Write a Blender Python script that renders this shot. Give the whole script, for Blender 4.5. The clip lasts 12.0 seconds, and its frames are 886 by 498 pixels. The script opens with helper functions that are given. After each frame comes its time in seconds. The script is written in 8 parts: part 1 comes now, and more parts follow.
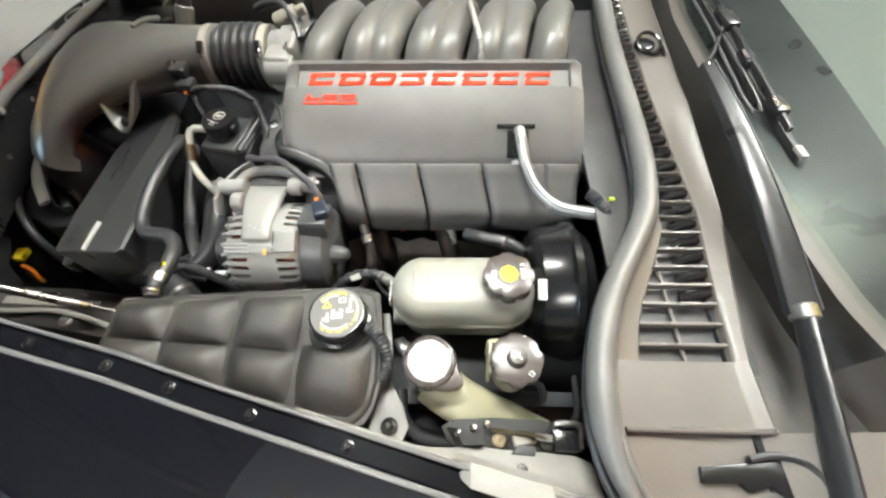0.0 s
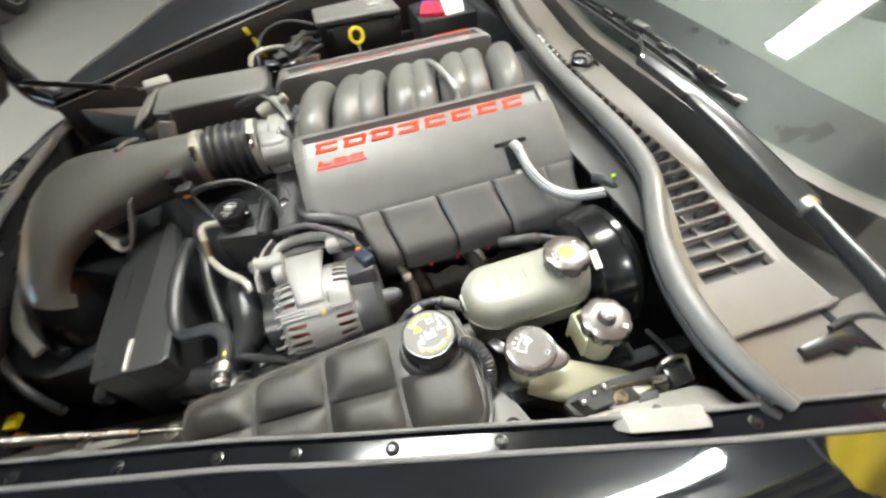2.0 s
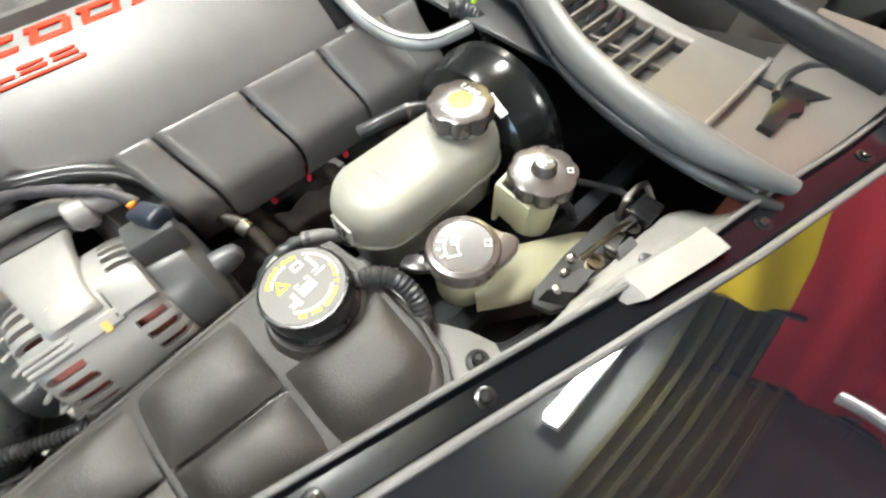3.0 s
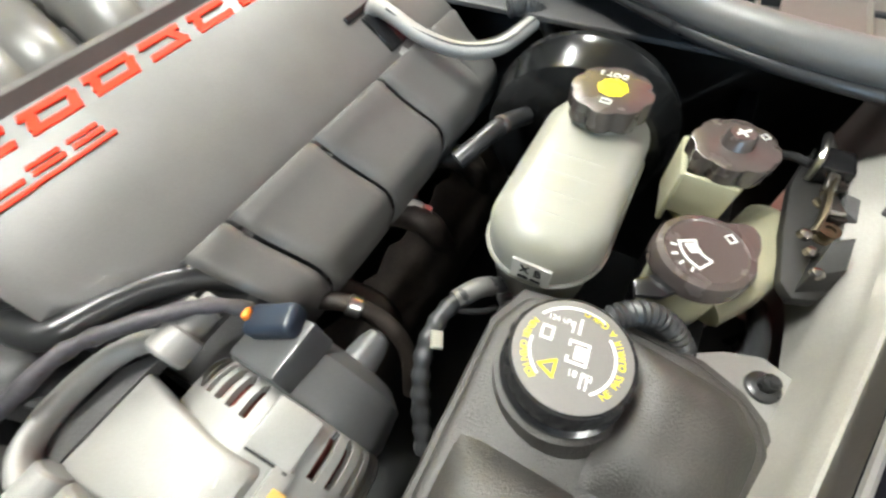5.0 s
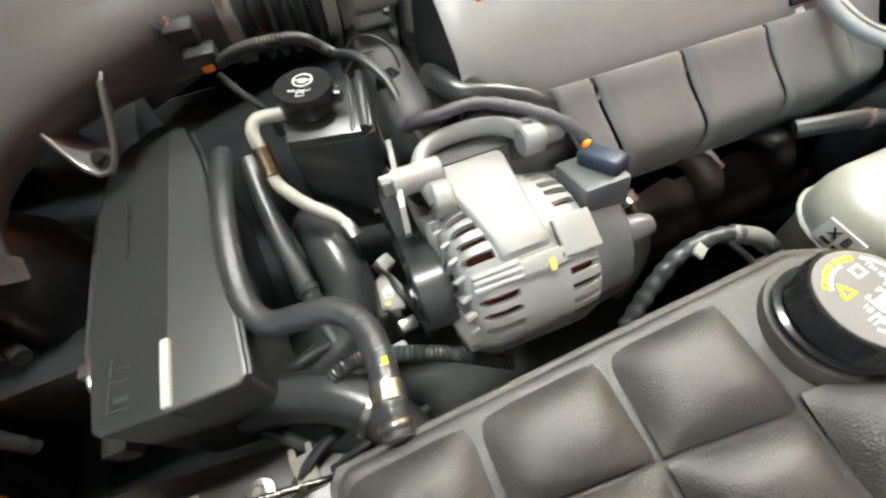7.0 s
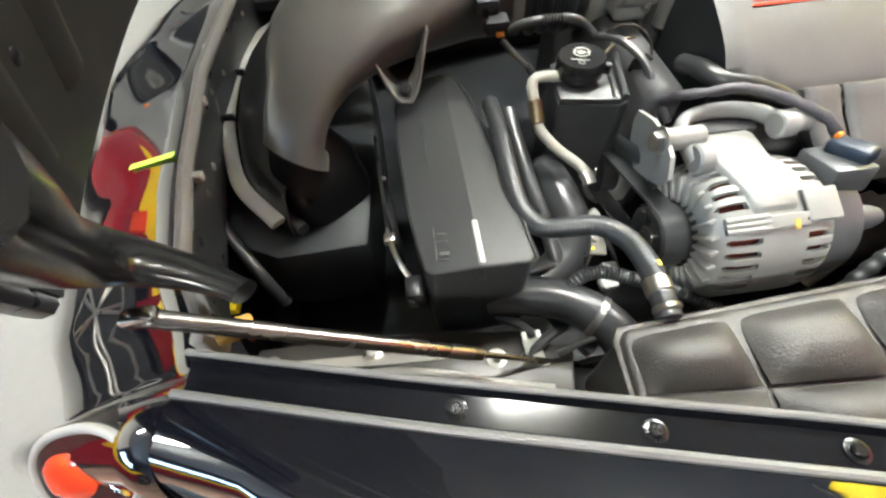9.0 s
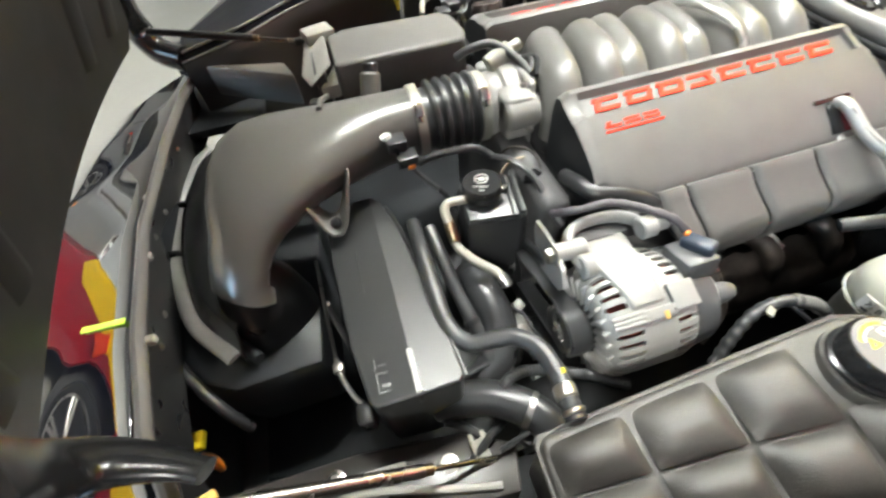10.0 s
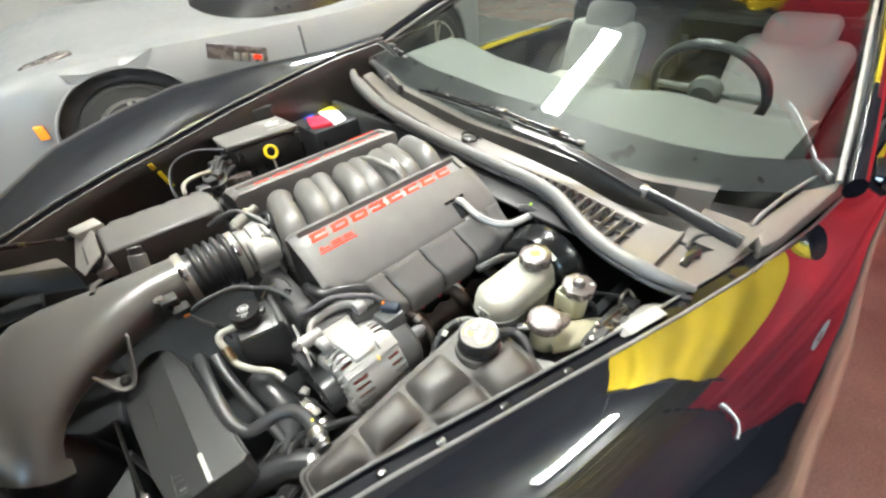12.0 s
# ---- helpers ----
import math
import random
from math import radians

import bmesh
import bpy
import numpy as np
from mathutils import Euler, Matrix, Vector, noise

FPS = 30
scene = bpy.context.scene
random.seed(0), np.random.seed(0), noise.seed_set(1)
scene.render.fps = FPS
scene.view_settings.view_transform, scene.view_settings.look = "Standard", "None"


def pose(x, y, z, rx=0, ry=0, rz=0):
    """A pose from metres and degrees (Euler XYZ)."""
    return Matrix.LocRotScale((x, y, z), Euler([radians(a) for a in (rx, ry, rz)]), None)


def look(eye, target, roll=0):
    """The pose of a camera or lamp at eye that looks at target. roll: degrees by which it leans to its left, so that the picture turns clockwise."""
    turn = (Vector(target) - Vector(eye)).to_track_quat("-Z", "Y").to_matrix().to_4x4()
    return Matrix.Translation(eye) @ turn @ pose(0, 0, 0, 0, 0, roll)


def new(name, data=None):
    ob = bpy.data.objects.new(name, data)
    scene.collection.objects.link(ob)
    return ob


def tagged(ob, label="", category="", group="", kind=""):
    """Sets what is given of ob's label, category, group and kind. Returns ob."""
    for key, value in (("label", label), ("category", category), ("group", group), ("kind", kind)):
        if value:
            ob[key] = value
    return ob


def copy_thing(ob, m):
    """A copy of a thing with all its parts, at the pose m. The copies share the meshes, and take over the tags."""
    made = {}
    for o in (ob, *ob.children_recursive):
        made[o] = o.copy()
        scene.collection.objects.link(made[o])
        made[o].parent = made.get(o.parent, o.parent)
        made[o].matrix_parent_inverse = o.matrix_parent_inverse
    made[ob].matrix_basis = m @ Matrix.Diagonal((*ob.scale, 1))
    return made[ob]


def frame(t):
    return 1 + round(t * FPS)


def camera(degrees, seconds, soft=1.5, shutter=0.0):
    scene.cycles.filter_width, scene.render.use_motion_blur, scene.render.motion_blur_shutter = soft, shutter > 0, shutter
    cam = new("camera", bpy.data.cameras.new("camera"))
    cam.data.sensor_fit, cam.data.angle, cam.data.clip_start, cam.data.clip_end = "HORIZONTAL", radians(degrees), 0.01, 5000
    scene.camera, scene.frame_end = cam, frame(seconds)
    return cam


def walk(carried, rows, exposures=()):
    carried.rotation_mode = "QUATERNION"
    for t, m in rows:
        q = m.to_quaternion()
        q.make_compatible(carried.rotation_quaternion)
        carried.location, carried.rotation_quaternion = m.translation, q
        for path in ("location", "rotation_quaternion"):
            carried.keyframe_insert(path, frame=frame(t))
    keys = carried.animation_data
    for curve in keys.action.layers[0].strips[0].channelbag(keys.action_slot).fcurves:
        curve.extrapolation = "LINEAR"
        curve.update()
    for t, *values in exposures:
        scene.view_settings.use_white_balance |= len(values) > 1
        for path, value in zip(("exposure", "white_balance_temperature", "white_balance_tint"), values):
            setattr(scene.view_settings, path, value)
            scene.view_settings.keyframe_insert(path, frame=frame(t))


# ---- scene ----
cam = camera(95.0, 12.0, soft=2.4, shutter=0.3)
PATH = [
    (0, (0.042, 0.125, 1.277), (-0.016, 1.193, -0.413), -2.1),
    (0.5, (0.046, 0.101, 1.301), (-0.114, 1.31, -0.284), -5.5),
    (1, (0.074, 0.056, 1.322), (-0.176, 1.337, -0.194), -5.7),
    (1.5, (0.02, 0.021, 1.319), (-0.115, 1.363, -0.158), -4.6),
    (2, (-0.126, 0.056, 1.267), (0.122, 1.359, -0.23), -7.8),
    (2.5, (-0.143, 0.092, 1.155), (0.4, 1.095, -0.488), -4.9),
    (2.7, (-0.118, 0.111, 1.117), (0.469, 0.99, -0.581), -3.8),
    (4.3, (-0.167, 0.306, 1.013), (0.811, 0.823, -0.653), -4.3),
    (4.5, (-0.179, 0.316, 1.006), (0.793, 0.859, -0.656), -4.9),
    (5, (-0.207, 0.339, 1.023), (0.731, 1.002, -0.614), -6.6),
    (5.5, (-0.269, 0.358, 1.06), (0.555, 1.211, -0.55), -7.5),
    (6, (-0.345, 0.339, 1.061), (0.252, 1.315, -0.579), -5.5),
    (6.5, (-0.352, 0.333, 1.042), (0.076, 1.331, -0.637), -5.1),
    (7, (-0.379, 0.322, 1.034), (-0.055, 1.357, -0.646), -5.2),
    (7.2, (-0.399, 0.308, 1.04), (-0.116, 1.363, -0.636), -5.3),
    (8.8, (-0.582, 0.254, 1.073), (-0.494, 1.344, -0.601), -4.3),
    (9, (-0.601, 0.247, 1.081), (-0.557, 1.377, -0.569), -5.6),
    (9.5, (-0.613, 0.262, 1.139), (-0.529, 1.45, -0.467), -6.9),
    (10, (-0.54, 0.283, 1.196), (-0.301, 1.521, -0.356), -7.5),
    (10.5, (-0.451, 0.274, 1.253), (-0.086, 1.536, -0.255), -8.1),
    (11, (-0.385, 0.224, 1.311), (0.216, 1.511, -0.098), -9.0),
    (11.5, (-0.402, 0.126, 1.346), (0.488, 1.341, 0.03), -7.7),
    (12, (-0.435, 0.005, 1.363), (0.547, 1.214, 0.109), -5.3),
]
walk(cam, [(t, look(eye, target, roll)) for t, eye, target, roll in PATH],
     exposures=[(0.0, 1.1), (1.5, 1.1), (2.5, 1.25), (4.5, 1.15), (5.0, 1.1), (5.5, 1.1), (6.0, 1.2), (6.5, 1.28), (7.0, 1.38), (9.0, 1.6), (9.5, 1.6), (10.5, 1.5), (11.0, 1.45), (12.0, 1.5)])
scene.view_settings.exposure = 0.0

# ---- world and room light ----
world = bpy.data.worlds.new("world")
scene.world = world
world.use_nodes = True
wbg = world.node_tree.nodes["Background"]
wbg.inputs[0].default_value = (0.9, 0.95, 1.0, 1)
wbg.inputs[1].default_value = 0.25


# ---- mesh tools ----
V = Vector
ENGINE_Y = 0.893


def part(name, bm, material, parent=None, label="", loc=None, sharp=38):
    """One mesh object from a bmesh in world coordinates, under a thing or a part."""
    bmesh.ops.recalc_face_normals(bm, faces=bm.faces[:])
    me = bpy.data.meshes.new(name)
    if loc is not None:
        bmesh.ops.translate(bm, vec=-V(loc), verts=bm.verts[:])
    bm.to_mesh(me)
    bm.free()
    me.shade_smooth()
    me.set_sharp_from_angle(angle=radians(sharp))
    me.materials.append(material)
    ob = new(name, me)
    if loc is not None:
        ob.location = loc
    if parent is not None:
        ob.parent = parent
        if parent.data is None:
            ob.matrix_parent_inverse = Matrix.Translation(-parent.location)
    if label:
        tagged(ob, label)
    return ob


def thing(name, loc, label, category, group="", kind=""):
    ob = new(name)
    ob.empty_display_size = 0.05
    ob.location = loc
    return tagged(ob, label, category, group, kind)


def solo(name, bm, material, label, category, loc, group="", kind="", sharp=38):
    return tagged(part(name, bm, material, None, "", loc, sharp), label, category, group, kind)


def bevel(bm, width, segments=2, angle=30):
    edges = [e for e in bm.edges if len(e.link_faces) == 2 and e.calc_face_angle(0) > radians(angle)]
    if edges and width > 0:
        bmesh.ops.bevel(bm, geom=edges, offset=width, segments=segments, affect="EDGES", profile=0.5, clamp_overlap=True)
    return bm


def join(*bms):
    out = bms[0]
    for other in bms[1:]:
        me = bpy.data.meshes.new("join")
        other.to_mesh(me)
        other.free()
        out.from_mesh(me)
        bpy.data.meshes.remove(me)
    return out


def rbox(c, s, bev=0.004, seg=2, rot=(0, 0, 0)):
    bm = bmesh.new()
    bmesh.ops.create_cube(bm, size=1.0)
    bmesh.ops.scale(bm, vec=s, verts=bm.verts[:])
    bevel(bm, bev, seg)
    bmesh.ops.transform(bm, matrix=pose(*c, *rot), verts=bm.verts[:])
    return bm


def prism(pts, z0, z1, bev=0.004, seg=2):
    """A block from an outline; z0 and z1 are heights or functions of (x, y)."""
    lo = z0 if callable(z0) else (lambda x, y: z0)
    hi = z1 if callable(z1) else (lambda x, y: z1)
    bm = bmesh.new()
    a = [bm.verts.new((x, y, lo(x, y))) for x, y in pts]
    b = [bm.verts.new((x, y, hi(x, y))) for x, y in pts]
    n = len(pts)
    for i in range(n):
        bm.faces.new((a[i], a[(i + 1) % n], b[(i + 1) % n], b[i]))
    bm.faces.new(b)
    bm.faces.new(a[::-1])
    bmesh.ops.recalc_face_normals(bm, faces=bm.faces[:])
    return bevel(bm, bev, seg)


def frame_of(d):
    d = V(d).normalized()
    u = d.orthogonal().normalized() if abs(d.z) > 0.95 else d.cross(V((0, 0, 1))).normalized()
    return d, u, d.cross(u).normalized()


def lathe(base, axis, profile, segs=28, wave=None):
    """A turned solid: profile of (distance along the axis, radius). wave(angle, s): a factor on the radius."""
    d, u, v = frame_of(axis)
    base = V(base)
    bm = bmesh.new()
    rings = []
    for s, r in profile:
        ring = []
        for i in range(segs):
            a = 2 * math.pi * i / segs
            k = r * (wave(a, s) if wave else 1)
            ring.append(bm.verts.new(base + d * s + (u * math.cos(a) + v * math.sin(a)) * k))
        rings.append(ring)
    for p, q in zip(rings, rings[1:]):
        for i in range(segs):
            bm.faces.new((p[i], p[(i + 1) % segs], q[(i + 1) % segs], q[i]))
    bm.faces.new(rings[0][::-1])
    bm.faces.new(rings[-1])
    return bm


def rod(p0, p1, r, segs=16, edge=0.15):
    h = (V(p1) - V(p0)).length
    e = min(edge * r, h * 0.3)
    return lathe(p0, V(p1) - V(p0), [(0, r - e), (e, r), (h - e, r), (h, r - e)], segs)


def smooth_path(pts, step=0.008, closed=False):
    """Catmull-Rom points along a line."""
    pts = [V(p) for p in pts]
    n = len(pts)
    out = []
    for i in range(n if closed else n - 1):
        p1, p2 = pts[i], pts[(i + 1) % n]
        p0 = pts[i - 1] if closed or i else p1 * 2 - p2
        p3 = pts[(i + 2) % n] if closed or i + 2 < n else p2 * 2 - p1
        k = max(2, int((p2 - p1).length / step))
        for j in range(k):
            t = j / k
            out.append(0.5 * ((2 * p1) + (p2 - p0) * t + (2 * p0 - 5 * p1 + 4 * p2 - p3) * t * t + (3 * p1 - p0 - 3 * p2 + p3) * t ** 3))
    if not closed:
        out.append(pts[-1])
    return out


def sweep(pts, r, segs=12, step=0.008, flat=1.0, smooth=True, up=None):
    """A tube along a line. r: a radius, or a function of the length so far and the whole length; flat: height over width."""
    path = smooth_path(pts, step) if smooth else [V(p) for p in pts]
    total = sum((b - a).length for a, b in zip(path, path[1:]))
    bm = bmesh.new()
    rings, s = [], 0.0
    t = (path[1] - path[0]).normalized()
    u = (V(up) - t * t.dot(V(up))).normalized() if up else frame_of(t)[1]
    for i, p in enumerate(path):
        if i:
            s += (p - path[i - 1]).length
        t = (path[min(i + 1, len(path) - 1)] - path[max(i - 1, 0)]).normalized()
        u = (u - t * t.dot(u)).normalized()
        w = t.cross(u)
        k = r(s, total) if callable(r) else r
        rings.append([bm.verts.new(p + (u * math.cos(a) * flat + w * math.sin(a)) * k) for a in (2 * math.pi * j / segs for j in range(segs))])
    for p, q in zip(rings, rings[1:]):
        for i in range(segs):
            bm.faces.new((p[i], p[(i + 1) % segs], q[(i + 1) % segs], q[i]))
    bm.faces.new(rings[0][::-1])
    bm.faces.new(rings[-1])
    return bm


def ribbed(r, pitch=0.006, depth=0.12):
    return lambda s, total: r * (1 + depth * math.sin(2 * math.pi * s / pitch))


def loft(rings, cap=True, closed=True):
    bm = bmesh.new()
    vs = [[bm.verts.new(p) for p in ring] for ring in rings]
    n = len(rings[0])
    for p, q in zip(vs, vs[1:]):
        for i in range(n if closed else n - 1):
            bm.faces.new((p[i], p[(i + 1) % n], q[(i + 1) % n], q[i]))
    if cap and closed:
        bm.faces.new(vs[0][::-1])
        bm.faces.new(vs[-1])
    return bm


def oval(c, u, v, a, b, n=28, power=2.0):
    """A rounded ring round c in the plane of u and v."""
    c, u, v = V(c), V(u), V(v)
    out = []
    for i in range(n):
        t = 2 * math.pi * i / n
        ct, st = math.cos(t), math.sin(t)
        out.append(c + u * a * math.copysign(abs(ct) ** (2 / power), ct) + v * b * math.copysign(abs(st) ** (2 / power), st))
    return out


def sheet(grid, thick=0.0):
    """A surface from rows of points; thick: metres it is given against its normal."""
    bm = bmesh.new()
    vs = [[bm.verts.new(p) for p in row] for row in grid]
    for p, q in zip(vs, vs[1:]):
        for i in range(len(p) - 1):
            bm.faces.new((p[i], p[i + 1], q[i + 1], q[i]))
    bmesh.ops.recalc_face_normals(bm, faces=bm.faces[:])
    if sum(f.normal.z for f in bm.faces) < 0:
        bmesh.ops.reverse_faces(bm, faces=bm.faces[:])
    if thick:
        bmesh.ops.solidify(bm, geom=bm.faces[:], thickness=thick)
    return bm


def knob(base, axis, r, h, lobes=8, depth=0.07, segs=64):
    """A scalloped screw cap."""
    e = 0.003
    f = lambda a, s: 1 - depth * (0.5 - 0.5 * math.cos(lobes * a)) ** 3 if s < h - e * 0.5 else 1 - depth * 0.5 * (0.5 - 0.5 * math.cos(lobes * a)) ** 3
    return lathe(base, axis, [(0, r * 0.96), (e, r), (h - e, r), (h - e * 0.3, r * 0.985), (h, r * 0.93), (h + 0.0004, r * 0.5)], segs, f)


def hex_bolt(base, axis, r=0.006, h=0.006):
    washer = lathe(base, axis, [(0, r * 1.5), (0.0015, r * 1.5)], 16)
    head = lathe(base, axis, [(0.0012, r), (h - 0.001, r), (h, r * 0.85)], 6)
    return join(washer, head)


def lettering(body, size, m, thick=0.0004):
    cu = bpy.data.curves.new("lettering", "FONT")
    cu.body, cu.size, cu.extrude = body, size, thick
    cu.align_x, cu.align_y = "CENTER", "CENTER"
    ob = bpy.data.objects.new("lettering", cu)
    me = bpy.data.meshes.new_from_object(ob)
    bm = bmesh.new()
    bm.from_mesh(me)
    bmesh.ops.transform(bm, matrix=m, verts=bm.verts[:])
    bpy.data.objects.remove(ob)
    bpy.data.curves.remove(cu)
    bpy.data.meshes.remove(me)
    return bm


def face_pose(c, normal, x_dir):
    """A pose whose z is the normal and whose x lies along x_dir."""
    n = V(normal).normalized()
    x = (V(x_dir) - n * n.dot(V(x_dir))).normalized()
    y = n.cross(x)
    return Matrix.Translation(V(c)) @ Matrix((x, y, n)).transposed().to_4x4()


def bar2d(m, x0, y0, x1, y1, slant=0.0, h=0.0008):
    """A flat raised bar on a face pose."""
    bm = bmesh.new()
    pts = [(x0, y0), (x1, y0), (x1 + slant * (y1 - y0), y1), (x0 + slant * (y1 - y0), y1)]
    a = [bm.verts.new((x, y, -h)) for x, y in pts]
    b = [bm.verts.new((x, y, h)) for x, y in pts]
    for i in range(4):
        bm.faces.new((a[i], a[(i + 1) % 4], b[(i + 1) % 4], b[i]))
    bm.faces.new(b)
    bm.faces.new(a[::-1])
    bmesh.ops.transform(bm, matrix=m, verts=bm.verts[:])
    return bm


def arc_bar(m, r0, r1, a0, a1, n=10, h=0.0004):
    bm = bmesh.new()
    rows = []
    for i in range(n + 1):
        a = radians(a0 + (a1 - a0) * i / n)
        c, s = math.cos(a), math.sin(a)
        rows.append([bm.verts.new((c * r, s * r, z)) for r, z in ((r0, -h), (r0, h), (r1, h), (r1, -h))])
    for p, q in zip(rows, rows[1:]):
        for i in range(4):
            bm.faces.new((p[i], p[(i + 1) % 4], q[(i + 1) % 4], q[i]))
    bm.faces.new(rows[0])
    bm.faces.new(rows[-1][::-1])
    bmesh.ops.transform(bm, matrix=m, verts=bm.verts[:])
    return bm


def arc_text(m, body, size, r, a0, a1):
    """Letters standing along an arc, their heads towards its centre."""
    n = len(body)
    out = []
    for k, ch in enumerate(body):
        if ch == " ":
            continue
        a = radians(a0 + (a1 - a0) * (k + 0.5) / n)
        out.append(lettering(ch, size, m @ Matrix.Translation((r * math.cos(a), r * math.sin(a), 0)) @ Matrix.Rotation(a + math.pi / 2, 4, "Z")))
    return join(*out)


def lerp_line(pts, x):
    """Values at x along a line given as rows of x and values."""
    for p, q in zip(pts, pts[1:]):
        if x <= q[0]:
            break
    t = (x - p[0]) / (q[0] - p[0])
    return [a + (b - a) * t for a, b in zip(p[1:], q[1:])]


# ---- materials ----
def surface(name, col, rough=0.5, metal=0.0, var=0.15, scale=18.0, grain=600.0, bump=0.05, coat=0.0, spec=0.5, rough_var=0.12, dust=0.0, sub=0.0, bump_dist=0.0005):
    """A worn surface: broad stains, fine grain in colour and roughness, and fine relief."""
    m = bpy.data.materials.new(name)
    m.use_nodes = True
    nt = m.node_tree
    n, l = nt.nodes, nt.links
    b = n["Principled BSDF"]
    tc = n.new("ShaderNodeTexCoord")
    big, small = n.new("ShaderNodeTexNoise"), n.new("ShaderNodeTexNoise")
    big.inputs["Scale"].default_value, big.inputs["Detail"].default_value = scale, 5
    small.inputs["Scale"].default_value, small.inputs["Detail"].default_value = grain, 3
    for x in (big, small):
        l.new(tc.outputs["Object"], x.inputs["Vector"])
    ramp = n.new("ShaderNodeMapRange")
    ramp.inputs["From Min"].default_value, ramp.inputs["From Max"].default_value = 0.3, 0.7
    ramp.inputs["To Min"].default_value, ramp.inputs["To Max"].default_value = 1 - var, 1 + var
    l.new(big.outputs["Fac"], ramp.inputs["Value"])
    ramp2 = n.new("ShaderNodeMapRange")
    ramp2.inputs["From Min"].default_value, ramp2.inputs["From Max"].default_value = 0.3, 0.7
    ramp2.inputs["To Min"].default_value, ramp2.inputs["To Max"].default_value = 1 - var * 0.6, 1 + var * 0.6
    l.new(small.outputs["Fac"], ramp2.inputs["Value"])
    mul = n.new("ShaderNodeMath")
    mul.operation = "MULTIPLY"
    l.new(ramp.outputs[0], mul.inputs[0])
    l.new(ramp2.outputs[0], mul.inputs[1])
    mix = n.new("ShaderNodeVectorMath")
    mix.operation = "SCALE"
    mix.inputs[0].default_value = col
    l.new(mul.outputs[0], mix.inputs["Scale"])
    colour = mix.outputs[0]
    if dust:
        dn = n.new("ShaderNodeTexNoise")
        dn.inputs["Scale"].default_value, dn.inputs["Detail"].default_value = scale * 2.3, 6
        l.new(tc.outputs["Object"], dn.inputs["Vector"])
        dr = n.new("ShaderNodeMapRange")
        dr.inputs["From Min"].default_value, dr.inputs["From Max"].default_value = 0.48, 0.8
        dr.inputs["To Min"].default_value, dr.inputs["To Max"].default_value = 0.0, dust
        l.new(dn.outputs["Fac"], dr.inputs["Value"])
        dm = n.new("ShaderNodeMix")
        dm.data_type = "RGBA"
        dm.inputs[7].default_value = (0.3, 0.28, 0.25, 1)
        l.new(dr.outputs[0], dm.inputs[0])
        l.new(colour, dm.inputs[6])
        colour = dm.outputs[2]
    l.new(colour, b.inputs["Base Color"])
    rr = n.new("ShaderNodeMapRange")
    rr.inputs["From Min"].default_value, rr.inputs["From Max"].default_value = 0.3, 0.7
    rr.inputs["To Min"].default_value = max(0.02, rough - rough_var * rough)
    rr.inputs["To Max"].default_value = min(1, rough + rough_var * rough)
    l.new(big.outputs["Fac"], rr.inputs["Value"])
    l.new(rr.outputs[0], b.inputs["Roughness"])
    if bump:
        bp = n.new("ShaderNodeBump")
        bp.inputs["Strength"].default_value, bp.inputs["Distance"].default_value = bump, bump_dist
        l.new(small.outputs["Fac"], bp.inputs["Height"])
        l.new(bp.outputs[0], b.inputs["Normal"])
    b.inputs["Metallic"].default_value = metal
    b.inputs["Coat Weight"].default_value = coat
    b.inputs["Coat Roughness"].default_value = 0.03
    b.inputs["Specular IOR Level"].default_value = spec
    if sub:
        b.inputs["Subsurface Weight"].default_value = sub
        b.inputs["Subsurface Radius"].default_value = (0.012, 0.011, 0.007)
        b.inputs["Subsurface Scale"].default_value = 1.0
    return m


def glow(name, col, strength):
    m = bpy.data.materials.new(name)
    m.use_nodes = True
    b = m.node_tree.nodes["Principled BSDF"]
    b.inputs["Base Color"].default_value = (*col, 1)
    b.inputs["Emission Color"].default_value = (*col, 1)
    b.inputs["Emission Strength"].default_value = strength
    return m


def clear(name, col=(1, 1, 1), rough=0.0):
    m = bpy.data.materials.new(name)
    m.use_nodes = True
    n, l = m.node_tree.nodes, m.node_tree.links
    b = n["Principled BSDF"]
    g, t, mx, fr = n.new("ShaderNodeBsdfGlossy"), n.new("ShaderNodeBsdfTransparent"), n.new("ShaderNodeMixShader"), n.new("ShaderNodeFresnel")
    g.inputs["Roughness"].default_value = rough
    t.inputs["Color"].default_value = (*col, 1)
    fr.inputs["IOR"].default_value = 1.55
    l.new(fr.outputs[0], mx.inputs[0])
    l.new(t.outputs[0], mx.inputs[1])
    l.new(g.outputs[0], mx.inputs[2])
    l.new(mx.outputs[0], n["Material Output"].inputs[0])
    n.remove(b)
    return m


COVER = surface("charcoal_satin_plastic", (0.125, 0.121, 0.117), 0.40, var=0.08, bump=0.25, grain=700, spec=0.5)
RUNNER = surface("charcoal_moulded_plastic", (0.125, 0.122, 0.117), 0.36, var=0.08, bump=0.15, grain=700)
TANK = surface("grained_black_plastic", (0.041, 0.038, 0.035), 0.42, var=0.4, bump=0.8, grain=750, bump_dist=0.0010, spec=0.7)
BLACK = surface("black_plastic", (0.026, 0.0265, 0.028), 0.30, var=0.2, bump=0.12)
BOOSTER = surface("gloss_black_enamel", (0.009, 0.0095, 0.010), 0.18, var=0.2, bump=0.03, scale=30, rough_var=0.3)
BOX = surface("smooth_black_plastic", (0.025, 0.026, 0.027), 0.36, var=0.03, bump=0.08, spec=0.85, rough_var=0.02)
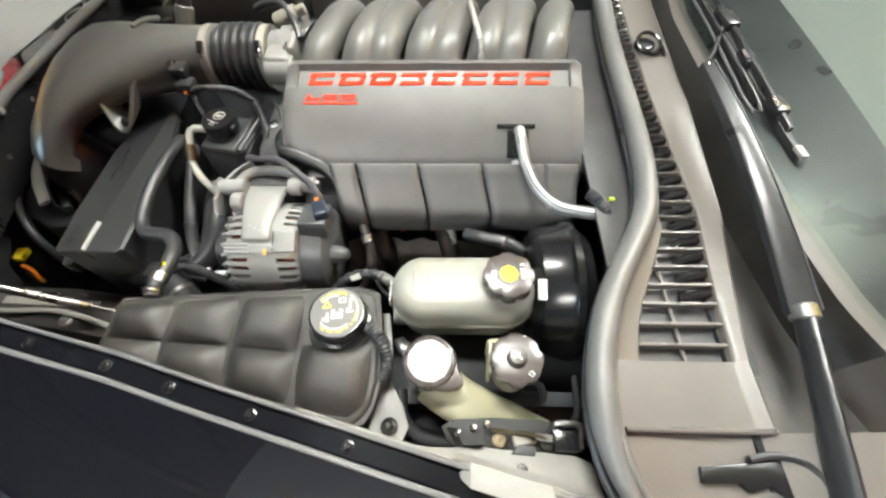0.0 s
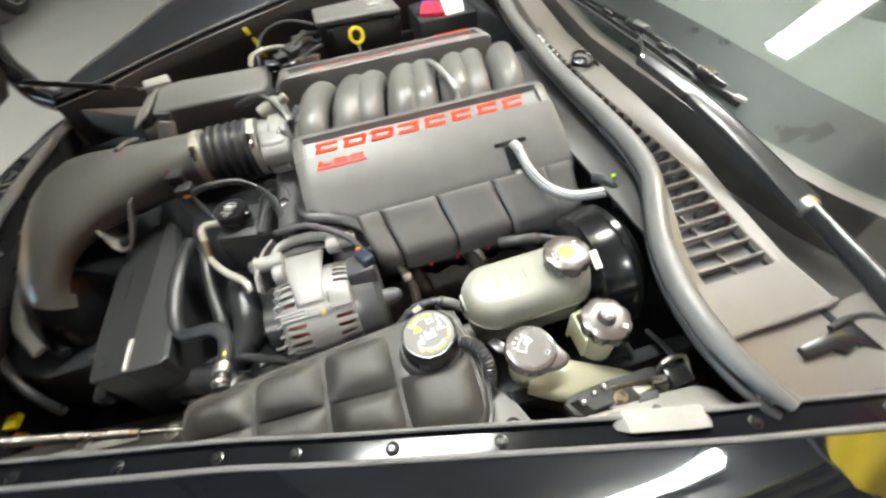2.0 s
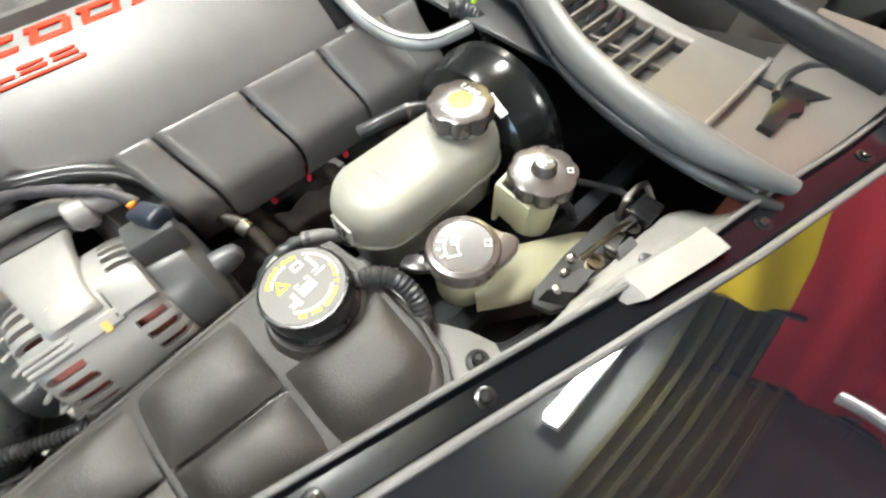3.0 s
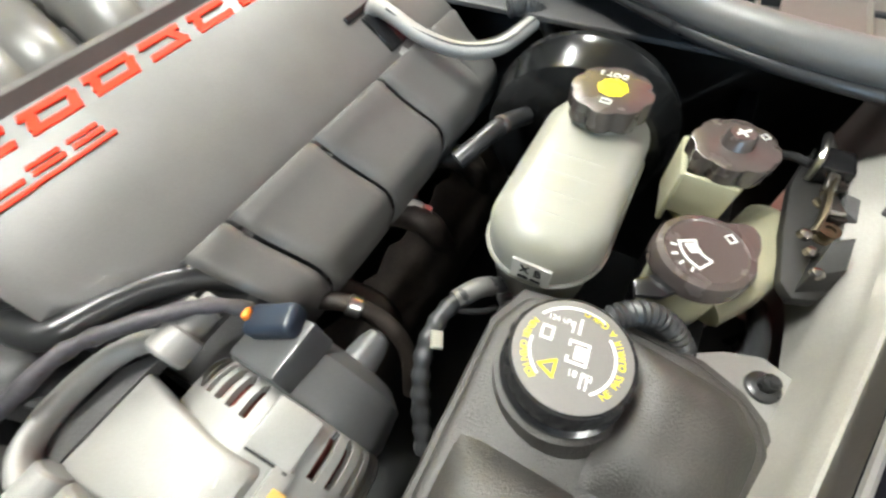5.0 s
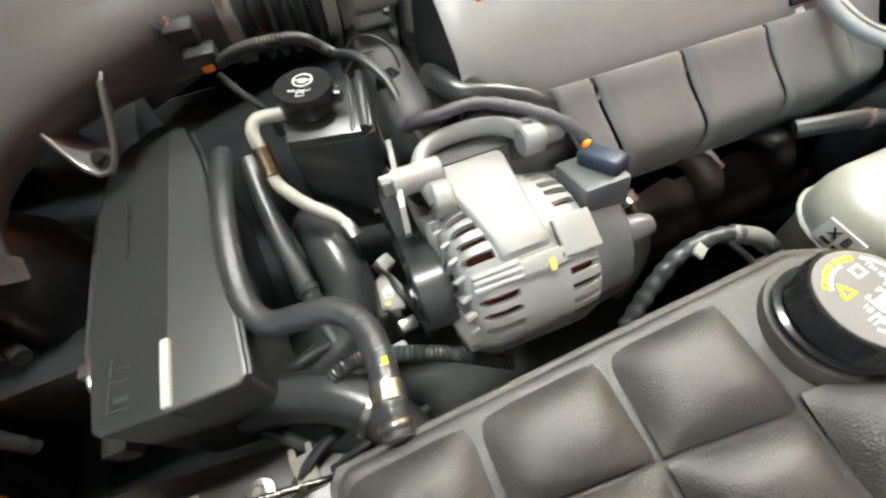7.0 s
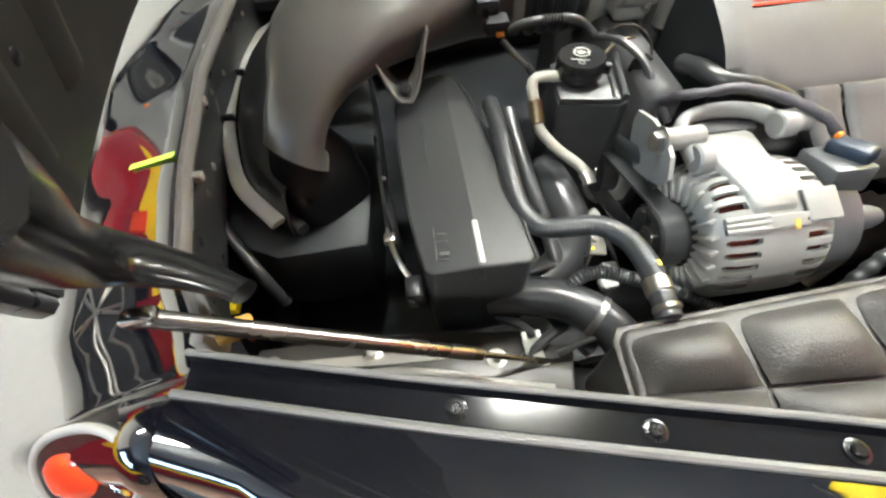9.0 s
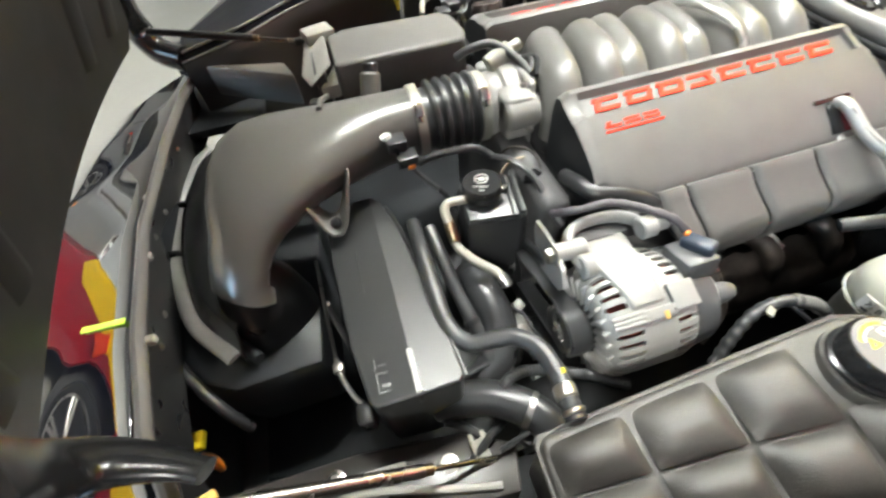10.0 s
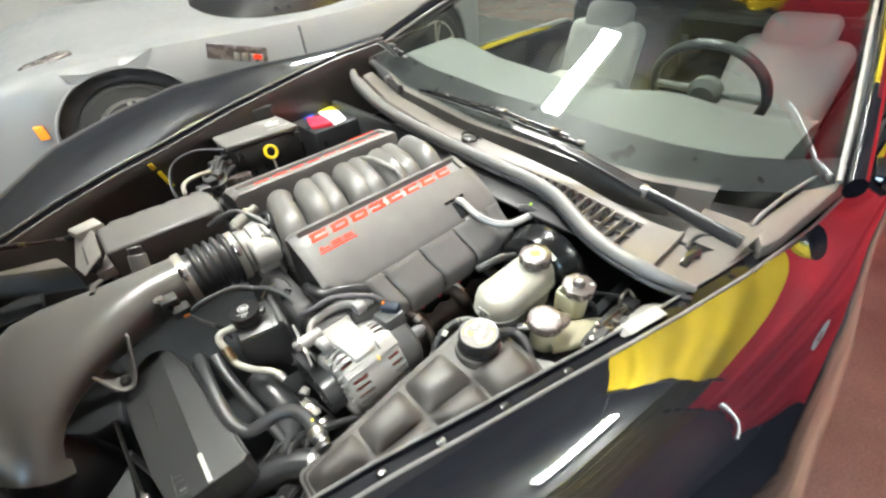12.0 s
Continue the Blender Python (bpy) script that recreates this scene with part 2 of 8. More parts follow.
DUCT = surface("moulded_duct_plastic", (0.115, 0.112, 0.105), 0.28, var=0.02, bump=0.12, scale=5, spec=0.7, rough_var=0.02)
RUBBER = surface("black_rubber", (0.034, 0.035, 0.037), 0.31, var=0.2, bump=0.15)
DARK = surface("shadowed_black_metal", (0.07, 0.069, 0.071), 0.45, var=0.3, bump=0.2, scale=9, spec=0.3)
BAYBLACK = surface("deep_black_bay_paint", (0.024, 0.026, 0.029), 0.4, var=0.3, bump=0.2, scale=9, spec=0.3)
ALU = surface("cast_aluminium", (0.275, 0.27, 0.26), 0.46, metal=0.15, var=0.06, bump=0.22, grain=700, bump_dist=0.0008)
STEEL = surface("brushed_steel", (0.55, 0.53, 0.5), 0.3, metal=1.0, var=0.1, bump=0.1)
STRUT = surface("dull_strut_steel", (0.30, 0.27, 0.25), 0.26, metal=1.0, var=0.15, bump=0.05)
REDLAMP = surface("orange_red_lens", (0.72, 0.055, 0.02), 0.12, var=0.05, bump=0.02)
CHROME = surface("bright_steel", (0.75, 0.73, 0.7), 0.12, metal=1.0, var=0.05, bump=0.03)
BRASS = surface("yellow_zinc_steel", (0.2, 0.165, 0.11), 0.35, metal=1.0, var=0.3, bump=0.2, scale=60)
COPPER = surface("red_copper_winding", (0.14, 0.028, 0.02), 0.4, metal=0.4, var=0.4, bump=0.4, grain=250)
MILK = surface("milky_white_plastic", (0.29, 0.287, 0.248), 0.36, var=0.03, bump=0.05, sub=0.25, scale=25)
CREAM = surface("cream_translucent_plastic", (0.4, 0.385, 0.27), 0.35, var=0.05, bump=0.1, sub=0.2, scale=25)
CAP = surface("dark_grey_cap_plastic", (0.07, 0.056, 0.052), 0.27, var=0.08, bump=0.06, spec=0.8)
CAPBLACK = surface("gloss_black_cap_plastic", (0.013, 0.013, 0.014), 0.22, var=0.1, bump=0.03)
COWL = surface("grey_cowl_plastic", (0.128, 0.115, 0.104), 0.36, var=0.05, bump=0.25, grain=500)
FOAM = surface("pale_foam_seal", (0.32, 0.315, 0.3), 0.6, var=0.06, bump=0.2)
SEAL = surface("grey_seal_rubber", (0.145, 0.142, 0.138), 0.4, var=0.06, bump=0.15)
RED = surface("red_lettering_paint", (0.8, 0.045, 0.015), 0.65, var=0.03, bump=0.02, spec=0.15)
YELLOW = surface("yellow_print", (0.85, 0.68, 0.02), 0.45, var=0.03, bump=0.02)
WHITE = surface("white_print", (0.8, 0.8, 0.78), 0.45, var=0.03, bump=0.02)
LABELGREY = surface("grey_label_print", (0.15, 0.143, 0.137), 0.5, var=0.05, bump=0.02)
CLOTHRED = surface("dark_red_cloth", (0.55, 0.012, 0.025), 0.8, var=0.08, scale=3, bump=0.2)
CLOTHYELLOW = surface("yellow_cloth", (0.85, 0.6, 0.0), 0.8, var=0.06, scale=3, bump=0.2)
CLOTHGREEN = surface("green_cloth", (0.03, 0.09, 0.05), 0.8, var=0.2, scale=8, bump=0.2)
TAPE = surface("grey_violet_loom_tape", (0.05, 0.045, 0.052), 0.5, var=0.4, scale=60, bump=0.3, grain=300)
OCHRE = surface("ochre_paint", (0.6, 0.38, 0.1), 0.6, var=0.1, bump=0.05)
PLUGBLUE = surface("slate_blue_plastic", (0.02, 0.029, 0.046), 0.35, var=0.1, bump=0.05)
GREYPRINT = surface("grey_print", (0.45, 0.45, 0.44), 0.5, var=0.03, bump=0.02)
ORANGE = surface("orange_plastic", (0.9, 0.25, 0.02), 0.4, var=0.05, bump=0.02)
NEON = surface("neon_green_tape", (0.6, 0.95, 0.05), 0.5, var=0.03, bump=0.02)
BLUE = surface("blue_label_print", (0.03, 0.12, 0.6), 0.45, var=0.03, bump=0.02)
REDPLASTIC = surface("red_plastic", (0.65, 0.03, 0.06), 0.35, var=0.05, bump=0.05)
GREYBOOT = surface("mid_grey_plastic", (0.075, 0.076, 0.079), 0.33, var=0.1, bump=0.08)
RUSTY = surface("heat_stained_steel", (0.032, 0.025, 0.021), 0.5, metal=0.3, var=0.5, bump=0.3, scale=45)
LABELPALE = surface("pale_label_paper", (0.4, 0.395, 0.37), 0.5, var=0.03, bump=0.02)
PIPE = surface("pale_zinc_pipe", (0.31, 0.30, 0.26), 0.38, metal=0.0, var=0.06, bump=0.1)
BRAID = surface("braided_silver_hose", (0.42, 0.415, 0.40), 0.30, metal=0.4, var=0.2, bump=0.6, grain=900, bump_dist=0.001)
PAINT = surface("gloss_black_paint", (0.0045, 0.005, 0.008), 0.025, var=0.05, bump=0.0, coat=1.0, spec=0.75, rough_var=0.1)
INNER = surface("black_inner_panel", (0.04, 0.036, 0.034), 0.34, var=0.12, bump=0.1, scale=6)
BARE = surface("pale_primer_panel", (0.33, 0.32, 0.295), 0.42, var=0.1, bump=0.2, scale=12, dust=0.1)
CHANNEL = surface("satin_black_paint", (0.007, 0.0075, 0.010), 0.12, var=0.05, bump=0.02, spec=0.2)
HOODLINER = surface("dark_hood_lining", (0.014, 0.0135, 0.013), 0.6, var=0.2, bump=0.3, scale=5, grain=300, dust=0.04)
GLASS = clear("clear_glass", (0.8, 0.88, 0.84))
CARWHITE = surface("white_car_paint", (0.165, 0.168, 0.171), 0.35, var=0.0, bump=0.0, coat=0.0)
CARRED = surface("dark_red_car_paint", (0.28, 0.006, 0.015), 0.15, var=0.03, bump=0.0, coat=1.0)
CARYELLOW = surface("yellow_car_paint", (0.8, 0.5, 0.005), 0.15, var=0.02, bump=0.0, coat=1.0)
TYRE = surface("tyre_rubber", (0.018, 0.018, 0.018), 0.7, var=0.15, bump=0.3)
CONCRETE = surface("brown_polished_concrete", (0.24, 0.16, 0.125), 0.24, var=0.25, scale=2.5, grain=120, bump=0.1, bump_dist=0.002)
NAVYWALL = surface("dark_navy_wall_paint", (0.03, 0.034, 0.045), 0.6, var=0.08, scale=1.5, bump=0.15)
PALEFLOOR = surface("pale_epoxy_floor", (0.16, 0.158, 0.15), 0.6, var=0.04, scale=2.0, grain=40, bump=0.0)
GREYWALL = surface("warm_grey_wall_paint", (0.3, 0.295, 0.28), 0.7, var=0.05, scale=1.5, bump=0.15)
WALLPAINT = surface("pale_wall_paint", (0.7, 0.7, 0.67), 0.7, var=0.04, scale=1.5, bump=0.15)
CEILING = surface("olive_roof_sheet", (0.42, 0.41, 0.25), 0.6, var=0.2, scale=1.5, bump=0.1)
ROOFDARK = surface("dark_roof_sheet", (0.33, 0.345, 0.36), 0.6, var=0.15, scale=0.8, bump=0.1)
BEAM = surface("dark_steel_beam", (0.05, 0.05, 0.05), 0.5, var=0.1, bump=0.1)
SEATS = surface("pale_grey_seat_cloth", (0.2, 0.2, 0.19), 0.8, var=0.06, bump=0.4)
DASH = surface("dark_dashboard_vinyl", (0.095, 0.102, 0.093), 0.6, var=0.1, bump=0.3)
TUBE = glow("fluorescent_tube", (0.985, 1.0, 0.935), 115.0)
COOLGLOW = glow("cool_glow_outside", (0.5, 0.76, 1.0), 9.0)
SLIM = glow("slim_fluorescent_tube", (0.95, 1.0, 0.99), 12.0)


# ---- the hall ----
ROOM = (-7.0, 7.5, -6.0, 8.0, 4.3)


def hall():
    x0, x1, y0, y1, h = ROOM
    solo("floor", rbox(((x0 + x1) / 2, (y0 + y1) / 2, -0.1), (x1 - x0 + 0.6, y1 - y0 + 0.6, 0.2), 0), CONCRETE, "brown polished concrete hall floor", "floor", (0, 0, 0), kind="structure")
    for name, c, s in (("wall_front", (x0 - 0.1, y1 / 2, h / 2), (0.2, y1, h)), ("wall_front_2", (x0 - 0.1, -0.3, h / 2), (0.2, 0.6, h)), ("wall_front_3", (x0 - 0.1, (y0 - 4.0) / 2, h / 2), (0.2, -4.0 - y0, h)), ("wall_front_4", (x0 - 0.1, -2.3, 0.3), (0.2, 3.4, 0.6)), ("wall_front_5", (x0 - 0.1, -2.3, (3.0 + h) / 2), (0.2, 3.4, h - 3.0)), ("wall_rear", (x1 + 0.1, (y0 + y1) / 2, h / 2), (0.2, y1 - y0, h)),
                       ("wall_near", ((x0 + x1) / 2, y0 - 0.1, h / 2), (x1 - x0 + 0.4, 0.2, h)), ("wall_far", ((x0 + x1) / 2, y1 + 0.1, h / 2), (x1 - x0 + 0.4, 0.2, h))):
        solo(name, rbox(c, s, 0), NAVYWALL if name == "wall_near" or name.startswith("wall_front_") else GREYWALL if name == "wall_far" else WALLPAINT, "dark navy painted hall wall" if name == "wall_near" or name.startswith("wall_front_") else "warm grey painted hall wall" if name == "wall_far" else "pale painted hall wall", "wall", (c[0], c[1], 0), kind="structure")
    solo("platform", rbox((-0.5, 4.075, 0.004), (12.0, 7.75, 0.02), 0.006, 1), PALEFLOOR, "pale epoxy floor strip under the white cars", "floor", (-0.5, 4.075, 0), kind="structure")
    roof = [rbox(((x0 + x1) / 2, (y0 + y1) / 2, h + 0.1), (x1 - x0 + 0.4, y1 - y0 + 0.4, 0.2), 0)]
    solo("ceiling", join(*roof), ROOFDARK, "dark blue-grey sheet roof of the hall", "ceiling", (0, 0, h), kind="structure")
    bay = [rbox((2.2, 0.95, h - 0.02), (5.0, 1.7, 0.03), 0)]
    for i in range(7):
        bay.append(rbox((2.2, 0.2 + i * 0.26, h - 0.07), (5.0, 0.09, 0.09), 0.01, 1))
    solo("ceiling_2", join(*bay), CEILING, "olive ribbed sheet bay in the dark roof", "ceiling", (2.2, 0.95, h), kind="structure")


def window():
    """An unseen wide window added in the front wall, glowing sky sheet outside."""
    x = ROOM[0]
    t = thing("window_1", (x - 0.1, -2.3, 0.6), "unseen wide steel-framed window added for cool light", "window", kind="structure")
    for y in (-3.97, -2.85, -1.75, -0.63):
        part("window_frame", rbox((x - 0.1, y, 1.8), (0.08, 0.06, 2.4), 0.006), BEAM, t)
    for z in (0.63, 1.8, 2.97):
        part("window_frame", rbox((x - 0.104, -2.3, z), (0.07, 3.28, 0.06), 0.006), BEAM, t)
    # glowing sheet added as the source of the cool blue light
    sky = rbox((x - 0.6, -2.3, 1.8), (0.02, 4.4, 3.4), 0)
    solo("backdrop", sky, COOLGLOW, "glowing pale blue sky sheet added outside the window", "sky", (x - 0.6, -2.3, 0.1), kind="structure")


def tube_light(c, length, along_x=True, wide=0.22):
    s = (length, wide + 0.04, 0.07) if along_x else (wide + 0.04, length, 0.07)
    t = thing("ceiling_light", c, "long white fluorescent tube light under the roof" if wide > 0.05 else "slim white tube light along the banner top", "ceiling light", "tube lights of the hall")
    part("housing", rbox((c[0], c[1], c[2] + 0.07), s, 0.01), WHITE, t)
    g = (length - 0.04, wide, min(wide, 0.07)) if along_x else (wide, length - 0.04, min(wide, 0.07))
    part("diffuser", rbox((c[0], c[1], c[2]), g, 0.01), TUBE if wide > 0.05 else SLIM, t, "glowing white diffuser")
    for k in (-0.35, 0.35):
        d = (k * length, 0) if along_x else (0, k * length)
        part("hanger", rod((c[0] + d[0], c[1] + d[1], c[2] + 0.08), (c[0] + d[0], c[1] + d[1], ROOM[4]), 0.008, 8), BEAM, t)
    return t


hall()
window()
first = tube_light((2.5, 2.45, 4.05), 1.6)
# unseen lamp added to brighten the front end of the hall
copy_thing(first, Matrix.Translation((-4.6, 2.45, 4.05)))
# unseen lamp added for the pale sheen on the fluid caps
tube_light((-0.25, 1.5, 4.05), 1.2)
# unseen weaker lamp added as fill from the near side
tube_light((-1.9, -2.6, 4.05), 1.2, True, 0.12)
tube_light((3.15, -1.9, 3.8), 2.9, False, 0.012)


# ---- body shell of the black car ----
LIP_L = [(-0.88, 0.372, 0.795), (-0.79, 0.345, 0.805), (-0.63, 0.302, 0.812), (-0.49, 0.268, 0.815), (-0.36, 0.238, 0.815), (-0.25, 0.207, 0.815), (-0.09, 0.165, 0.816), (0.026, 0.134, 0.816), (0.15, 0.102, 0.814), (0.33, 0.062, 0.808), (0.46, 0.042, 0.798), (0.625, 0.018, 0.785), (0.70, 0.012, 0.78), (1.05, -0.02, 0.757)]
LIP_R = [(-0.88, 1.37, 0.80), (-0.75, 1.40, 0.815), (-0.617, 1.48, 0.828), (-0.456, 1.53, 0.85), (-0.27, 1.57, 0.873), (-0.06, 1.61, 0.905), (0.19, 1.67, 0.929), (0.48, 1.72, 0.955), (1.05, 1.79, 0.97)]


def fender(name, lip, out, crown, side_y, label):
    """A fender: inner wall, screwed channel, lip, crown and flank. out: -1 towards the near side, 1 away."""
    t = thing(name, (0, lip[4][1], 0), label, "fender")
    x_front = -0.792 if out < 0 else -0.88
    xs = [x_front + (1.02 - x_front) * i / 58 for i in range(59)]
    skin, chan, wall = [], [], []
    for x in xs:
        y, z = lerp_line(lip, x)
        cz, cy = lerp_line(crown, x)
        sy = lerp_line(side_y, x)[0]
        row = [(x, y, z), (x, y + 0.05 * (cy - y), z + 0.08 * (cz - z))]
        for k in range(1, 11):
            a = k / 10
            row.append((x, y + (cy - y) * a, z + (cz - z) * math.sin(a * math.pi / 2)))
        for k in range(1, 9):
            a = k / 8 * math.pi / 2
            row.append((x, cy + (sy - cy) * math.sin(a), cz - 0.20 * (1 - math.cos(a))))
        row.append((x, sy, cz - 0.45))
        skin.append(row)
        wide = 1.0 if out > 0 else min(1.0, max(0.0, (x - 0.12) / 0.08))
        mix = lambda a, b: a + (b - a) * wide
        chan.append([(x, y - out * mix(a, c), z - mix(b, d)) for a, b, c, d in ((0, 0.001, 0, 0.001), (0.003, 0.006, 0.003, 0.006), (0.006, 0.011, 0.008, 0.012), (0.026, 0.012, 0.030, 0.013), (0.0295, 0.005, 0.034, 0.009), (0.0335, 0.004, 0.038, 0.009))])
        wall.append([(x, y - out * mix(a, c), z - mix(b, d)) for a, b, c, d in ((0.0332, 0.005, 0.0375, 0.010), (0.0350, 0.010, 0.040, 0.014), (0.0355, 0.06, 0.041, 0.05), (0.03, 0.40, 0.03, 0.40))])
    part("outer_skin", sheet(skin, 0.003), PAINT, t, "gloss black painted outer skin")
    part("lip_channel", sheet(chan, 0.002), CHANNEL, t, "satin black lip channel")
    # highlights of the two paint edges, put in as pale lines
    part("edge_line", sweep([(r[0][0], r[0][1], r[0][2] + 0.001) for r in skin[::2]], 0.0032, 8, 0.03), SEAL, t, "thin pale line for the highlight of the paint edge")
    part("edge_line", sweep([(r[4][0], r[4][1] - out * 0.002, r[4][2] + 0.001) for r in chan[::2]], 0.0026, 8, 0.03), SEAL, t)
    part("inner_panel", sheet(wall, 0.003), INNER, t, "smooth black inner panel")
    for x in ([-0.60, -0.48, -0.37, -0.285, -0.182, -0.069, 0.19, 0.33] if out < 0 else [-0.55, -0.35, -0.15, 0.05, 0.25]):
        y, z = lerp_line(lip, x)
        b = (x, y - out * 0.019, z - 0.013) if out > 0 or x > 0.16 else (x, y - out * 0.0155, z - 0.0115)
        part("screw", join(lathe(b, (0, 0, 1), [(0, 0.0075), (0.0012, 0.0075), (0.002, 0.005)], 18), lathe(b, (0, 0, 1), [(0.0018, 0.0046), (0.0035, 0.0046), (0.0045, 0.0034)], 12)), CAPBLACK, t)
    return t


CROWN_L = [(-0.88, 0.80, 0.34), (-0.73, 0.822, 0.285), (-0.60, 0.838, 0.21), (-0.45, 0.852, 0.12), (-0.25, 0.858, 0.04), (0.0, 0.846, -0.005), (0.2, 0.83, -0.03), (0.35, 0.815, -0.045), (0.5, 0.797, -0.055), (0.7, 0.77, -0.06), (1.05, 0.723, -0.075)]
SIDE_L = [(-0.88, 0.30), (-0.73, 0.25), (-0.60, 0.14), (-0.46, 0.03), (-0.25, -0.08), (0.0, -0.145), (0.36, -0.14), (0.7, -0.12), (1.05, -0.115)]
CROWN_R = [(-0.88, 0.815, 1.42), (-0.71, 0.863, 1.60), (-0.57, 0.909, 1.70), (-0.36, 0.947, 1.76), (-0.16, 0.975, 1.78), (0.15, 0.98, 1.77), (0.5, 0.968, 1.755), (1.05, 0.985, 1.835)]
SIDE_R = [(-0.88, 1.47), (-0.71, 1.70), (-0.57, 1.79), (-0.36, 1.84), (-0.1, 1.86), (1.05, 1.87)]
fender("left_fender", LIP_L, -1, CROWN_L, SIDE_L, "glossy black fender with a screwed lip channel")
fender("right_fender", LIP_R, 1, CROWN_R, SIDE_R, "glossy black fender beyond the engine")


def fascia():
    """The nose: its skin runs forward and down from the bay's rim, round to the near fender's front edge."""
    t = thing("front_fascia", (-1.1, ENGINE_Y, 0), "glossy black nose of the car with a rubber edge", "bumper")
    inner = [(0.504, -0.868), (0.646, -0.90), (0.872, -0.928), (1.116, -0.925), (1.30, -0.91), (1.44, -0.88)]
    corner = smooth_path([(-0.795, 0.270, 0.60), (-0.795, 0.274, 0.70), (-0.795, 0.284, 0.775), (-0.795, 0.305, 0.808), (-0.795, 0.330, 0.808), (-0.797, 0.352, 0.790), (-0.800, 0.372, 0.760), (-0.812, 0.398, 0.750), (-0.832, 0.44, 0.742), (-0.852, 0.475, 0.738)], 0.010)
    rim = [tuple(p) for p in corner] + [(lerp_line(inner, y)[0], y, 0.735) for y in (0.504 + 0.936 * i / 36 for i in range(37))]
    grid, edge = [], []
    for x, y, z in rim:
        bow = max(0.0, 0.10 * (1 - ((y - ENGINE_Y) / 0.55) ** 2))
        f = min(1, max(0, (y - 0.72) / 0.4))
        tuck = 0.22 * min(1, max(0, (0.40 - y) / 0.12))
        short = 0.78 + 0.22 * min(1, max(0, (y - 0.48) / 0.2))
        row = [(x, y, z), (x - 0.012, y, z + 0.001)]
        for o, share in ((0.04, 0), (0.08, 0), (0.13, 0.3), (0.19, 0.6), (0.26, 1.0)):
            o = o * short + bow * share
            row.append((x - o, y + tuck * o, z - (0.445 * (o - 0.012) + 0.7 * (o - 0.012) ** 2) * (1 - 0.38 * f)))
        low = row[-1]
        row += [(low[0] - 0.05 - bow * 0.3, low[1] + 0.02 * tuck, low[2] - 0.09), (low[0] - 0.07 - bow * 0.4, low[1] + 0.02 * tuck, 0.40), (low[0] - 0.07 - bow * 0.4, low[1] + 0.02 * tuck, 0.22)]
        grid.append(row)
        if y > 0.372:
            edge.append((x + 0.006, y, z + 0.003))
    part("outer_skin", sheet(grid, 0.003), PAINT, t, "gloss black painted skin")
    part("edge_strip", sweep(edge, 0.011, 10, flat=0.8), SEAL, t, "grey rubber edge strip")
    part("grille_back", rbox((-1.06, ENGINE_Y, 0.40), (0.02, 1.02, 0.30), 0.004), DARK, t)
    part("tape_strip", sheet([[(-0.913 - 0.11 * a, 0.672 + 0.053 * a + d, 0.7430 - 0.056 * a) for d in (0, 0.010)] for a in (0.0, 0.25, 0.5, 0.75, 1.0)], 0.0006), NEON, t, "neon green tape strip")
    return t


fascia()


def headlamp():
    """Corner lamp let into the nose just ahead of the near fender."""
    t = thing("headlamp", (-0.885, 0.32, 0.70), "headlamp with a pale rim and an orange-red corner lens", "headlamp")
    c, u = V((-0.868, 0.314, 0.760)), V((-0.9, 0.06, -0.43)).normalized()
    n = V((-0.42, -0.62, 0.66)).normalized()
    n = (n - u * n.dot(u)).normalized()
    v = n.cross(u)
    ring = lambda h, a, b: oval(c + n * h, u, v, a, b, 40, 2.4)
    part("housing", loft([ring(-0.03, 0.060, 0.034), ring(0.004, 0.066, 0.038), ring(0.007, 0.063, 0.035)]), CAPBLACK, t, "dark lamp housing")
    part("rim", sweep(list(ring(0.006, 0.062, 0.034)) + [ring(0.006, 0.062, 0.034)[0]], 0.0038, 10, 0.01), FOAM, t, "pale grey rim")
    part("lens", loft([oval(c + n * h + u * 0.018, u, v, a, b, 40, 2.4) for h, a, b in ((0.002, 0.036, 0.022), (0.008, 0.032, 0.018), (0.011, 0.020, 0.010))]), REDLAMP, t, "orange-red lens")
    part("reflector", loft([oval(c + n * h - u * 0.045, u, v, a, b, 30) for h, a, b in ((0.002, 0.022, 0.022), (0.008, 0.020, 0.020), (0.005, 0.008, 0.008))]), CHROME, t, "bright round reflector")


headlamp()


def bay_floor():
    t = thing("car_underbody", (0, ENGINE_Y, 0), "dark underbody and bay walls resting on wheels", "car chassis")
    for c, s in (((-0.15, ENGINE_Y, 0.30), (1.5, 1.36, 0.02)), ((0.37, ENGINE_Y, 0.55), (0.02, 1.50, 0.5)), ((-0.15, 0.25, 0.5), (1.5, 0.02, 0.4)), ((-0.15, 1.60, 0.5), (1.5, 0.02, 0.4)), ((-0.96, ENGINE_Y, 0.49), (0.02, 0.96, 0.36)), ((-0.86, 1.42, 0.66), (0.22, 0.34, 0.02)), ((-0.80, 1.50, 0.72), (0.30, 0.02, 0.12))):
        part("bay_wall", rbox(c, s, 0.002), BAYBLACK, t)
    part("floor_pan", rbox((0.9, ENGINE_Y, 0.26), (3.9, 1.5, 0.06), 0.01), DARK, t)
    for x, y in ((-0.35, 0.09), (-0.35, 1.70), (2.35, 0.09), (2.35, 1.70)):
        part("wheel", lathe((x, y - 0.12, 0.33), (0, 1, 0), [(0, 0.24), (0.01, 0.31), (0.04, 0.33), (0.20, 0.33), (0.23, 0.31), (0.24, 0.24)], 40), TYRE, t)


bay_floor()


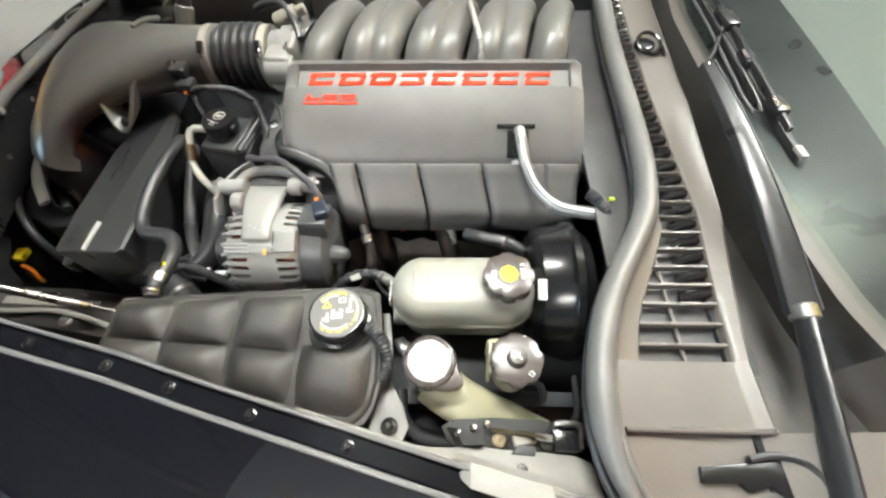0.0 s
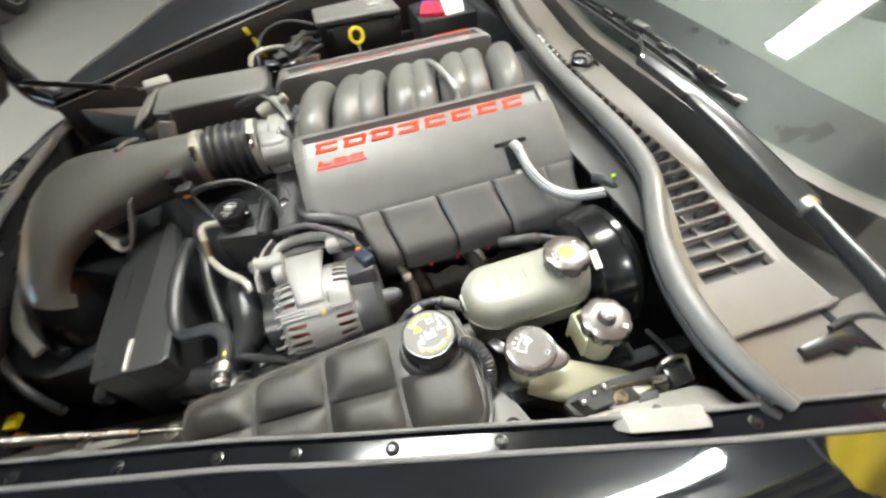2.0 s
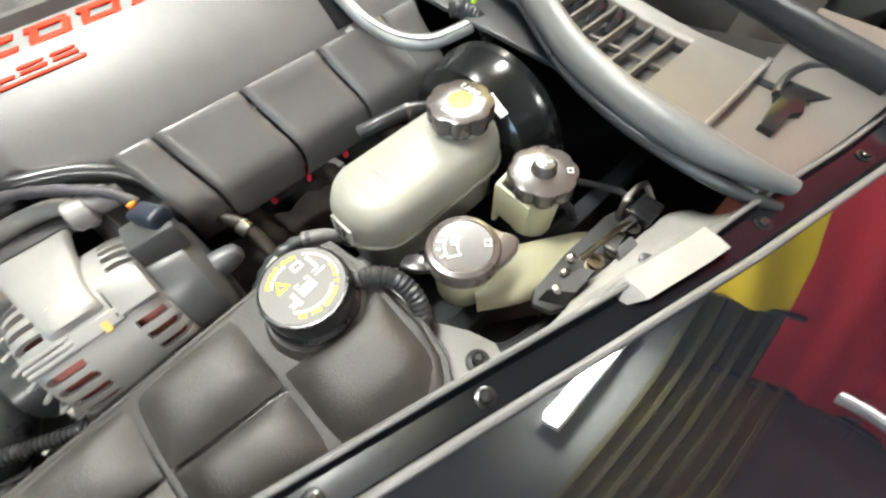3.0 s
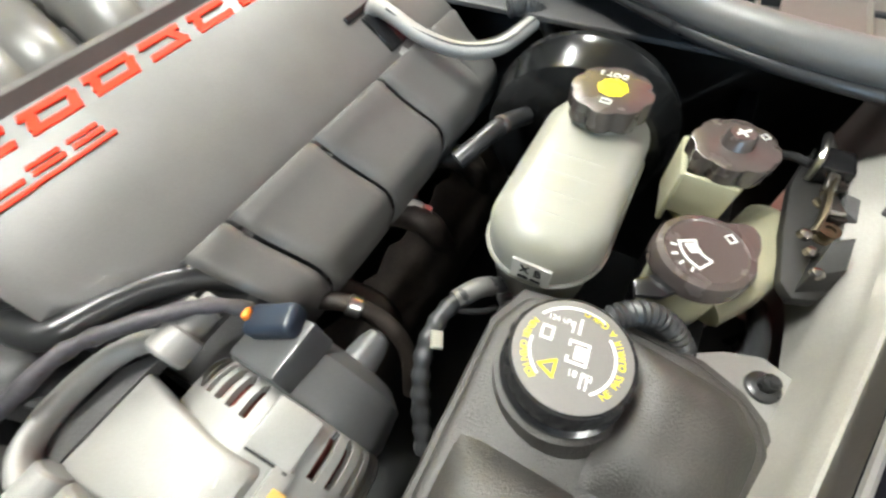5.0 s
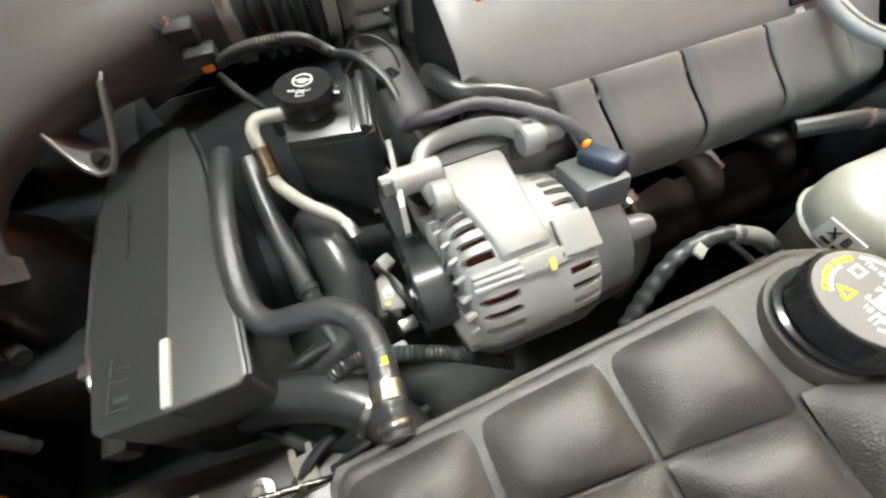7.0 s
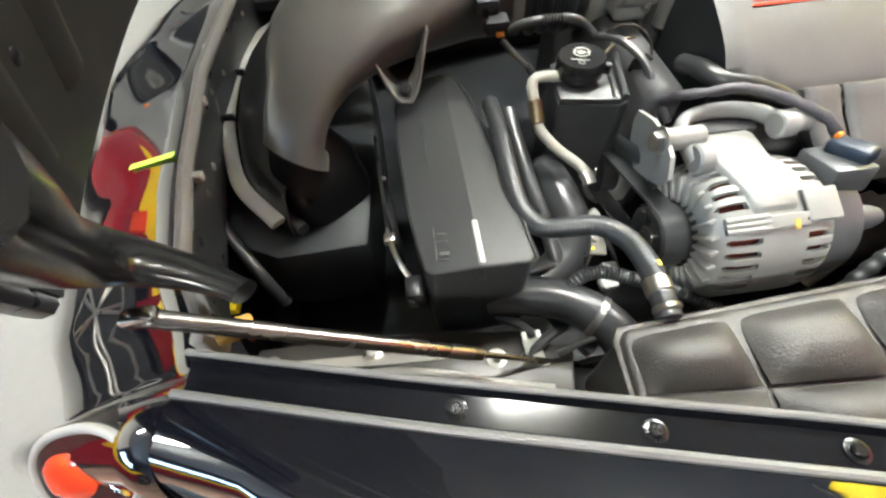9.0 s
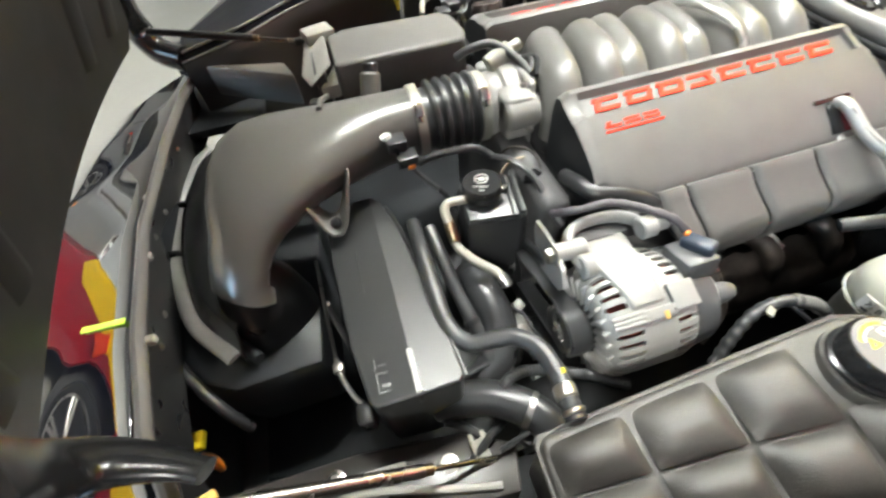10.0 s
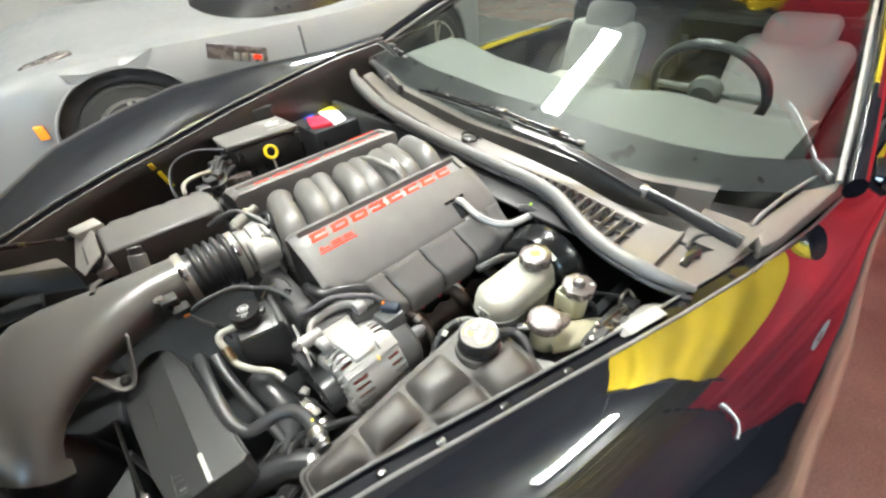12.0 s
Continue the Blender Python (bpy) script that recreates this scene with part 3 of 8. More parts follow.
def hood():
    """The hood, hinged at the nose and standing open, leaning back over the bay with its underside to the engine."""
    t = thing("open_hood", (-1.0, ENGINE_Y, 0.78), "open black hood standing up, dark lining towards the engine", "hood")

    def at(a, b, lift=0.0):
        """A point of the underside: a up the hood, b across it from the near side."""
        rise = 1.0 * a
        half = min(0.69, 0.45 + 0.42 * rise)
        y = ENGINE_Y + (2 * b - 1) * half
        z0 = 0.797 + 0.045 * b
        x0 = -0.922 - 0.05 * math.sin(b * math.pi * 0.75) - 0.015 * b
        bow = 0.05 * (1 - (2 * b - 1) ** 2) * min(1, a * 3 + 0.2)
        return (x0 + 0.50 * rise - bow * 0.9 + lift, y, z0 + rise + bow * 0.4 - lift * 0.5)

    part("lining", sheet([[at(a / 20, b / 24) for b in range(25)] for a in range(21)], 0.008), HOODLINER, t, "dark moulded inner lining")
    part("outer_skin", sheet([[at(a / 20, b / 24, -0.04) for b in range(25)] for a in range(21)], 0.004), PAINT, t, "gloss black outer skin")
    part("edge_flange", sweep([at(a / 16, 0.0, -0.012) for a in range(17)], 0.022, 12, 0.05, flat=0.7), RUBBER, t)
    part("edge_flange", sweep([at(a / 16, 1.0, -0.012) for a in range(17)], 0.022, 12, 0.05, flat=0.7), RUBBER, t)
    part("edge_flange", sweep([at(0.0, b / 16, -0.012) for b in range(17)], 0.014, 12, 0.05, flat=0.7), RUBBER, t)
    for b0, b1, a1 in ((0.24, 0.40, 0.9), (0.76, 0.60, 0.9), (0.10, 0.22, 0.5), (0.90, 0.78, 0.5)):
        part("rib", sweep([at(0.06 + (a1 - 0.06) * k / 8, b0 + (b1 - b0) * k / 8, 0.002) for k in range(9)], 0.035, 12, 0.03, flat=0.35, up=(0.9, 0, -0.45)), HOODLINER, t)
    for a, b in ((0.12, 0.18), (0.3, 0.5), (0.22, 0.36)):
        p = at(a, b, 0.004)
        part("clip", lathe(p, (0.9, 0, -0.45), [(0, 0.010), (0.003, 0.010), (0.005, 0.006)], 14), CAPBLACK, t)
    near = [(-0.80, 0.385, 1.0), (-0.835, 0.415, 0.935), (-0.86, 0.435, 0.885), (-0.868, 0.452, 0.842), (-0.848, 0.460, 0.810), (-0.805, 0.450, 0.794), (-0.765, 0.432, 0.785)]
    far = [(-0.945, 1.38, 0.95), (-0.955, 1.40, 0.90), (-0.955, 1.42, 0.85), (-0.935, 1.41, 0.80), (-0.88, 1.38, 0.78)]
    for pts in (near, far):
        part("hinge_arm", sweep(pts, lambda q, L: 0.062 - 0.045 * min(1, 1.05 * q / L) ** 1.3 if pts is near else 0.050 - 0.012 * (q / L) ** 0.7, 16, 0.012, flat=0.6 if pts is near else 0.7), CAPBLACK, t, "thick black tapering hinge arm")
    return t


hood()


def strut(name, a, b, split, label):
    a, b = V(a), V(b)
    m = a.lerp(b, split)
    t = thing(name, b, label, "gas strut", "gas struts of the hood")
    part("cylinder", rod(a, m, 0.0075, 18), STRUT if a[1] < 0.8 else BLACK, t)
    part("rod", rod(m, b, 0.0036, 12), STRUT, t)
    part("collar", rod(m - (b - a).normalized() * 0.004, m + (b - a).normalized() * 0.012, 0.0066, 16), BRASS, t)
    for p, d in ((a, 1), (b, -1)):
        part("ball_socket", rbox(p, (0.026, 0.014, 0.014), 0.004, 2, (0, 0, 4)), CHROME if d == 1 else BLACK, t)
    return t


strut("gas_strut", (-0.82, 0.40, 0.82), (-0.375, 0.387, 0.55), 0.55, "slim steel gas strut lying beside the fender lip")
strut("gas_strut", (-0.92, 1.36, 0.86), (-0.605, 1.235, 0.825), 0.7, "slim gas strut running out to the far hood corner")


# ---- cowl, seal and windscreen ----
GLASS_BASE = [(0.02, 0.72, 0.842), (0.10, 0.62, 0.844), (0.2, 0.545, 0.846), (0.33, 0.495, 0.849), (0.5, 0.470, 0.852), (0.9, 0.455, 0.866), (1.3, 0.50, 0.885), (1.6, 0.60, 0.90), (1.75, 0.68, 0.91)]
SEAL_PATH = [(0.228, 0.112, 0.812), (0.206, 0.15, 0.824), (0.196, 0.20, 0.832), (0.203, 0.265, 0.834), (0.226, 0.335, 0.835), (0.262, 0.40, 0.836), (0.296, 0.462, 0.837), (0.314, 0.54, 0.838), (0.320, 0.65, 0.84), (0.324, 0.85, 0.845), (0.345, 1.1, 0.852), (0.385, 1.33, 0.86), (0.45, 1.56, 0.872), (0.50, 1.66, 0.878)]
seal = thing("cowl_seal", (0.32, 0.6, 0.82), "thick grey rubber seal along the cowl edge", "rubber seal")
part("bulb", sweep(SEAL_PATH, lambda q, L: 0.0165 * (0.45 + 0.55 * min(1, q / 0.10)), 16, 0.012, flat=0.9), SEAL, seal, "hollow rubber bulb")
part("clamp_lip", sweep([(p[0] + 0.016, p[1] + 0.003, p[2] - 0.008) for p in SEAL_PATH], 0.005, 10, 0.012), SEAL, seal, "thin clamping lip")
part("clamp_lip", sweep([(p[0] - 0.010, p[1] - 0.002, p[2] - 0.016) for p in SEAL_PATH], 0.006, 10, 0.012), RUBBER, seal, "dark lower lip")


def cowl():
    t = thing("cowl", (0.35, 0.6, 0.80), "light grey plastic cowl panel with slotted air grille", "cowl")
    sy = [(p[1], p[0], p[2]) for p in SEAL_PATH]

    def level(y):
        return 0.806 + 0.045 * max(0.0, y - 0.3)

    # strip between the seal and the grille, and the field behind it
    front, back = [], []
    for i in range(61):
        y = 0.272 + 1.353 * i / 60
        sx = lerp_line(sy, y)[0]
        gx, gz = lerp_line(GLASS_BASE, y)
        z = level(y)
        gi = lerp_line([(0.27, 0.258), (0.33, 0.272), (0.40, 0.305), (0.45, 0.328), (0.55, 0.338), (1.0, 0.348), (1.3, 0.41), (1.65, 0.52)], y)[0]
        go = lerp_line([(0.27, 0.361), (0.37, 0.368), (0.48, 0.379), (0.6, 0.374), (0.75, 0.368), (1.0, 0.372), (1.3, 0.42), (1.65, 0.53)], y)[0]
        wide = lerp_line([(0.27, 0.016), (0.45, 0.028), (0.70, 0.055), (1.0, 0.06), (1.65, 0.05)], y)[0]
        front.append([(sx + 0.006, y, z + 0.012), (sx + 0.016, y, z + 0.004), (gi - 0.003, y, z), (gi, y, z - 0.004), (gi, y, z - 0.022)])
        back.append([(go, y, z - 0.022), (go, y, z - 0.002), (go + 0.003, y, z + 0.002), (go + wide * 0.5, y, z + 0.004), (go + wide, y, z + 0.006), (go + wide + 0.004, y, z + 0.003), (go + wide + 0.010, y, z - 0.022), (go + wide + 0.018, y, z - 0.045), (gx - 0.022, y, z - 0.045), (gx - 0.012, y, gz - 0.006), (gx + 0.012, y, gz + 0.001)])
    part("front_strip", sheet(front, 0.003), COWL, t)
    part("rear_strip", sheet([r[:7] for r in back], 0.003), COWL, t)
    # shade lying in the trough is put in as a darker plastic
    part("trough", sheet([r[6:10] for r in back], 0.003), TANK, t, "drain trough, its shade put in as dark plastic")
    part("glass_strip", sheet([r[9:] for r in back], 0.003), COWL, t)
    flat = []
    for i in range(13):
        y = 0.199 + 0.073 * i / 12
        sx = lerp_line(sy, y)[0]
        gx, gz = lerp_line(GLASS_BASE, y)
        z = level(y)
        flat.append([(sx + 0.006, y, z + 0.012), (sx + 0.016, y, z + 0.003), (0.262, y, z), (0.36, y, z), (0.364, y, z + 0.002), (0.372, y, z + 0.004), (0.377, y, z + 0.006), (0.381, y, z + 0.003), (0.387, y, z - 0.022), (0.395, y, z - 0.045), (gx - 0.022, y, z - 0.045), (gx - 0.012, y, gz - 0.006), (gx + 0.012, y, gz + 0.001)])
    part("end_panel", sheet([r[:8] for r in flat], 0.003), COWL, t)
    # same darkened trough, continued beside the end panel
    part("trough", sheet([r[7:11] for r in flat], 0.003), TANK, t)
    part("glass_strip", sheet([r[10:] for r in flat], 0.003), COWL, t)
    low = []
    for i in range(13):
        row = []
        for x, z in ((0.206, 0.812), (0.222, 0.803), (0.30, 0.796), (0.36, 0.797), (0.40, 0.812), (0.43, 0.818), (0.475, 0.828)):
            y0 = lerp_line(LIP_L, x)[0] + 0.040
            row.append((x, y0 + (0.197 - y0) * i / 12, z))
        low.append(row)
    part("corner_panel", sheet(low, 0.003), COWL, t)
    part("step_edge", sweep([(0.225, 0.198, 0.809), (0.26, 0.198, 0.807), (0.36, 0.198, 0.806), (0.378, 0.198, 0.815)], 0.003, 8, 0.02), COWL, t)
    # grille slats over a dark box
    y = 0.292
    while y < 1.0:
        gi = lerp_line([(0.27, 0.258), (0.33, 0.272), (0.40, 0.305), (0.45, 0.328), (0.55, 0.338), (1.0, 0.348)], y)[0]
        go = lerp_line([(0.27, 0.361), (0.37, 0.368), (0.48, 0.379), (0.6, 0.374), (0.75, 0.368), (1.0, 0.372)], y)[0]
        z = level(y)
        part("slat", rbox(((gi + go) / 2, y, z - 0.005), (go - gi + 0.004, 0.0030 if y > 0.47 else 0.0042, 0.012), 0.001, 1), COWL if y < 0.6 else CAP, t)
        if y > 0.33:
            part("louvre", sweep([(max(gi, go - 0.036) + 0.001, y + 0.010, z - 0.012), ((max(gi, go - 0.036) + go) / 2, y + 0.013, z - 0.005), (go - 0.001, y + 0.017, z - 0.004)], 0.0065, 8, 0.01, flat=1.2, up=(0, 0, 1)), CAPBLACK, t)
        y += 0.0262
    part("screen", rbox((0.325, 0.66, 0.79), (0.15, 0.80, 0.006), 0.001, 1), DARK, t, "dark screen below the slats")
    part("screen_bar", rbox((0.313, 0.42, 0.798), (0.004, 0.30, 0.006), 0.001, 1), COWL, t)
    part("pillar_foot", prism([(0.42, 0.066), (0.47, 0.050), (0.62, 0.030), (0.82, 0.004), (0.82, 0.030), (0.70, 0.062), (0.56, 0.088), (0.48, 0.100)], 0.78, lambda x, y: 0.820 + 0.075 * (x - 0.42), 0.004, 2), COWL, t, "grey panel at the foot of the pillar")
    part("foot_trim", sweep([(0.47, 0.105, 0.828), (0.53, 0.098, 0.842), (0.62, 0.083, 0.848), (0.72, 0.062, 0.852), (0.80, 0.038, 0.856)], 0.004, 8, 0.02), SEAL, t, "pale edge trim")
    # hinge pocket of the corner panel and the washer nozzle
    # solid block: the shade of the hollow pocket is put in as black
    part("pocket", prism([(0.293, 0.150), (0.295, 0.165), (0.335, 0.168), (0.375, 0.172), (0.395, 0.165), (0.408, 0.142), (0.402, 0.112), (0.385, 0.110), (0.378, 0.130), (0.360, 0.148), (0.338, 0.142), (0.330, 0.150)], 0.794, 0.8035, 0.001), CAPBLACK, t, "black block standing for the shaded pocket")
    part("pocket_rim", sweep([(0.345, 0.172, 0.805), (0.375, 0.176, 0.806), (0.398, 0.168, 0.81), (0.411, 0.142, 0.812), (0.405, 0.110, 0.812)], 0.004, 8, 0.01), BLACK, t)
    return t


cowl()


def windscreen():
    t = thing("windscreen", (0.6, ENGINE_Y, 0.86), "raked clear windscreen with a dark lower edge", "windscreen")
    ys = [0.02 + 1.73 * i / 40 for i in range(41)]

    def at(y, a):
        gx, gz = lerp_line(GLASS_BASE, y)
        side = abs(y - ENGINE_Y) / 0.87
        run = 1.28 * a * (1 - 0.34 * side ** 2)
        k = min(run, 0.36)
        return (gx + run, y + (ENGINE_Y - y) * 0.22 * a, gz + 0.425 * k - 0.12 * k ** 2 + 0.335 * (run - k))

    glass = part("pane", sheet([[at(y, a / 14) for a in range(15)] for y in ys]), GLASS, t, "greenish clear glass")
    glass.visible_shadow = False
    part("lower_band", sheet([[V(at(y, a)) + V((0, 0, -0.004)) for a in (0.0, 0.05, 0.10)] for y in ys]), BLACK, t, "black ceramic edge band")
    for k in (0, 1):
        y = ys[0] if k == 0 else ys[-1]
        s = -1 if k == 0 else 1
        pts = [V(at(y, a / 8)) + V((0.0, s * 0.028, 0.004)) for a in range(9)]
        part("pillar", sweep(pts, 0.034, 14, 0.05, flat=0.55), PAINT, t, "gloss black windscreen pillar")
        part("pillar_trim", sweep([p + V((0, -s * 0.030, 0.006)) for p in pts], 0.006, 8, 0.05), SEAL, t)
    part("roof_rail", sweep([V(at(y, 1.0)) + V((0.03, 0, 0.01)) for y in ys[::4]], 0.05, 12, 0.05, flat=0.5), PAINT, t)
    return t


windscreen()


def cabin():
    d = thing("car_interior", (1.0, ENGINE_Y, 0.3), "car interior with pale seats, dark dashboard and steering wheel", "car interior")
    rows = []
    for i in range(31):
        y = 0.14 + 1.5 * i / 30
        gx, gz = lerp_line(GLASS_BASE, y)
        hump = 0.035 * math.exp(-((y - 0.5) / 0.16) ** 2)
        rows.append([(gx + 0.03, y, gz - 0.02), (gx + 0.2, y, gz + 0.0), (gx + 0.42, y, gz + 0.01 + hump), (gx + 0.53, y, gz - 0.01 + hump), (gx + 0.57, y, gz - 0.10), (gx + 0.5, y, gz - 0.3)])
    part("dashboard", sheet([[V(r[0]).lerp(V(r[1]), 0.5)] + [V(q) for q in r[1:]] for r in rows], 0.006), DASH, d, "grey vinyl dashboard")
    # dashboard front darkened: its shade is put into this strip
    part("dash_front_shade", sheet([[V(r[0]), V(r[0]).lerp(V(r[1]), 0.3) + V((0, 0, 0.002)), V(r[0]).lerp(V(r[1]), 0.55) + V((0, 0, 0.003))] for r in rows], 0.004), TANK, d, "dark strip for the shade on the dashboard front")
    c, n = V((1.26, 0.50, 0.815)), V((0.9, 0, 0.42)).normalized()
    u, v = V((0, 1, 0)), n.cross(V((0, 1, 0)))
    ring = [c + (u * math.cos(a) + v * math.sin(a)) * 0.19 for a in (2 * math.pi * i / 32 for i in range(33))]
    w = part("steering_wheel", sweep(ring, 0.016, 12, 0.02), RUBBER, d, "black steering wheel rim")
    part("hub", lathe(c - n * 0.03, n, [(0, 0.04), (0.02, 0.06), (0.045, 0.055), (0.05, 0.03)], 24), DASH, w)
    for a in (0, math.pi, -math.pi / 2):
        part("spoke", rod(c, c + (u * math.cos(a) + v * math.sin(a)) * 0.185, 0.014, 10), DASH, w)
    for y in (0.44, 1.36):
        s = part("seat", rbox((1.72, y, 0.50), (0.48, 0.46, 0.16), 0.06, 4), SEATS, d, "pale grey bucket seat")
        part("backrest", rbox((2.02, y, 0.60), (0.15, 0.46, 0.50), 0.07, 4, (0, 14, 0)), SEATS, s)
        part("headrest", rbox((2.07, y, 0.86), (0.11, 0.28, 0.16), 0.05, 4, (0, 14, 0)), SEATS, s)
    t = thing("cabin_shell", (2.2, ENGINE_Y, 0.3), "black roof, doors and rear deck of the car", "car body")
    part("roof", rbox((2.05, ENGINE_Y, 1.30), (0.75, 1.25, 0.04), 0.018, 3), PAINT, t)
    part("rear_bulkhead", rbox((2.4, ENGINE_Y, 0.88), (0.06, 1.6, 0.86), 0.02), DASH, t)
    for s in (-1, 1):
        part("door", rbox((1.72, ENGINE_Y + s * 0.93, 0.50), (1.32, 0.13, 0.56), 0.06, 4), PAINT, t, "gloss black door")
    part("rear_deck", rbox((2.75, ENGINE_Y, 0.66), (0.9, 1.82, 0.62), 0.12, 5), PAINT, t)


cabin()


def wiper(name, pivot, elbow, mid, tip_a, tip_b, label):
    t = thing(name, pivot, label, "wiper", "windscreen wipers")
    pv, el, md, a, b = V(pivot), V(elbow), V(mid), V(tip_a), V(tip_b)
    part("arm_head", sweep([pv, pv.lerp(el, 0.5), el], lambda s, L: 0.018 - 0.004 * s / L, 12, 0.02, flat=0.6), BLACK, t, "broad black arm head")
    part("collar", rod(el - (md - el).normalized() * 0.008, el + (md - el).normalized() * 0.010, 0.015, 14), STEEL, t)
    rings = []
    side = V((0, 0, 1)).cross(md - el).normalized()
    for k in range(13):
        f = k / 12
        c = el.lerp(md, f) + V((0, 0, 0.012 * math.sin(f * math.pi)))
        w = 0.0165 - 0.008 * f
        rings.append([c + side * a * w + V((0, 0, b)) for a, b in ((1, -0.008), (1, 0.002), (0.8, 0.005), (-0.6, 0.009), (-0.9, 0.009), (-1, 0.007), (-1, -0.008))])
    arm = part("arm", loft(rings), BLACK, t, "broad black channel-shaped arm")
    part("edge", sweep([r[4] + V((0, 0, 0.001)) for r in rings], 0.0010, 6, 0.03), GREYBOOT, arm, "thin pale line along the arm edge")
    bl = a.lerp(b, 0.45)
    part("arm_tip", sweep([md - (md - el).normalized() * 0.02, md + V((0, 0, 0.006)), md + V((0.006, 0.008, 0.012)), bl + V((0, 0, 0.016))], 0.0042, 8, 0.006, flat=0.6), CHROME, t, "bent bright steel arm tip")
    spine = [a.lerp(b, 0.06) + V((0, 0, 0.010)), a.lerp(b, 0.25) + V((0, 0, 0.016)), bl + V((0, 0, 0.020)), a.lerp(b, 0.7) + V((0, 0, 0.016)), a.lerp(b, 0.96) + V((0, 0, 0.010))]
    frame_part = part("blade_frame", sweep(spine, 0.0062, 8, 0.03, flat=0.6), BLACK, t, "black wiper blade frame")
    # highlight on the blade frame, put in as a bright line
    part("ridge", sweep([p + V((0, 0, 0.004)) for p in spine], 0.0016, 6, 0.03), STRUT, frame_part, "bright line for the highlight on the frame")
    part("rubber", sweep([a, bl, b], 0.0045, 8, 0.04, flat=1.6, up=(0, 0, 1)), RUBBER, t)
    turn = math.degrees(math.atan2((b - a).y, (b - a).x))
    for k in (0.13, 0.30, 0.60, 0.80):
        claw = part("claw", rbox(a.lerp(b, k) + V((0, 0, 0.013)), (0.034, 0.021, 0.013), 0.004, 2, (0, 0, turn)), BLACK, t)
        # highlight on each claw, put in as a bright patch
        part("claw_glint", rbox(a.lerp(b, k) + V((-0.007, 0, 0.0205)), (0.022, 0.007, 0.003), 0.001, 1, (0, 0, turn)), STRUT, claw, "bright patch for the highlight on the claw")
    part("joint_block", rbox(bl + V((0, 0, 0.020)), (0.055, 0.022, 0.016), 0.004, 2, (0, 0, turn)), BLACK, t)
    part("end_clip", rbox(a + V((0, 0, 0.006)), (0.022, 0.010, 0.008), 0.002, 2, (0, 0, turn)), BARE, t, "pale end clip")
    d = (b - a).normalized()
    near_side = V((0, 0, 1)).cross(d).normalized()
    near_side = near_side if near_side.x < 0 else -near_side
    loop = [b + near_side * 0.014 + V((0, 0, 0.006)), bl + near_side * 0.028 + V((0, 0, 0.012)), a.lerp(b, 0.17) + near_side * 0.030 + V((0, 0, 0.004)), a.lerp(b, 0.135) + near_side * 0.022 + V((0, 0, 0.004)), a.lerp(b, 0.16) + near_side * 0.014 + V((0, 0, 0.006)), bl + near_side * 0.012 + V((0, 0, 0.012)), b + near_side * 0.004 + V((0, 0, 0.008))]
    part("spoiler_edge", sweep(loop, 0.0019, 8, 0.012), GREYBOOT, t, "thin grey edge of the wind spoiler")
    part("spoiler", sweep([b + near_side * 0.009 + V((0, 0, 0.005)), bl + near_side * 0.020 + V((0, 0, 0.010)), a.lerp(b, 0.15) + near_side * 0.022 + V((0, 0, 0.002))], 0.008, 8, 0.03, flat=0.3), CAPBLACK, t, "black wind spoiler")
    return t


wiper("wiper", (0.405, 0.10, 0.822), (0.437, 0.318, 0.842), (0.421, 0.70, 0.897), (0.503, 0.535, 0.872), (0.462, 1.15, 0.905), "black windscreen wiper with a steel arm tip")
wiper("wiper", (0.47, 1.28, 0.885), (0.50, 1.40, 0.892), (0.56, 1.60, 0.92), (0.61, 1.42, 0.945), (0.66, 1.66, 0.965), "black windscreen wiper at the far corner")


def release_handle():
    t = thing("hood_release_hook", (0.385, 0.85, 0.83), "dark hook handle lying on the cowl beside grille", "hook")
    ring = [V((0.392 + 0.020 * math.cos(a), 0.845 + 0.024 * math.sin(a), 0.846 + 0.006 * math.sin(a))) for a in (math.pi * 2 * i / 24 for i in range(25))]
    part("ring", sweep(ring, 0.0035, 8, 0.006), CAPBLACK, t)
    part("pad", lathe((0.388, 0.852, 0.834), (0, 0, 1), [(0, 0.018), (0.004, 0.019), (0.008, 0.017), (0.010, 0.010)], 24), CAPBLACK, t)
    part("stem", sweep([(0.412, 0.838, 0.845), (0.418, 0.825, 0.836), (0.416, 0.815, 0.826)], 0.0035, 8), CAPBLACK, t)
    # recessed slot beside the hook, its shade put in as a dark strip
    part("slot", prism([(0.372, 0.87), (0.402, 0.875), (0.408, 1.05), (0.384, 1.06)], 0.82, lambda x, y: 0.8335 + 0.05 * (y - 0.87), 0.001, 1), BLACK, t, "dark strip standing for a shaded recessed slot")


release_handle()


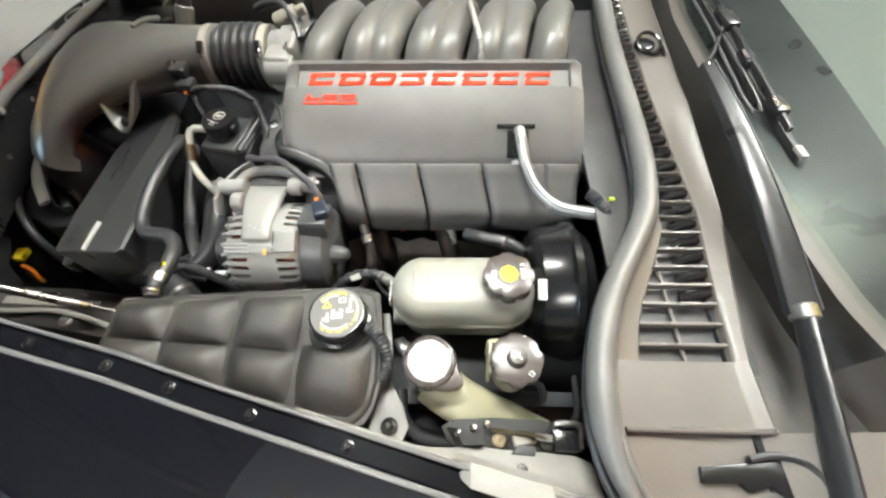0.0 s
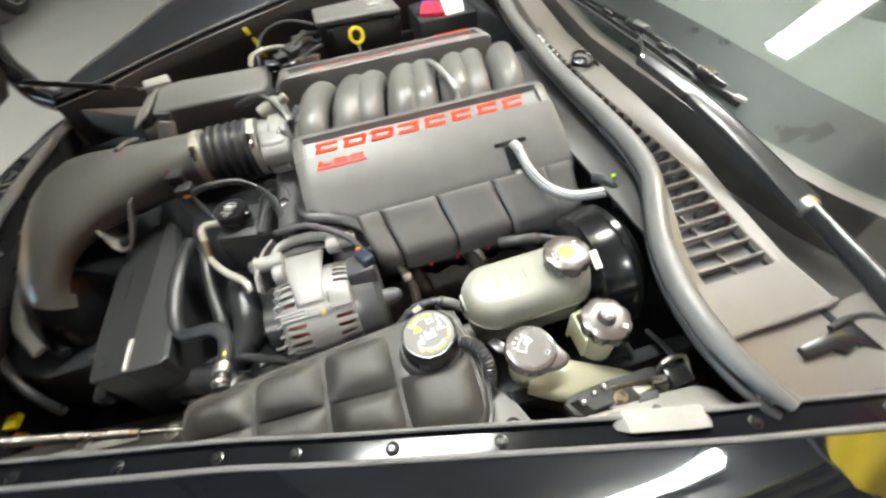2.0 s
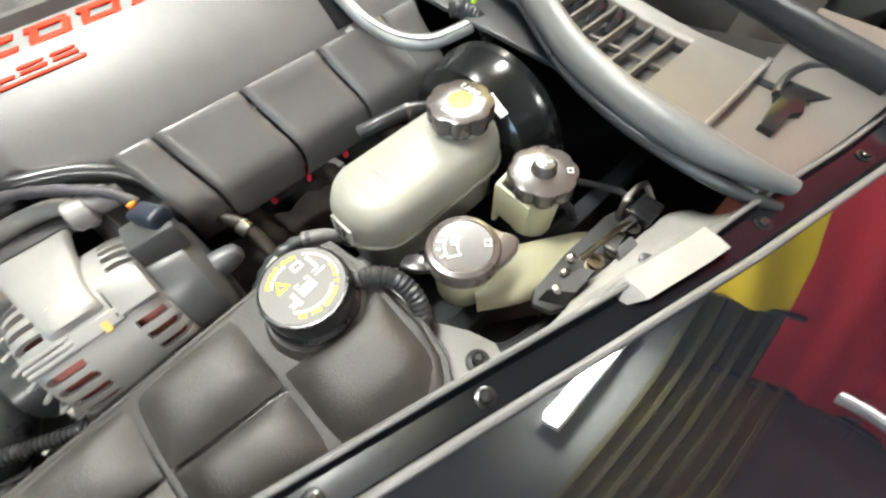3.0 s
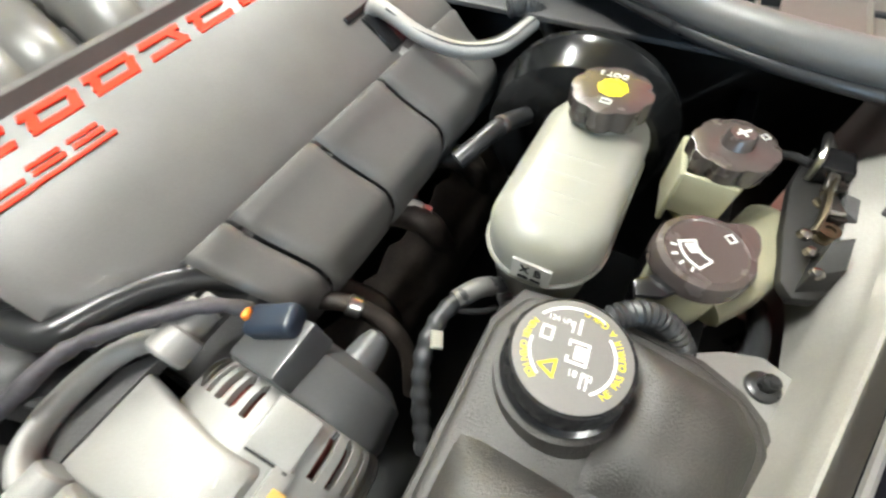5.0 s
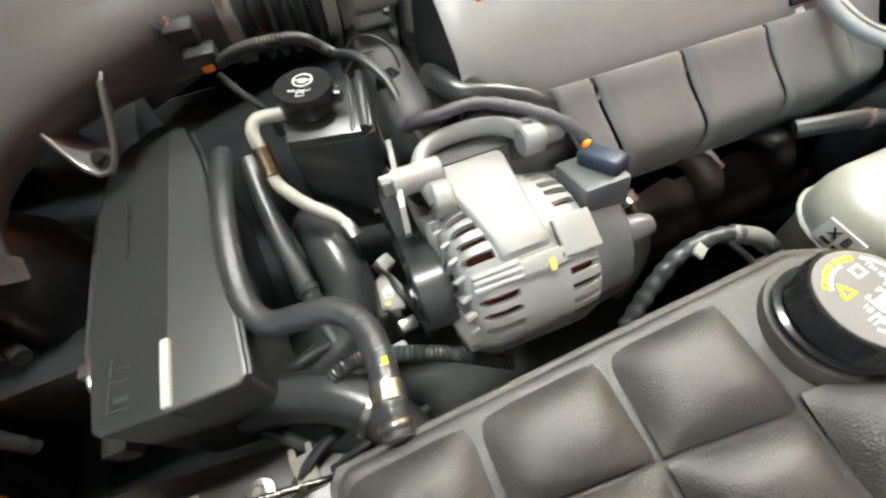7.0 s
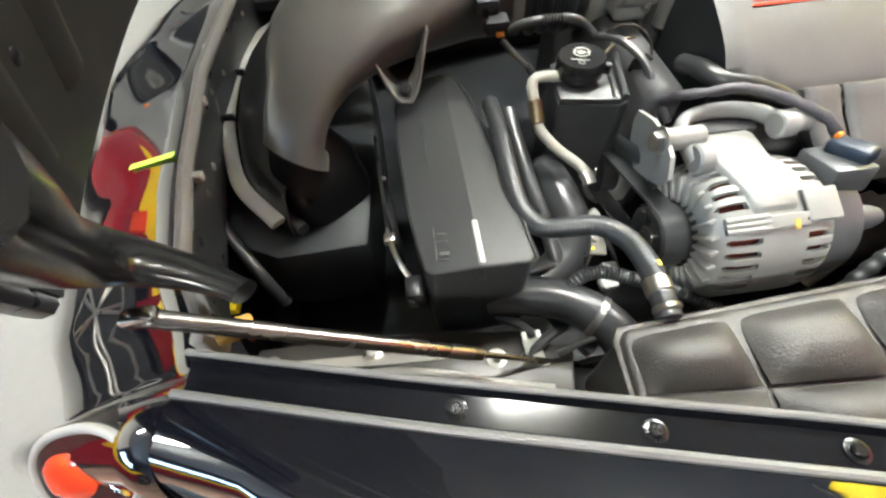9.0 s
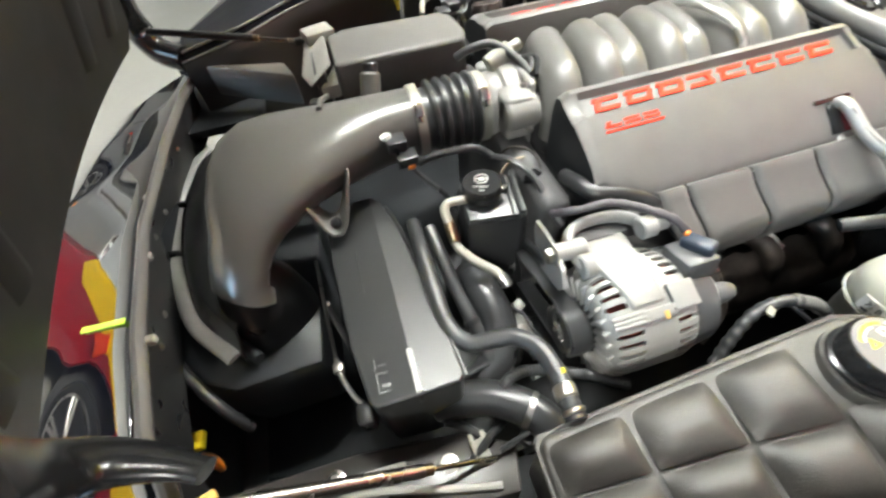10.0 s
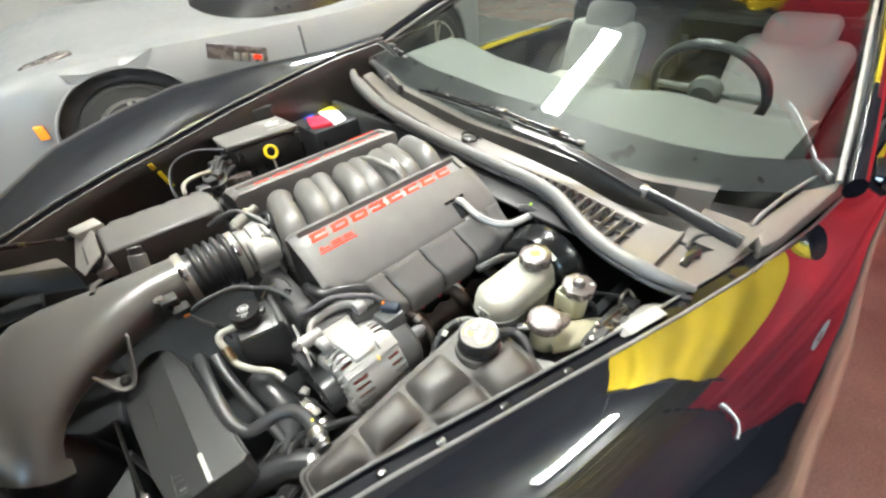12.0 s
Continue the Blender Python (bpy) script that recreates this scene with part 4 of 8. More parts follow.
# ---- engine ----
def engine_cover(far, x0, x1):
    """A fuel rail cover: curved shell with a sunken name strip, and the coil panels under it."""
    y = (lambda v: 2 * ENGINE_Y - v) if far else (lambda v: v)
    t = thing("engine_cover", (0, y(0.68), 0.70), "charcoal satin plastic engine cover with red raised marks", "engine cover", "engine covers")
    full = [(0.776, 0.79), (0.772, 0.85), (0.768, 0.864), (0.762, 0.868), (0.752, 0.868), (0.748, 0.864), (0.716, 0.852), (0.711, 0.853), (0.690, 0.8425), (0.668, 0.831), (0.648, 0.8185), (0.630, 0.805), (0.615, 0.792), (0.605, 0.781), (0.602, 0.772), (0.606, 0.764)]
    if far:
        full = [(0.776, 0.79), (0.772, 0.855), (0.768, 0.868), (0.762, 0.871), (0.752, 0.871), (0.748, 0.869), (0.716, 0.864), (0.711, 0.865), (0.690, 0.860), (0.668, 0.850), (0.648, 0.836), (0.630, 0.818), (0.615, 0.80), (0.605, 0.785), (0.602, 0.772), (0.606, 0.764)]
    rings = []
    xs = sorted([x0 + (x1 - x0) * i / 40 for i in range(41)] + [x0 + 0.0212, x0 + 0.0222, x1 - 0.0222, x1 - 0.0212])
    for x in xs:
        d = min(x - x0, x1 - x)
        k = 1 - 0.055 * max(0, 1 - d / 0.014) ** 2
        inside = 0.0217 < d
        sec = []
        low = 0.602 + 0.032 * min(1, max(0, (-0.168 - x) / 0.085))
        cut = 0
        for a, b in full:
            if a < low and b > 0.75:
                cut += 1
                a, b = low + 0.0004 * cut, lerp_line(sorted(full[8:15]), low)[0] - 0.004 * cut
            bz = 0.80 + (b - 0.80) * k if b > 0.8 else b
            sunk = 0.007 if inside and 0.7155 <= a <= 0.7485 else 0.0
            sec.append((x, y(a), bz - sunk))
        if x in (xs[0], xs[-1]):
            sec = [(x, p[1], p[2] - 0.004) for p in sec]
        rings.append(sec)
    end = lambda s: [(s[0][0], p[1], 0.74 if 0.60 < p[2] else p[2]) for p in s]
    part("shell", sheet(rings, 0.003), COVER, t, sharp=30)
    # end faces blackened: the shadow there is put into their colour
    for ring in (rings[0], rings[-1]):
        part("end_cap", sheet([end(ring), [(p[0], p[1], p[2] - 0.001) for p in ring]], 0.003), BAYBLACK, t, "end face, blackened for the shadow there")
    # sunken name strip: plain slanted marks
    m = face_pose((0, y(0.7325), 0.8605 if far else 0.8525), V((0, (0.156 if far else -0.345), 1)), (-1 if far else 1, 0, 0))
    w = 0.052
    for i in range(8):
        a = -0.208 + i * w
        bars = [bar2d(m, a, 0.0048, a + w * 0.80, 0.0112, 0.5), bar2d(m, a - 0.001, -0.0112, a + w * 0.74, -0.0048, 0.5)]
        if i not in (3,):
            bars.append(bar2d(m, a, -0.006, a + 0.008, 0.006, 0.5))
        if i in (1, 2, 3):
            bars.append(bar2d(m, a + w * 0.62, -0.006, a + w * 0.62 + 0.008, 0.006, -0.3 if i == 3 else 0.5))
        part("raised_mark", join(*bars), RED, t, "plain red raised mark")
    m2 = face_pose((-0.165, y(0.689), 0.8425), V((0, (0.50 if far else -0.50), 1)), (-1 if far else 1, 0, 0))
    if far:
        m2 = face_pose((0.165, y(0.689), 0.8605), V((0, 0.35, 1)), (-1, 0, 0))
    for i in range(3):
        a = -0.045 + i * 0.030
        part("raised_mark", join(bar2d(m2, a, 0.001, a + 0.024, 0.0045, 0.5), bar2d(m2, a, 0.007, a + 0.024, 0.010, 0.5) if i else bar2d(m2, a + 0.002, 0.004, a + 0.008, 0.010, 0.5)), RED, t)
    part("raised_mark", bar2d(m2, -0.047, -0.006, 0.043, -0.003, 0.5), RED, t)
    # coil panels
    prof = [(0.6025, 0.785), (0.598, 0.7885), (0.5935, 0.787), (0.586, 0.777), (0.576, 0.766), (0.560, 0.752), (0.547, 0.741), (0.540, 0.733), (0.536, 0.722), (0.536, 0.705), (0.546, 0.675)]
    cuts = [-0.172, -0.126, -0.022, 0.084, 0.188, 0.245]
    for a, b in zip(cuts, cuts[1:]):
        rows = []
        for i in range(15):
            f = i / 14
            f = f * f * (3 - 2 * f)
            e = max(0, 1 - min(f, 1 - f) * (b - a) / 0.008) ** 1.5
            lean = 0.0 if b > 0.2 else 0.30
            rows.append([(a + 0.002 + (b - a - 0.004) * f + lean * (0.6 - p), y(p + 0.004 * e), q - 0.004 * e) for p, q in prof])
        part("coil_panel", sheet(rows, 0.003), COVER, t)
    part("back_wall", rbox((0.02, y(0.60), 0.69), (0.46, 0.02, 0.15), 0.003), DARK, t)
    part("front_bead", sweep([(-0.262, y(0.69), 0.775), (-0.260, y(0.655), 0.788), (-0.250, y(0.630), 0.788), (-0.222, y(0.622), 0.784), (-0.192, y(0.612), 0.776), (-0.168, y(0.598), 0.764), (-0.148, y(0.578), 0.744), (-0.128, y(0.558), 0.718), (-0.112, y(0.55), 0.69)], 0.0115, 14), BLACK, t, "thick black hose along the front edge")
    return t


left_cover = engine_cover(False, -0.248, 0.252)
engine_cover(True, -0.265, 0.243)


def manifold():
    t = thing("intake_manifold", (0, ENGINE_Y, 0.72), "charcoal plastic intake manifold with eight arched runners", "intake manifold")
    part("plenum", rbox((-0.01, ENGINE_Y, 0.765), (0.48, 0.20, 0.10), 0.03, 4), DARK, t)
    for i in range(8):
        x = -0.205 + i * 0.0575
        s = 0.012 if i % 2 else -0.004
        pts = [(x + s - 0.010, 0.792, 0.765), (x + s - 0.006, 0.800, 0.808), (x + s, 0.826, 0.838), (x + s + 0.008, 0.865, 0.846 + 0.004 * (i % 2)), (x + s + 0.020, 0.925, 0.846), (x + s + 0.034, 0.965, 0.835), (x + s + 0.04, 0.992, 0.80), (x + s + 0.04, 0.996, 0.765)]
        part("runner", sweep(pts, 0.0335, 18, 0.01, flat=0.9), RUNNER, t, sharp=60)
    part("fuel_pipe", sweep([(0.085, 0.775, 0.842), (0.083, 0.80, 0.872), (0.075, 0.85, 0.884), (0.068, 0.90, 0.884), (0.066, 0.95, 0.868), (0.07, 0.98, 0.85)], 0.0055, 10), BRAID, t, "pale fuel pipe over the runners")
    return t


manifold()


def engine_block():
    t = thing("engine_block", (0, ENGINE_Y, 0.3), "dark engine block below the covers", "engine")
    part("block", rbox((0.0, ENGINE_Y, 0.52), (0.50, 0.40, 0.40), 0.03, 3), DARK, t)
    for s in (-1, 1):
        part("valve_cover", rbox((0.0, ENGINE_Y + s * 0.24, 0.685), (0.47, 0.15, 0.13), 0.025, 3, (s * -38, 0, 0)), DARK, t)
        part("exhaust_manifold", sweep([(-0.2, ENGINE_Y + s * 0.34, 0.56), (0.0, ENGINE_Y + s * 0.35, 0.54), (0.2, ENGINE_Y + s * 0.34, 0.52)], 0.03, 14, 0.03), DARK, t)
        for x in (-0.06, 0.06):
            part("spark_lead", sweep([(x, ENGINE_Y + s * 0.315, 0.672), (x + 0.002, ENGINE_Y + s * 0.328, 0.66), (x + 0.004, ENGINE_Y + s * 0.325, 0.645)], 0.0045, 8), REDPLASTIC, t, "red spark plug lead")
    part("front_plate", rbox((-0.29, ENGINE_Y - 0.02, 0.60), (0.05, 0.46, 0.34), 0.02, 3), DARK, t)
    part("water_pump", join(rod((-0.36, 0.80, 0.62), (-0.29, 0.80, 0.62), 0.06), rod((-0.34, 0.68, 0.60), (-0.29, 0.68, 0.60), 0.045)), ALU, t, "dull aluminium pump housing")
    part("drive_belt", sweep([(-0.335, 0.545, 0.72), (-0.335, 0.60, 0.715), (-0.335, 0.70, 0.66), (-0.335, 0.80, 0.55)], 0.012, 8, 0.03, flat=0.3), RUBBER, t)
    return t


engine_block()


def throttle():
    c = V((0, 0.885, 0.797))
    t = thing("throttle_body", (-0.285, 0.885, 0.74), "cast aluminium throttle body between bellows and manifold", "throttle body")
    X = lambda x, y=0.0, z=0.0: (x, c.y + y, c.z + z)
    part("bore", lathe(X(-0.318), (1, 0, 0), [(0, 0.050), (0.004, 0.053), (0.022, 0.053), (0.026, 0.060), (0.05, 0.062), (0.055, 0.052), (0.075, 0.05)], 36), ALU, t)
    part("flange", rbox(X(-0.262), (0.014, 0.135, 0.125), 0.012, 3), ALU, t)
    part("motor_case", join(rbox(X(-0.287, -0.062, 0.015), (0.05, 0.05, 0.075), 0.010, 3), rod(X(-0.312, -0.075, 0.022), X(-0.258, -0.075, 0.022), 0.026, 20)), ALU, t, "ribbed aluminium motor case")
    part("gear_cover", rbox(X(-0.287, 0.066, 0.0), (0.045, 0.03, 0.08), 0.010, 3), ALU, t)
    for dy, dz in ((-0.055, 0.052), (0.055, 0.052), (-0.055, -0.05), (0.055, -0.05), (-0.088, 0.0)):
        part("bolt", hex_bolt(X(-0.270, dy, dz), (-1, 0, 0), 0.007, 0.007), STEEL, t)
    part("vent_valve", join(rod(X(-0.305, 0.02, 0.058), X(-0.262, 0.025, 0.075), 0.016, 18), rod(X(-0.262, 0.025, 0.075), X(-0.245, 0.028, 0.080), 0.010, 14)), MILK, t, "pale vent valve")
    part("vent_hose", sweep([X(-0.35, 0.05, 0.068), X(-0.325, 0.045, 0.080), X(-0.29, 0.035, 0.085), X(-0.262, 0.0, 0.07), X(-0.25, -0.03, 0.055)], 0.007, 10), RUBBER, t)
    for k in range(3):
        part("wire", sweep([X(-0.25 + 0.012 * k, -0.03, 0.05), X(-0.235 + 0.012 * k, 0.0, 0.062), X(-0.235 + 0.008 * k, 0.045, 0.045), X(-0.24, 0.07, 0.02)], 0.0045, 8), RUBBER, t)
    b = thing("intake_bellows", (-0.375, 0.885, 0.74), "black rubber intake bellows with steel hose clamps", "intake hose")
    prof = [(0, 0.052), (0.010, 0.052)]
    for k in range(5):
        s = 0.014 + k * 0.0172
        prof += [(s + 0.001, 0.0525), (s + 0.0045, 0.0610), (s + 0.0065, 0.0625), (s + 0.0095, 0.0625), (s + 0.0115, 0.0610), (s + 0.015, 0.0525)]
    prof += [(0.102, 0.0525), (0.112, 0.0525)]
    part("bellows", lathe(X(-0.435), (1, 0, 0), prof, 40), RUBBER, b)
    for x, r in ((-0.448, 0.0605), (-0.338, 0.0585)):
        cl = part("clamp", lathe(X(x), (1, 0, 0), [(0, r - 0.003), (0.0005, r), (0.0155, r), (0.016, r - 0.003)], 40), PIPE, b, "bright steel hose clamp")
        part("clamp_screw", join(rbox(X(x + 0.0065, -0.038, 0.043), (0.014, 0.022, 0.012), 0.002, 2, (45, 0, 0)), rod(X(x + 0.0065, -0.030, 0.052), X(x + 0.0065, -0.052, 0.030), 0.0042, 10)), CHROME, cl)


throttle()


def duct():
    t = thing("air_intake_duct", (-0.65, 0.88, 0.62), "wide moulded black air intake duct", "air duct")
    # inner and outer edge of each section, its middle height and half height
    st = [((-0.430, 0.832), (-0.430, 0.938), 0.797, 0.053), ((-0.455, 0.830), (-0.455, 0.940), 0.797, 0.055), ((-0.505, 0.826), (-0.510, 0.944), 0.797, 0.056), ((-0.550, 0.808), (-0.570, 0.955), 0.796, 0.056),
          ((-0.590, 0.790), (-0.630, 0.976), 0.793, 0.054), ((-0.625, 0.775), (-0.690, 0.998), 0.788, 0.052), ((-0.655, 0.760), (-0.745, 1.008), 0.780, 0.051), ((-0.685, 0.745), (-0.785, 0.985), 0.769, 0.050),
          ((-0.708, 0.730), (-0.808, 0.930), 0.755, 0.049), ((-0.724, 0.716), (-0.815, 0.865), 0.738, 0.049), ((-0.734, 0.702), (-0.814, 0.805), 0.718, 0.050)]
    rings = []
    for a, b, z, h in st:
        mid = V(((a[0] + b[0]) / 2, (a[1] + b[1]) / 2, z))
        u = V((b[0] - a[0], b[1] - a[1], 0)) / 2
        rings.append(oval(mid, u.normalized(), (0, 0, 1), u.length, h, 40, 2.3))
    rings.append(oval((-0.776, 0.742, 0.698), V((-0.65, 0.7, 0)).normalized(), (-0.25, -0.40, 0.88), 0.056, 0.050, 40, 2.5))
    rings.append(oval((-0.782, 0.722, 0.676), V((-0.70, 0.7, 0)).normalized(), (-0.4, -0.55, 0.72), 0.052, 0.046, 40, 2.5))
    part("boot", loft([oval((x, y, z), (0.8, 0.6, 0), (-0.6, 0.8, 0), a, b, 32, 2.8) for x, y, z, a, b in ((-0.775, 0.738, 0.705, 0.040, 0.036), (-0.768, 0.735, 0.66, 0.062, 0.048), (-0.765, 0.735, 0.60, 0.070, 0.055), (-0.765, 0.735, 0.54, 0.070, 0.055))]), BLACK, t, "dark boxy throat below the duct")
    part("duct_body", loft(rings), DUCT, t, sharp=60)
    # mounting tab with its folded edge
    tab = [(-0.650, 0.772, 0.782), (-0.628, 0.742, 0.742), (-0.612, 0.735, 0.735), (-0.597, 0.742, 0.745), (-0.574, 0.785, 0.803)]
    part("mount_tab", sheet([[V(p), V(p) + V((0, 0.045, 0.006))] for p in smooth_path(tab, 0.01)], 0.003), DUCT, t)
    part("tab_edge", sweep(tab, 0.0028, 8), DUCT, t, "raised tab edge")
    part("tab_screw", hex_bolt((-0.612, 0.752, 0.744), (0, -0.6, 0.8), 0.006, 0.005), BLACK, t)
    part("rib", sweep([(-0.575, 0.965, 0.834), (-0.585, 0.93, 0.848), (-0.590, 0.90, 0.851)], 0.005, 8), DUCT, t)
    part("rib", sweep([(-0.70, 1.0, 0.80), (-0.735, 0.94, 0.802), (-0.75, 0.86, 0.797)], 0.004, 8), DUCT, t)
    part("pipe_stub", rod((-0.505, 0.925, 0.83), (-0.495, 0.945, 0.868), 0.017, 18), DUCT, t, "short vent stub")
    part("stub_cap", rod((-0.496, 0.943, 0.864), (-0.492, 0.951, 0.882), 0.013, 18), BLACK, t)
    part("sensor", join(rbox((-0.488, 0.822, 0.812), (0.03, 0.035, 0.02), 0.003), rbox((-0.478, 0.798, 0.795), (0.032, 0.028, 0.018), 0.003)), BLACK, t, "black airflow sensor plug")
    part("sensor_clip", rbox((-0.475, 0.786, 0.788), (0.012, 0.010, 0.007), 0.002), ORANGE, t, "small orange plug clip")
    part("sensor_screw", hex_bolt((-0.502, 0.826, 0.822), (0, -0.3, 1), 0.006, 0.005), CHROME, t)
    part("sensor_cable", sweep([(-0.462, 0.785, 0.79), (-0.445, 0.78, 0.80), (-0.415, 0.775, 0.805), (-0.375, 0.775, 0.80), (-0.345, 0.775, 0.775)], ribbed(0.006, 0.004), 10, 0.002), RUBBER, t, "ribbed sensor cable sleeve")
    f = thing("air_filter_housing", (-0.86, ENGINE_Y, 0.45), "black air filter housing with a pale seal band", "air filter housing")
    band = [(-0.90, 1.24, 0.625), (-0.933, 1.20, 0.62), (-0.954, 1.067, 0.62), (-0.948, 0.94, 0.62), (-0.932, 0.85, 0.62), (-0.895, 0.737, 0.62), (-0.824, 0.646, 0.62)]
    part("seal_band", sweep(band, 0.0125, 12, 0.012, flat=0.35, up=(0, 0, 1)), FOAM, f, "pale grey seal band")
    ring = [(-0.98, 1.25, 0.60), (-1.005, 1.20, 0.60), (-0.995, 0.98, 0.60), (-0.975, 0.82, 0.60), (-0.935, 0.70, 0.60), (-0.895, 0.635, 0.59), (-0.865, 0.595, 0.56), (-0.85, 0.58, 0.50)]
    part("outer_ring", sweep(ring, 0.009, 12, 0.012), RUBBER, f)
    part("inner_ring", sweep([(p[0] + 0.030, p[1], p[2] - 0.022) for p in band], 0.010, 12, 0.012), RUBBER, f)
    part("tray", prism([(-0.985, 0.80), (-0.93, 0.66), (-0.84, 0.615), (-0.70, 0.62), (-0.68, 0.9), (-0.70, 1.2), (-0.86, 1.28), (-0.99, 1.22)], 0.42, 0.575, 0.01), BAYBLACK, f)
    top = [(-0.63, 0.976, 0.765), (-0.72, 1.0, 0.765), (-0.772, 0.985, 0.757), (-0.80, 0.94, 0.745), (-0.811, 0.87, 0.73), (-0.809, 0.80, 0.708), (-0.792, 0.735, 0.685)]
    lid = []
    for p, q in zip(smooth_path(band, 0.02), [lerp_line([(k / 6,) + c for k, c in enumerate(top)], i / (len(smooth_path(band, 0.02)) - 1)) for i in range(len(smooth_path(band, 0.02)))]):
        p, q = V(p) + V((0.013, 0, -0.004)), V(q)
        lid.append([p + V((0, 0, -0.03)), p, p.lerp(q, 0.25) + V((0, 0, 0.022)), p.lerp(q, 0.6) + V((0.004, 0, 0.006)), q + V((0.035, 0, -0.03))])
    # duct plastic in shade: the shade is put in as black
    part("lid", sheet(lid, 0.003), BLACK, f, "smooth housing lid under the duct, blackened for shade")
    for p in ((-0.94, 0.905), (-0.945, 1.05)):
        part("band_clip", rbox((p[0], p[1], 0.628), (0.022, 0.006, 0.014), 0.001), BLACK, f)


duct()


def shroud():
    """Black panel with push clips between the nose rim and the filter housing."""
    t = thing("radiator_shroud", (-0.93, ENGINE_Y, 0.5), "black radiator shroud panel with bright push clips", "body panel")
    inner = [(0.385, -0.798), (0.44, -0.822), (0.50, -0.862), (0.60, -0.884), (0.75, -0.912), (0.93, -0.944), (1.12, -0.936), (1.27, -0.917), (1.36, -0.90)]
    lift = lambda y: lerp_line([(0.385, 0.022), (0.44, 0.008), (0.50, 0.0), (1.4, 0.0)], y)[0]
    rows = []
    for i in range(37):
        y = 0.385 + 0.975 * i / 36
        x = lerp_line(inner, y)[0]
        rows.append([(x + 0.002, y, 0.728 + lift(y)), (x - 0.003, y, 0.70 + lift(y)), (x - 0.010, y, 0.66), (x - 0.020, y, 0.60)])
    part("panel", sheet(rows, 0.003), BLACK, t, "black moulded panel")
    for k, y in enumerate((0.56, 0.66, 0.735, 0.83, 0.90, 0.99, 1.07, 1.17, 1.26)):
        x = lerp_line(inner, y)[0]
        z = 0.705 - 0.020 * (k % 3)
        part("push_clip", lathe((x - 0.002 - 0.003 * (k % 3), y, z), (0.95, -0.1, 0.3), [(0, 0.006), (0.003, 0.0062), (0.005, 0.004)], 12), STEEL if k % 3 else CAPBLACK, t)
    for y in (0.64, 0.80, 0.95):
        x = lerp_line(inner, y)[0]
        part("rim_clip", rbox((x + 0.012, y, 0.733), (0.014, 0.012, 0.012), 0.002, 1), BARE, t, "pale edge clip")
    part("corner_clip", rbox((-0.797, 0.398, 0.765), (0.012, 0.016, 0.045), 0.003, 2), BARE, t, "pale corner clip")
    part("ear_tab", rbox((-0.775, 0.405, 0.772), (0.030, 0.018, 0.012), 0.003, 2, (0, 10, 20)), OCHRE, t, "small ochre tab")


shroud()


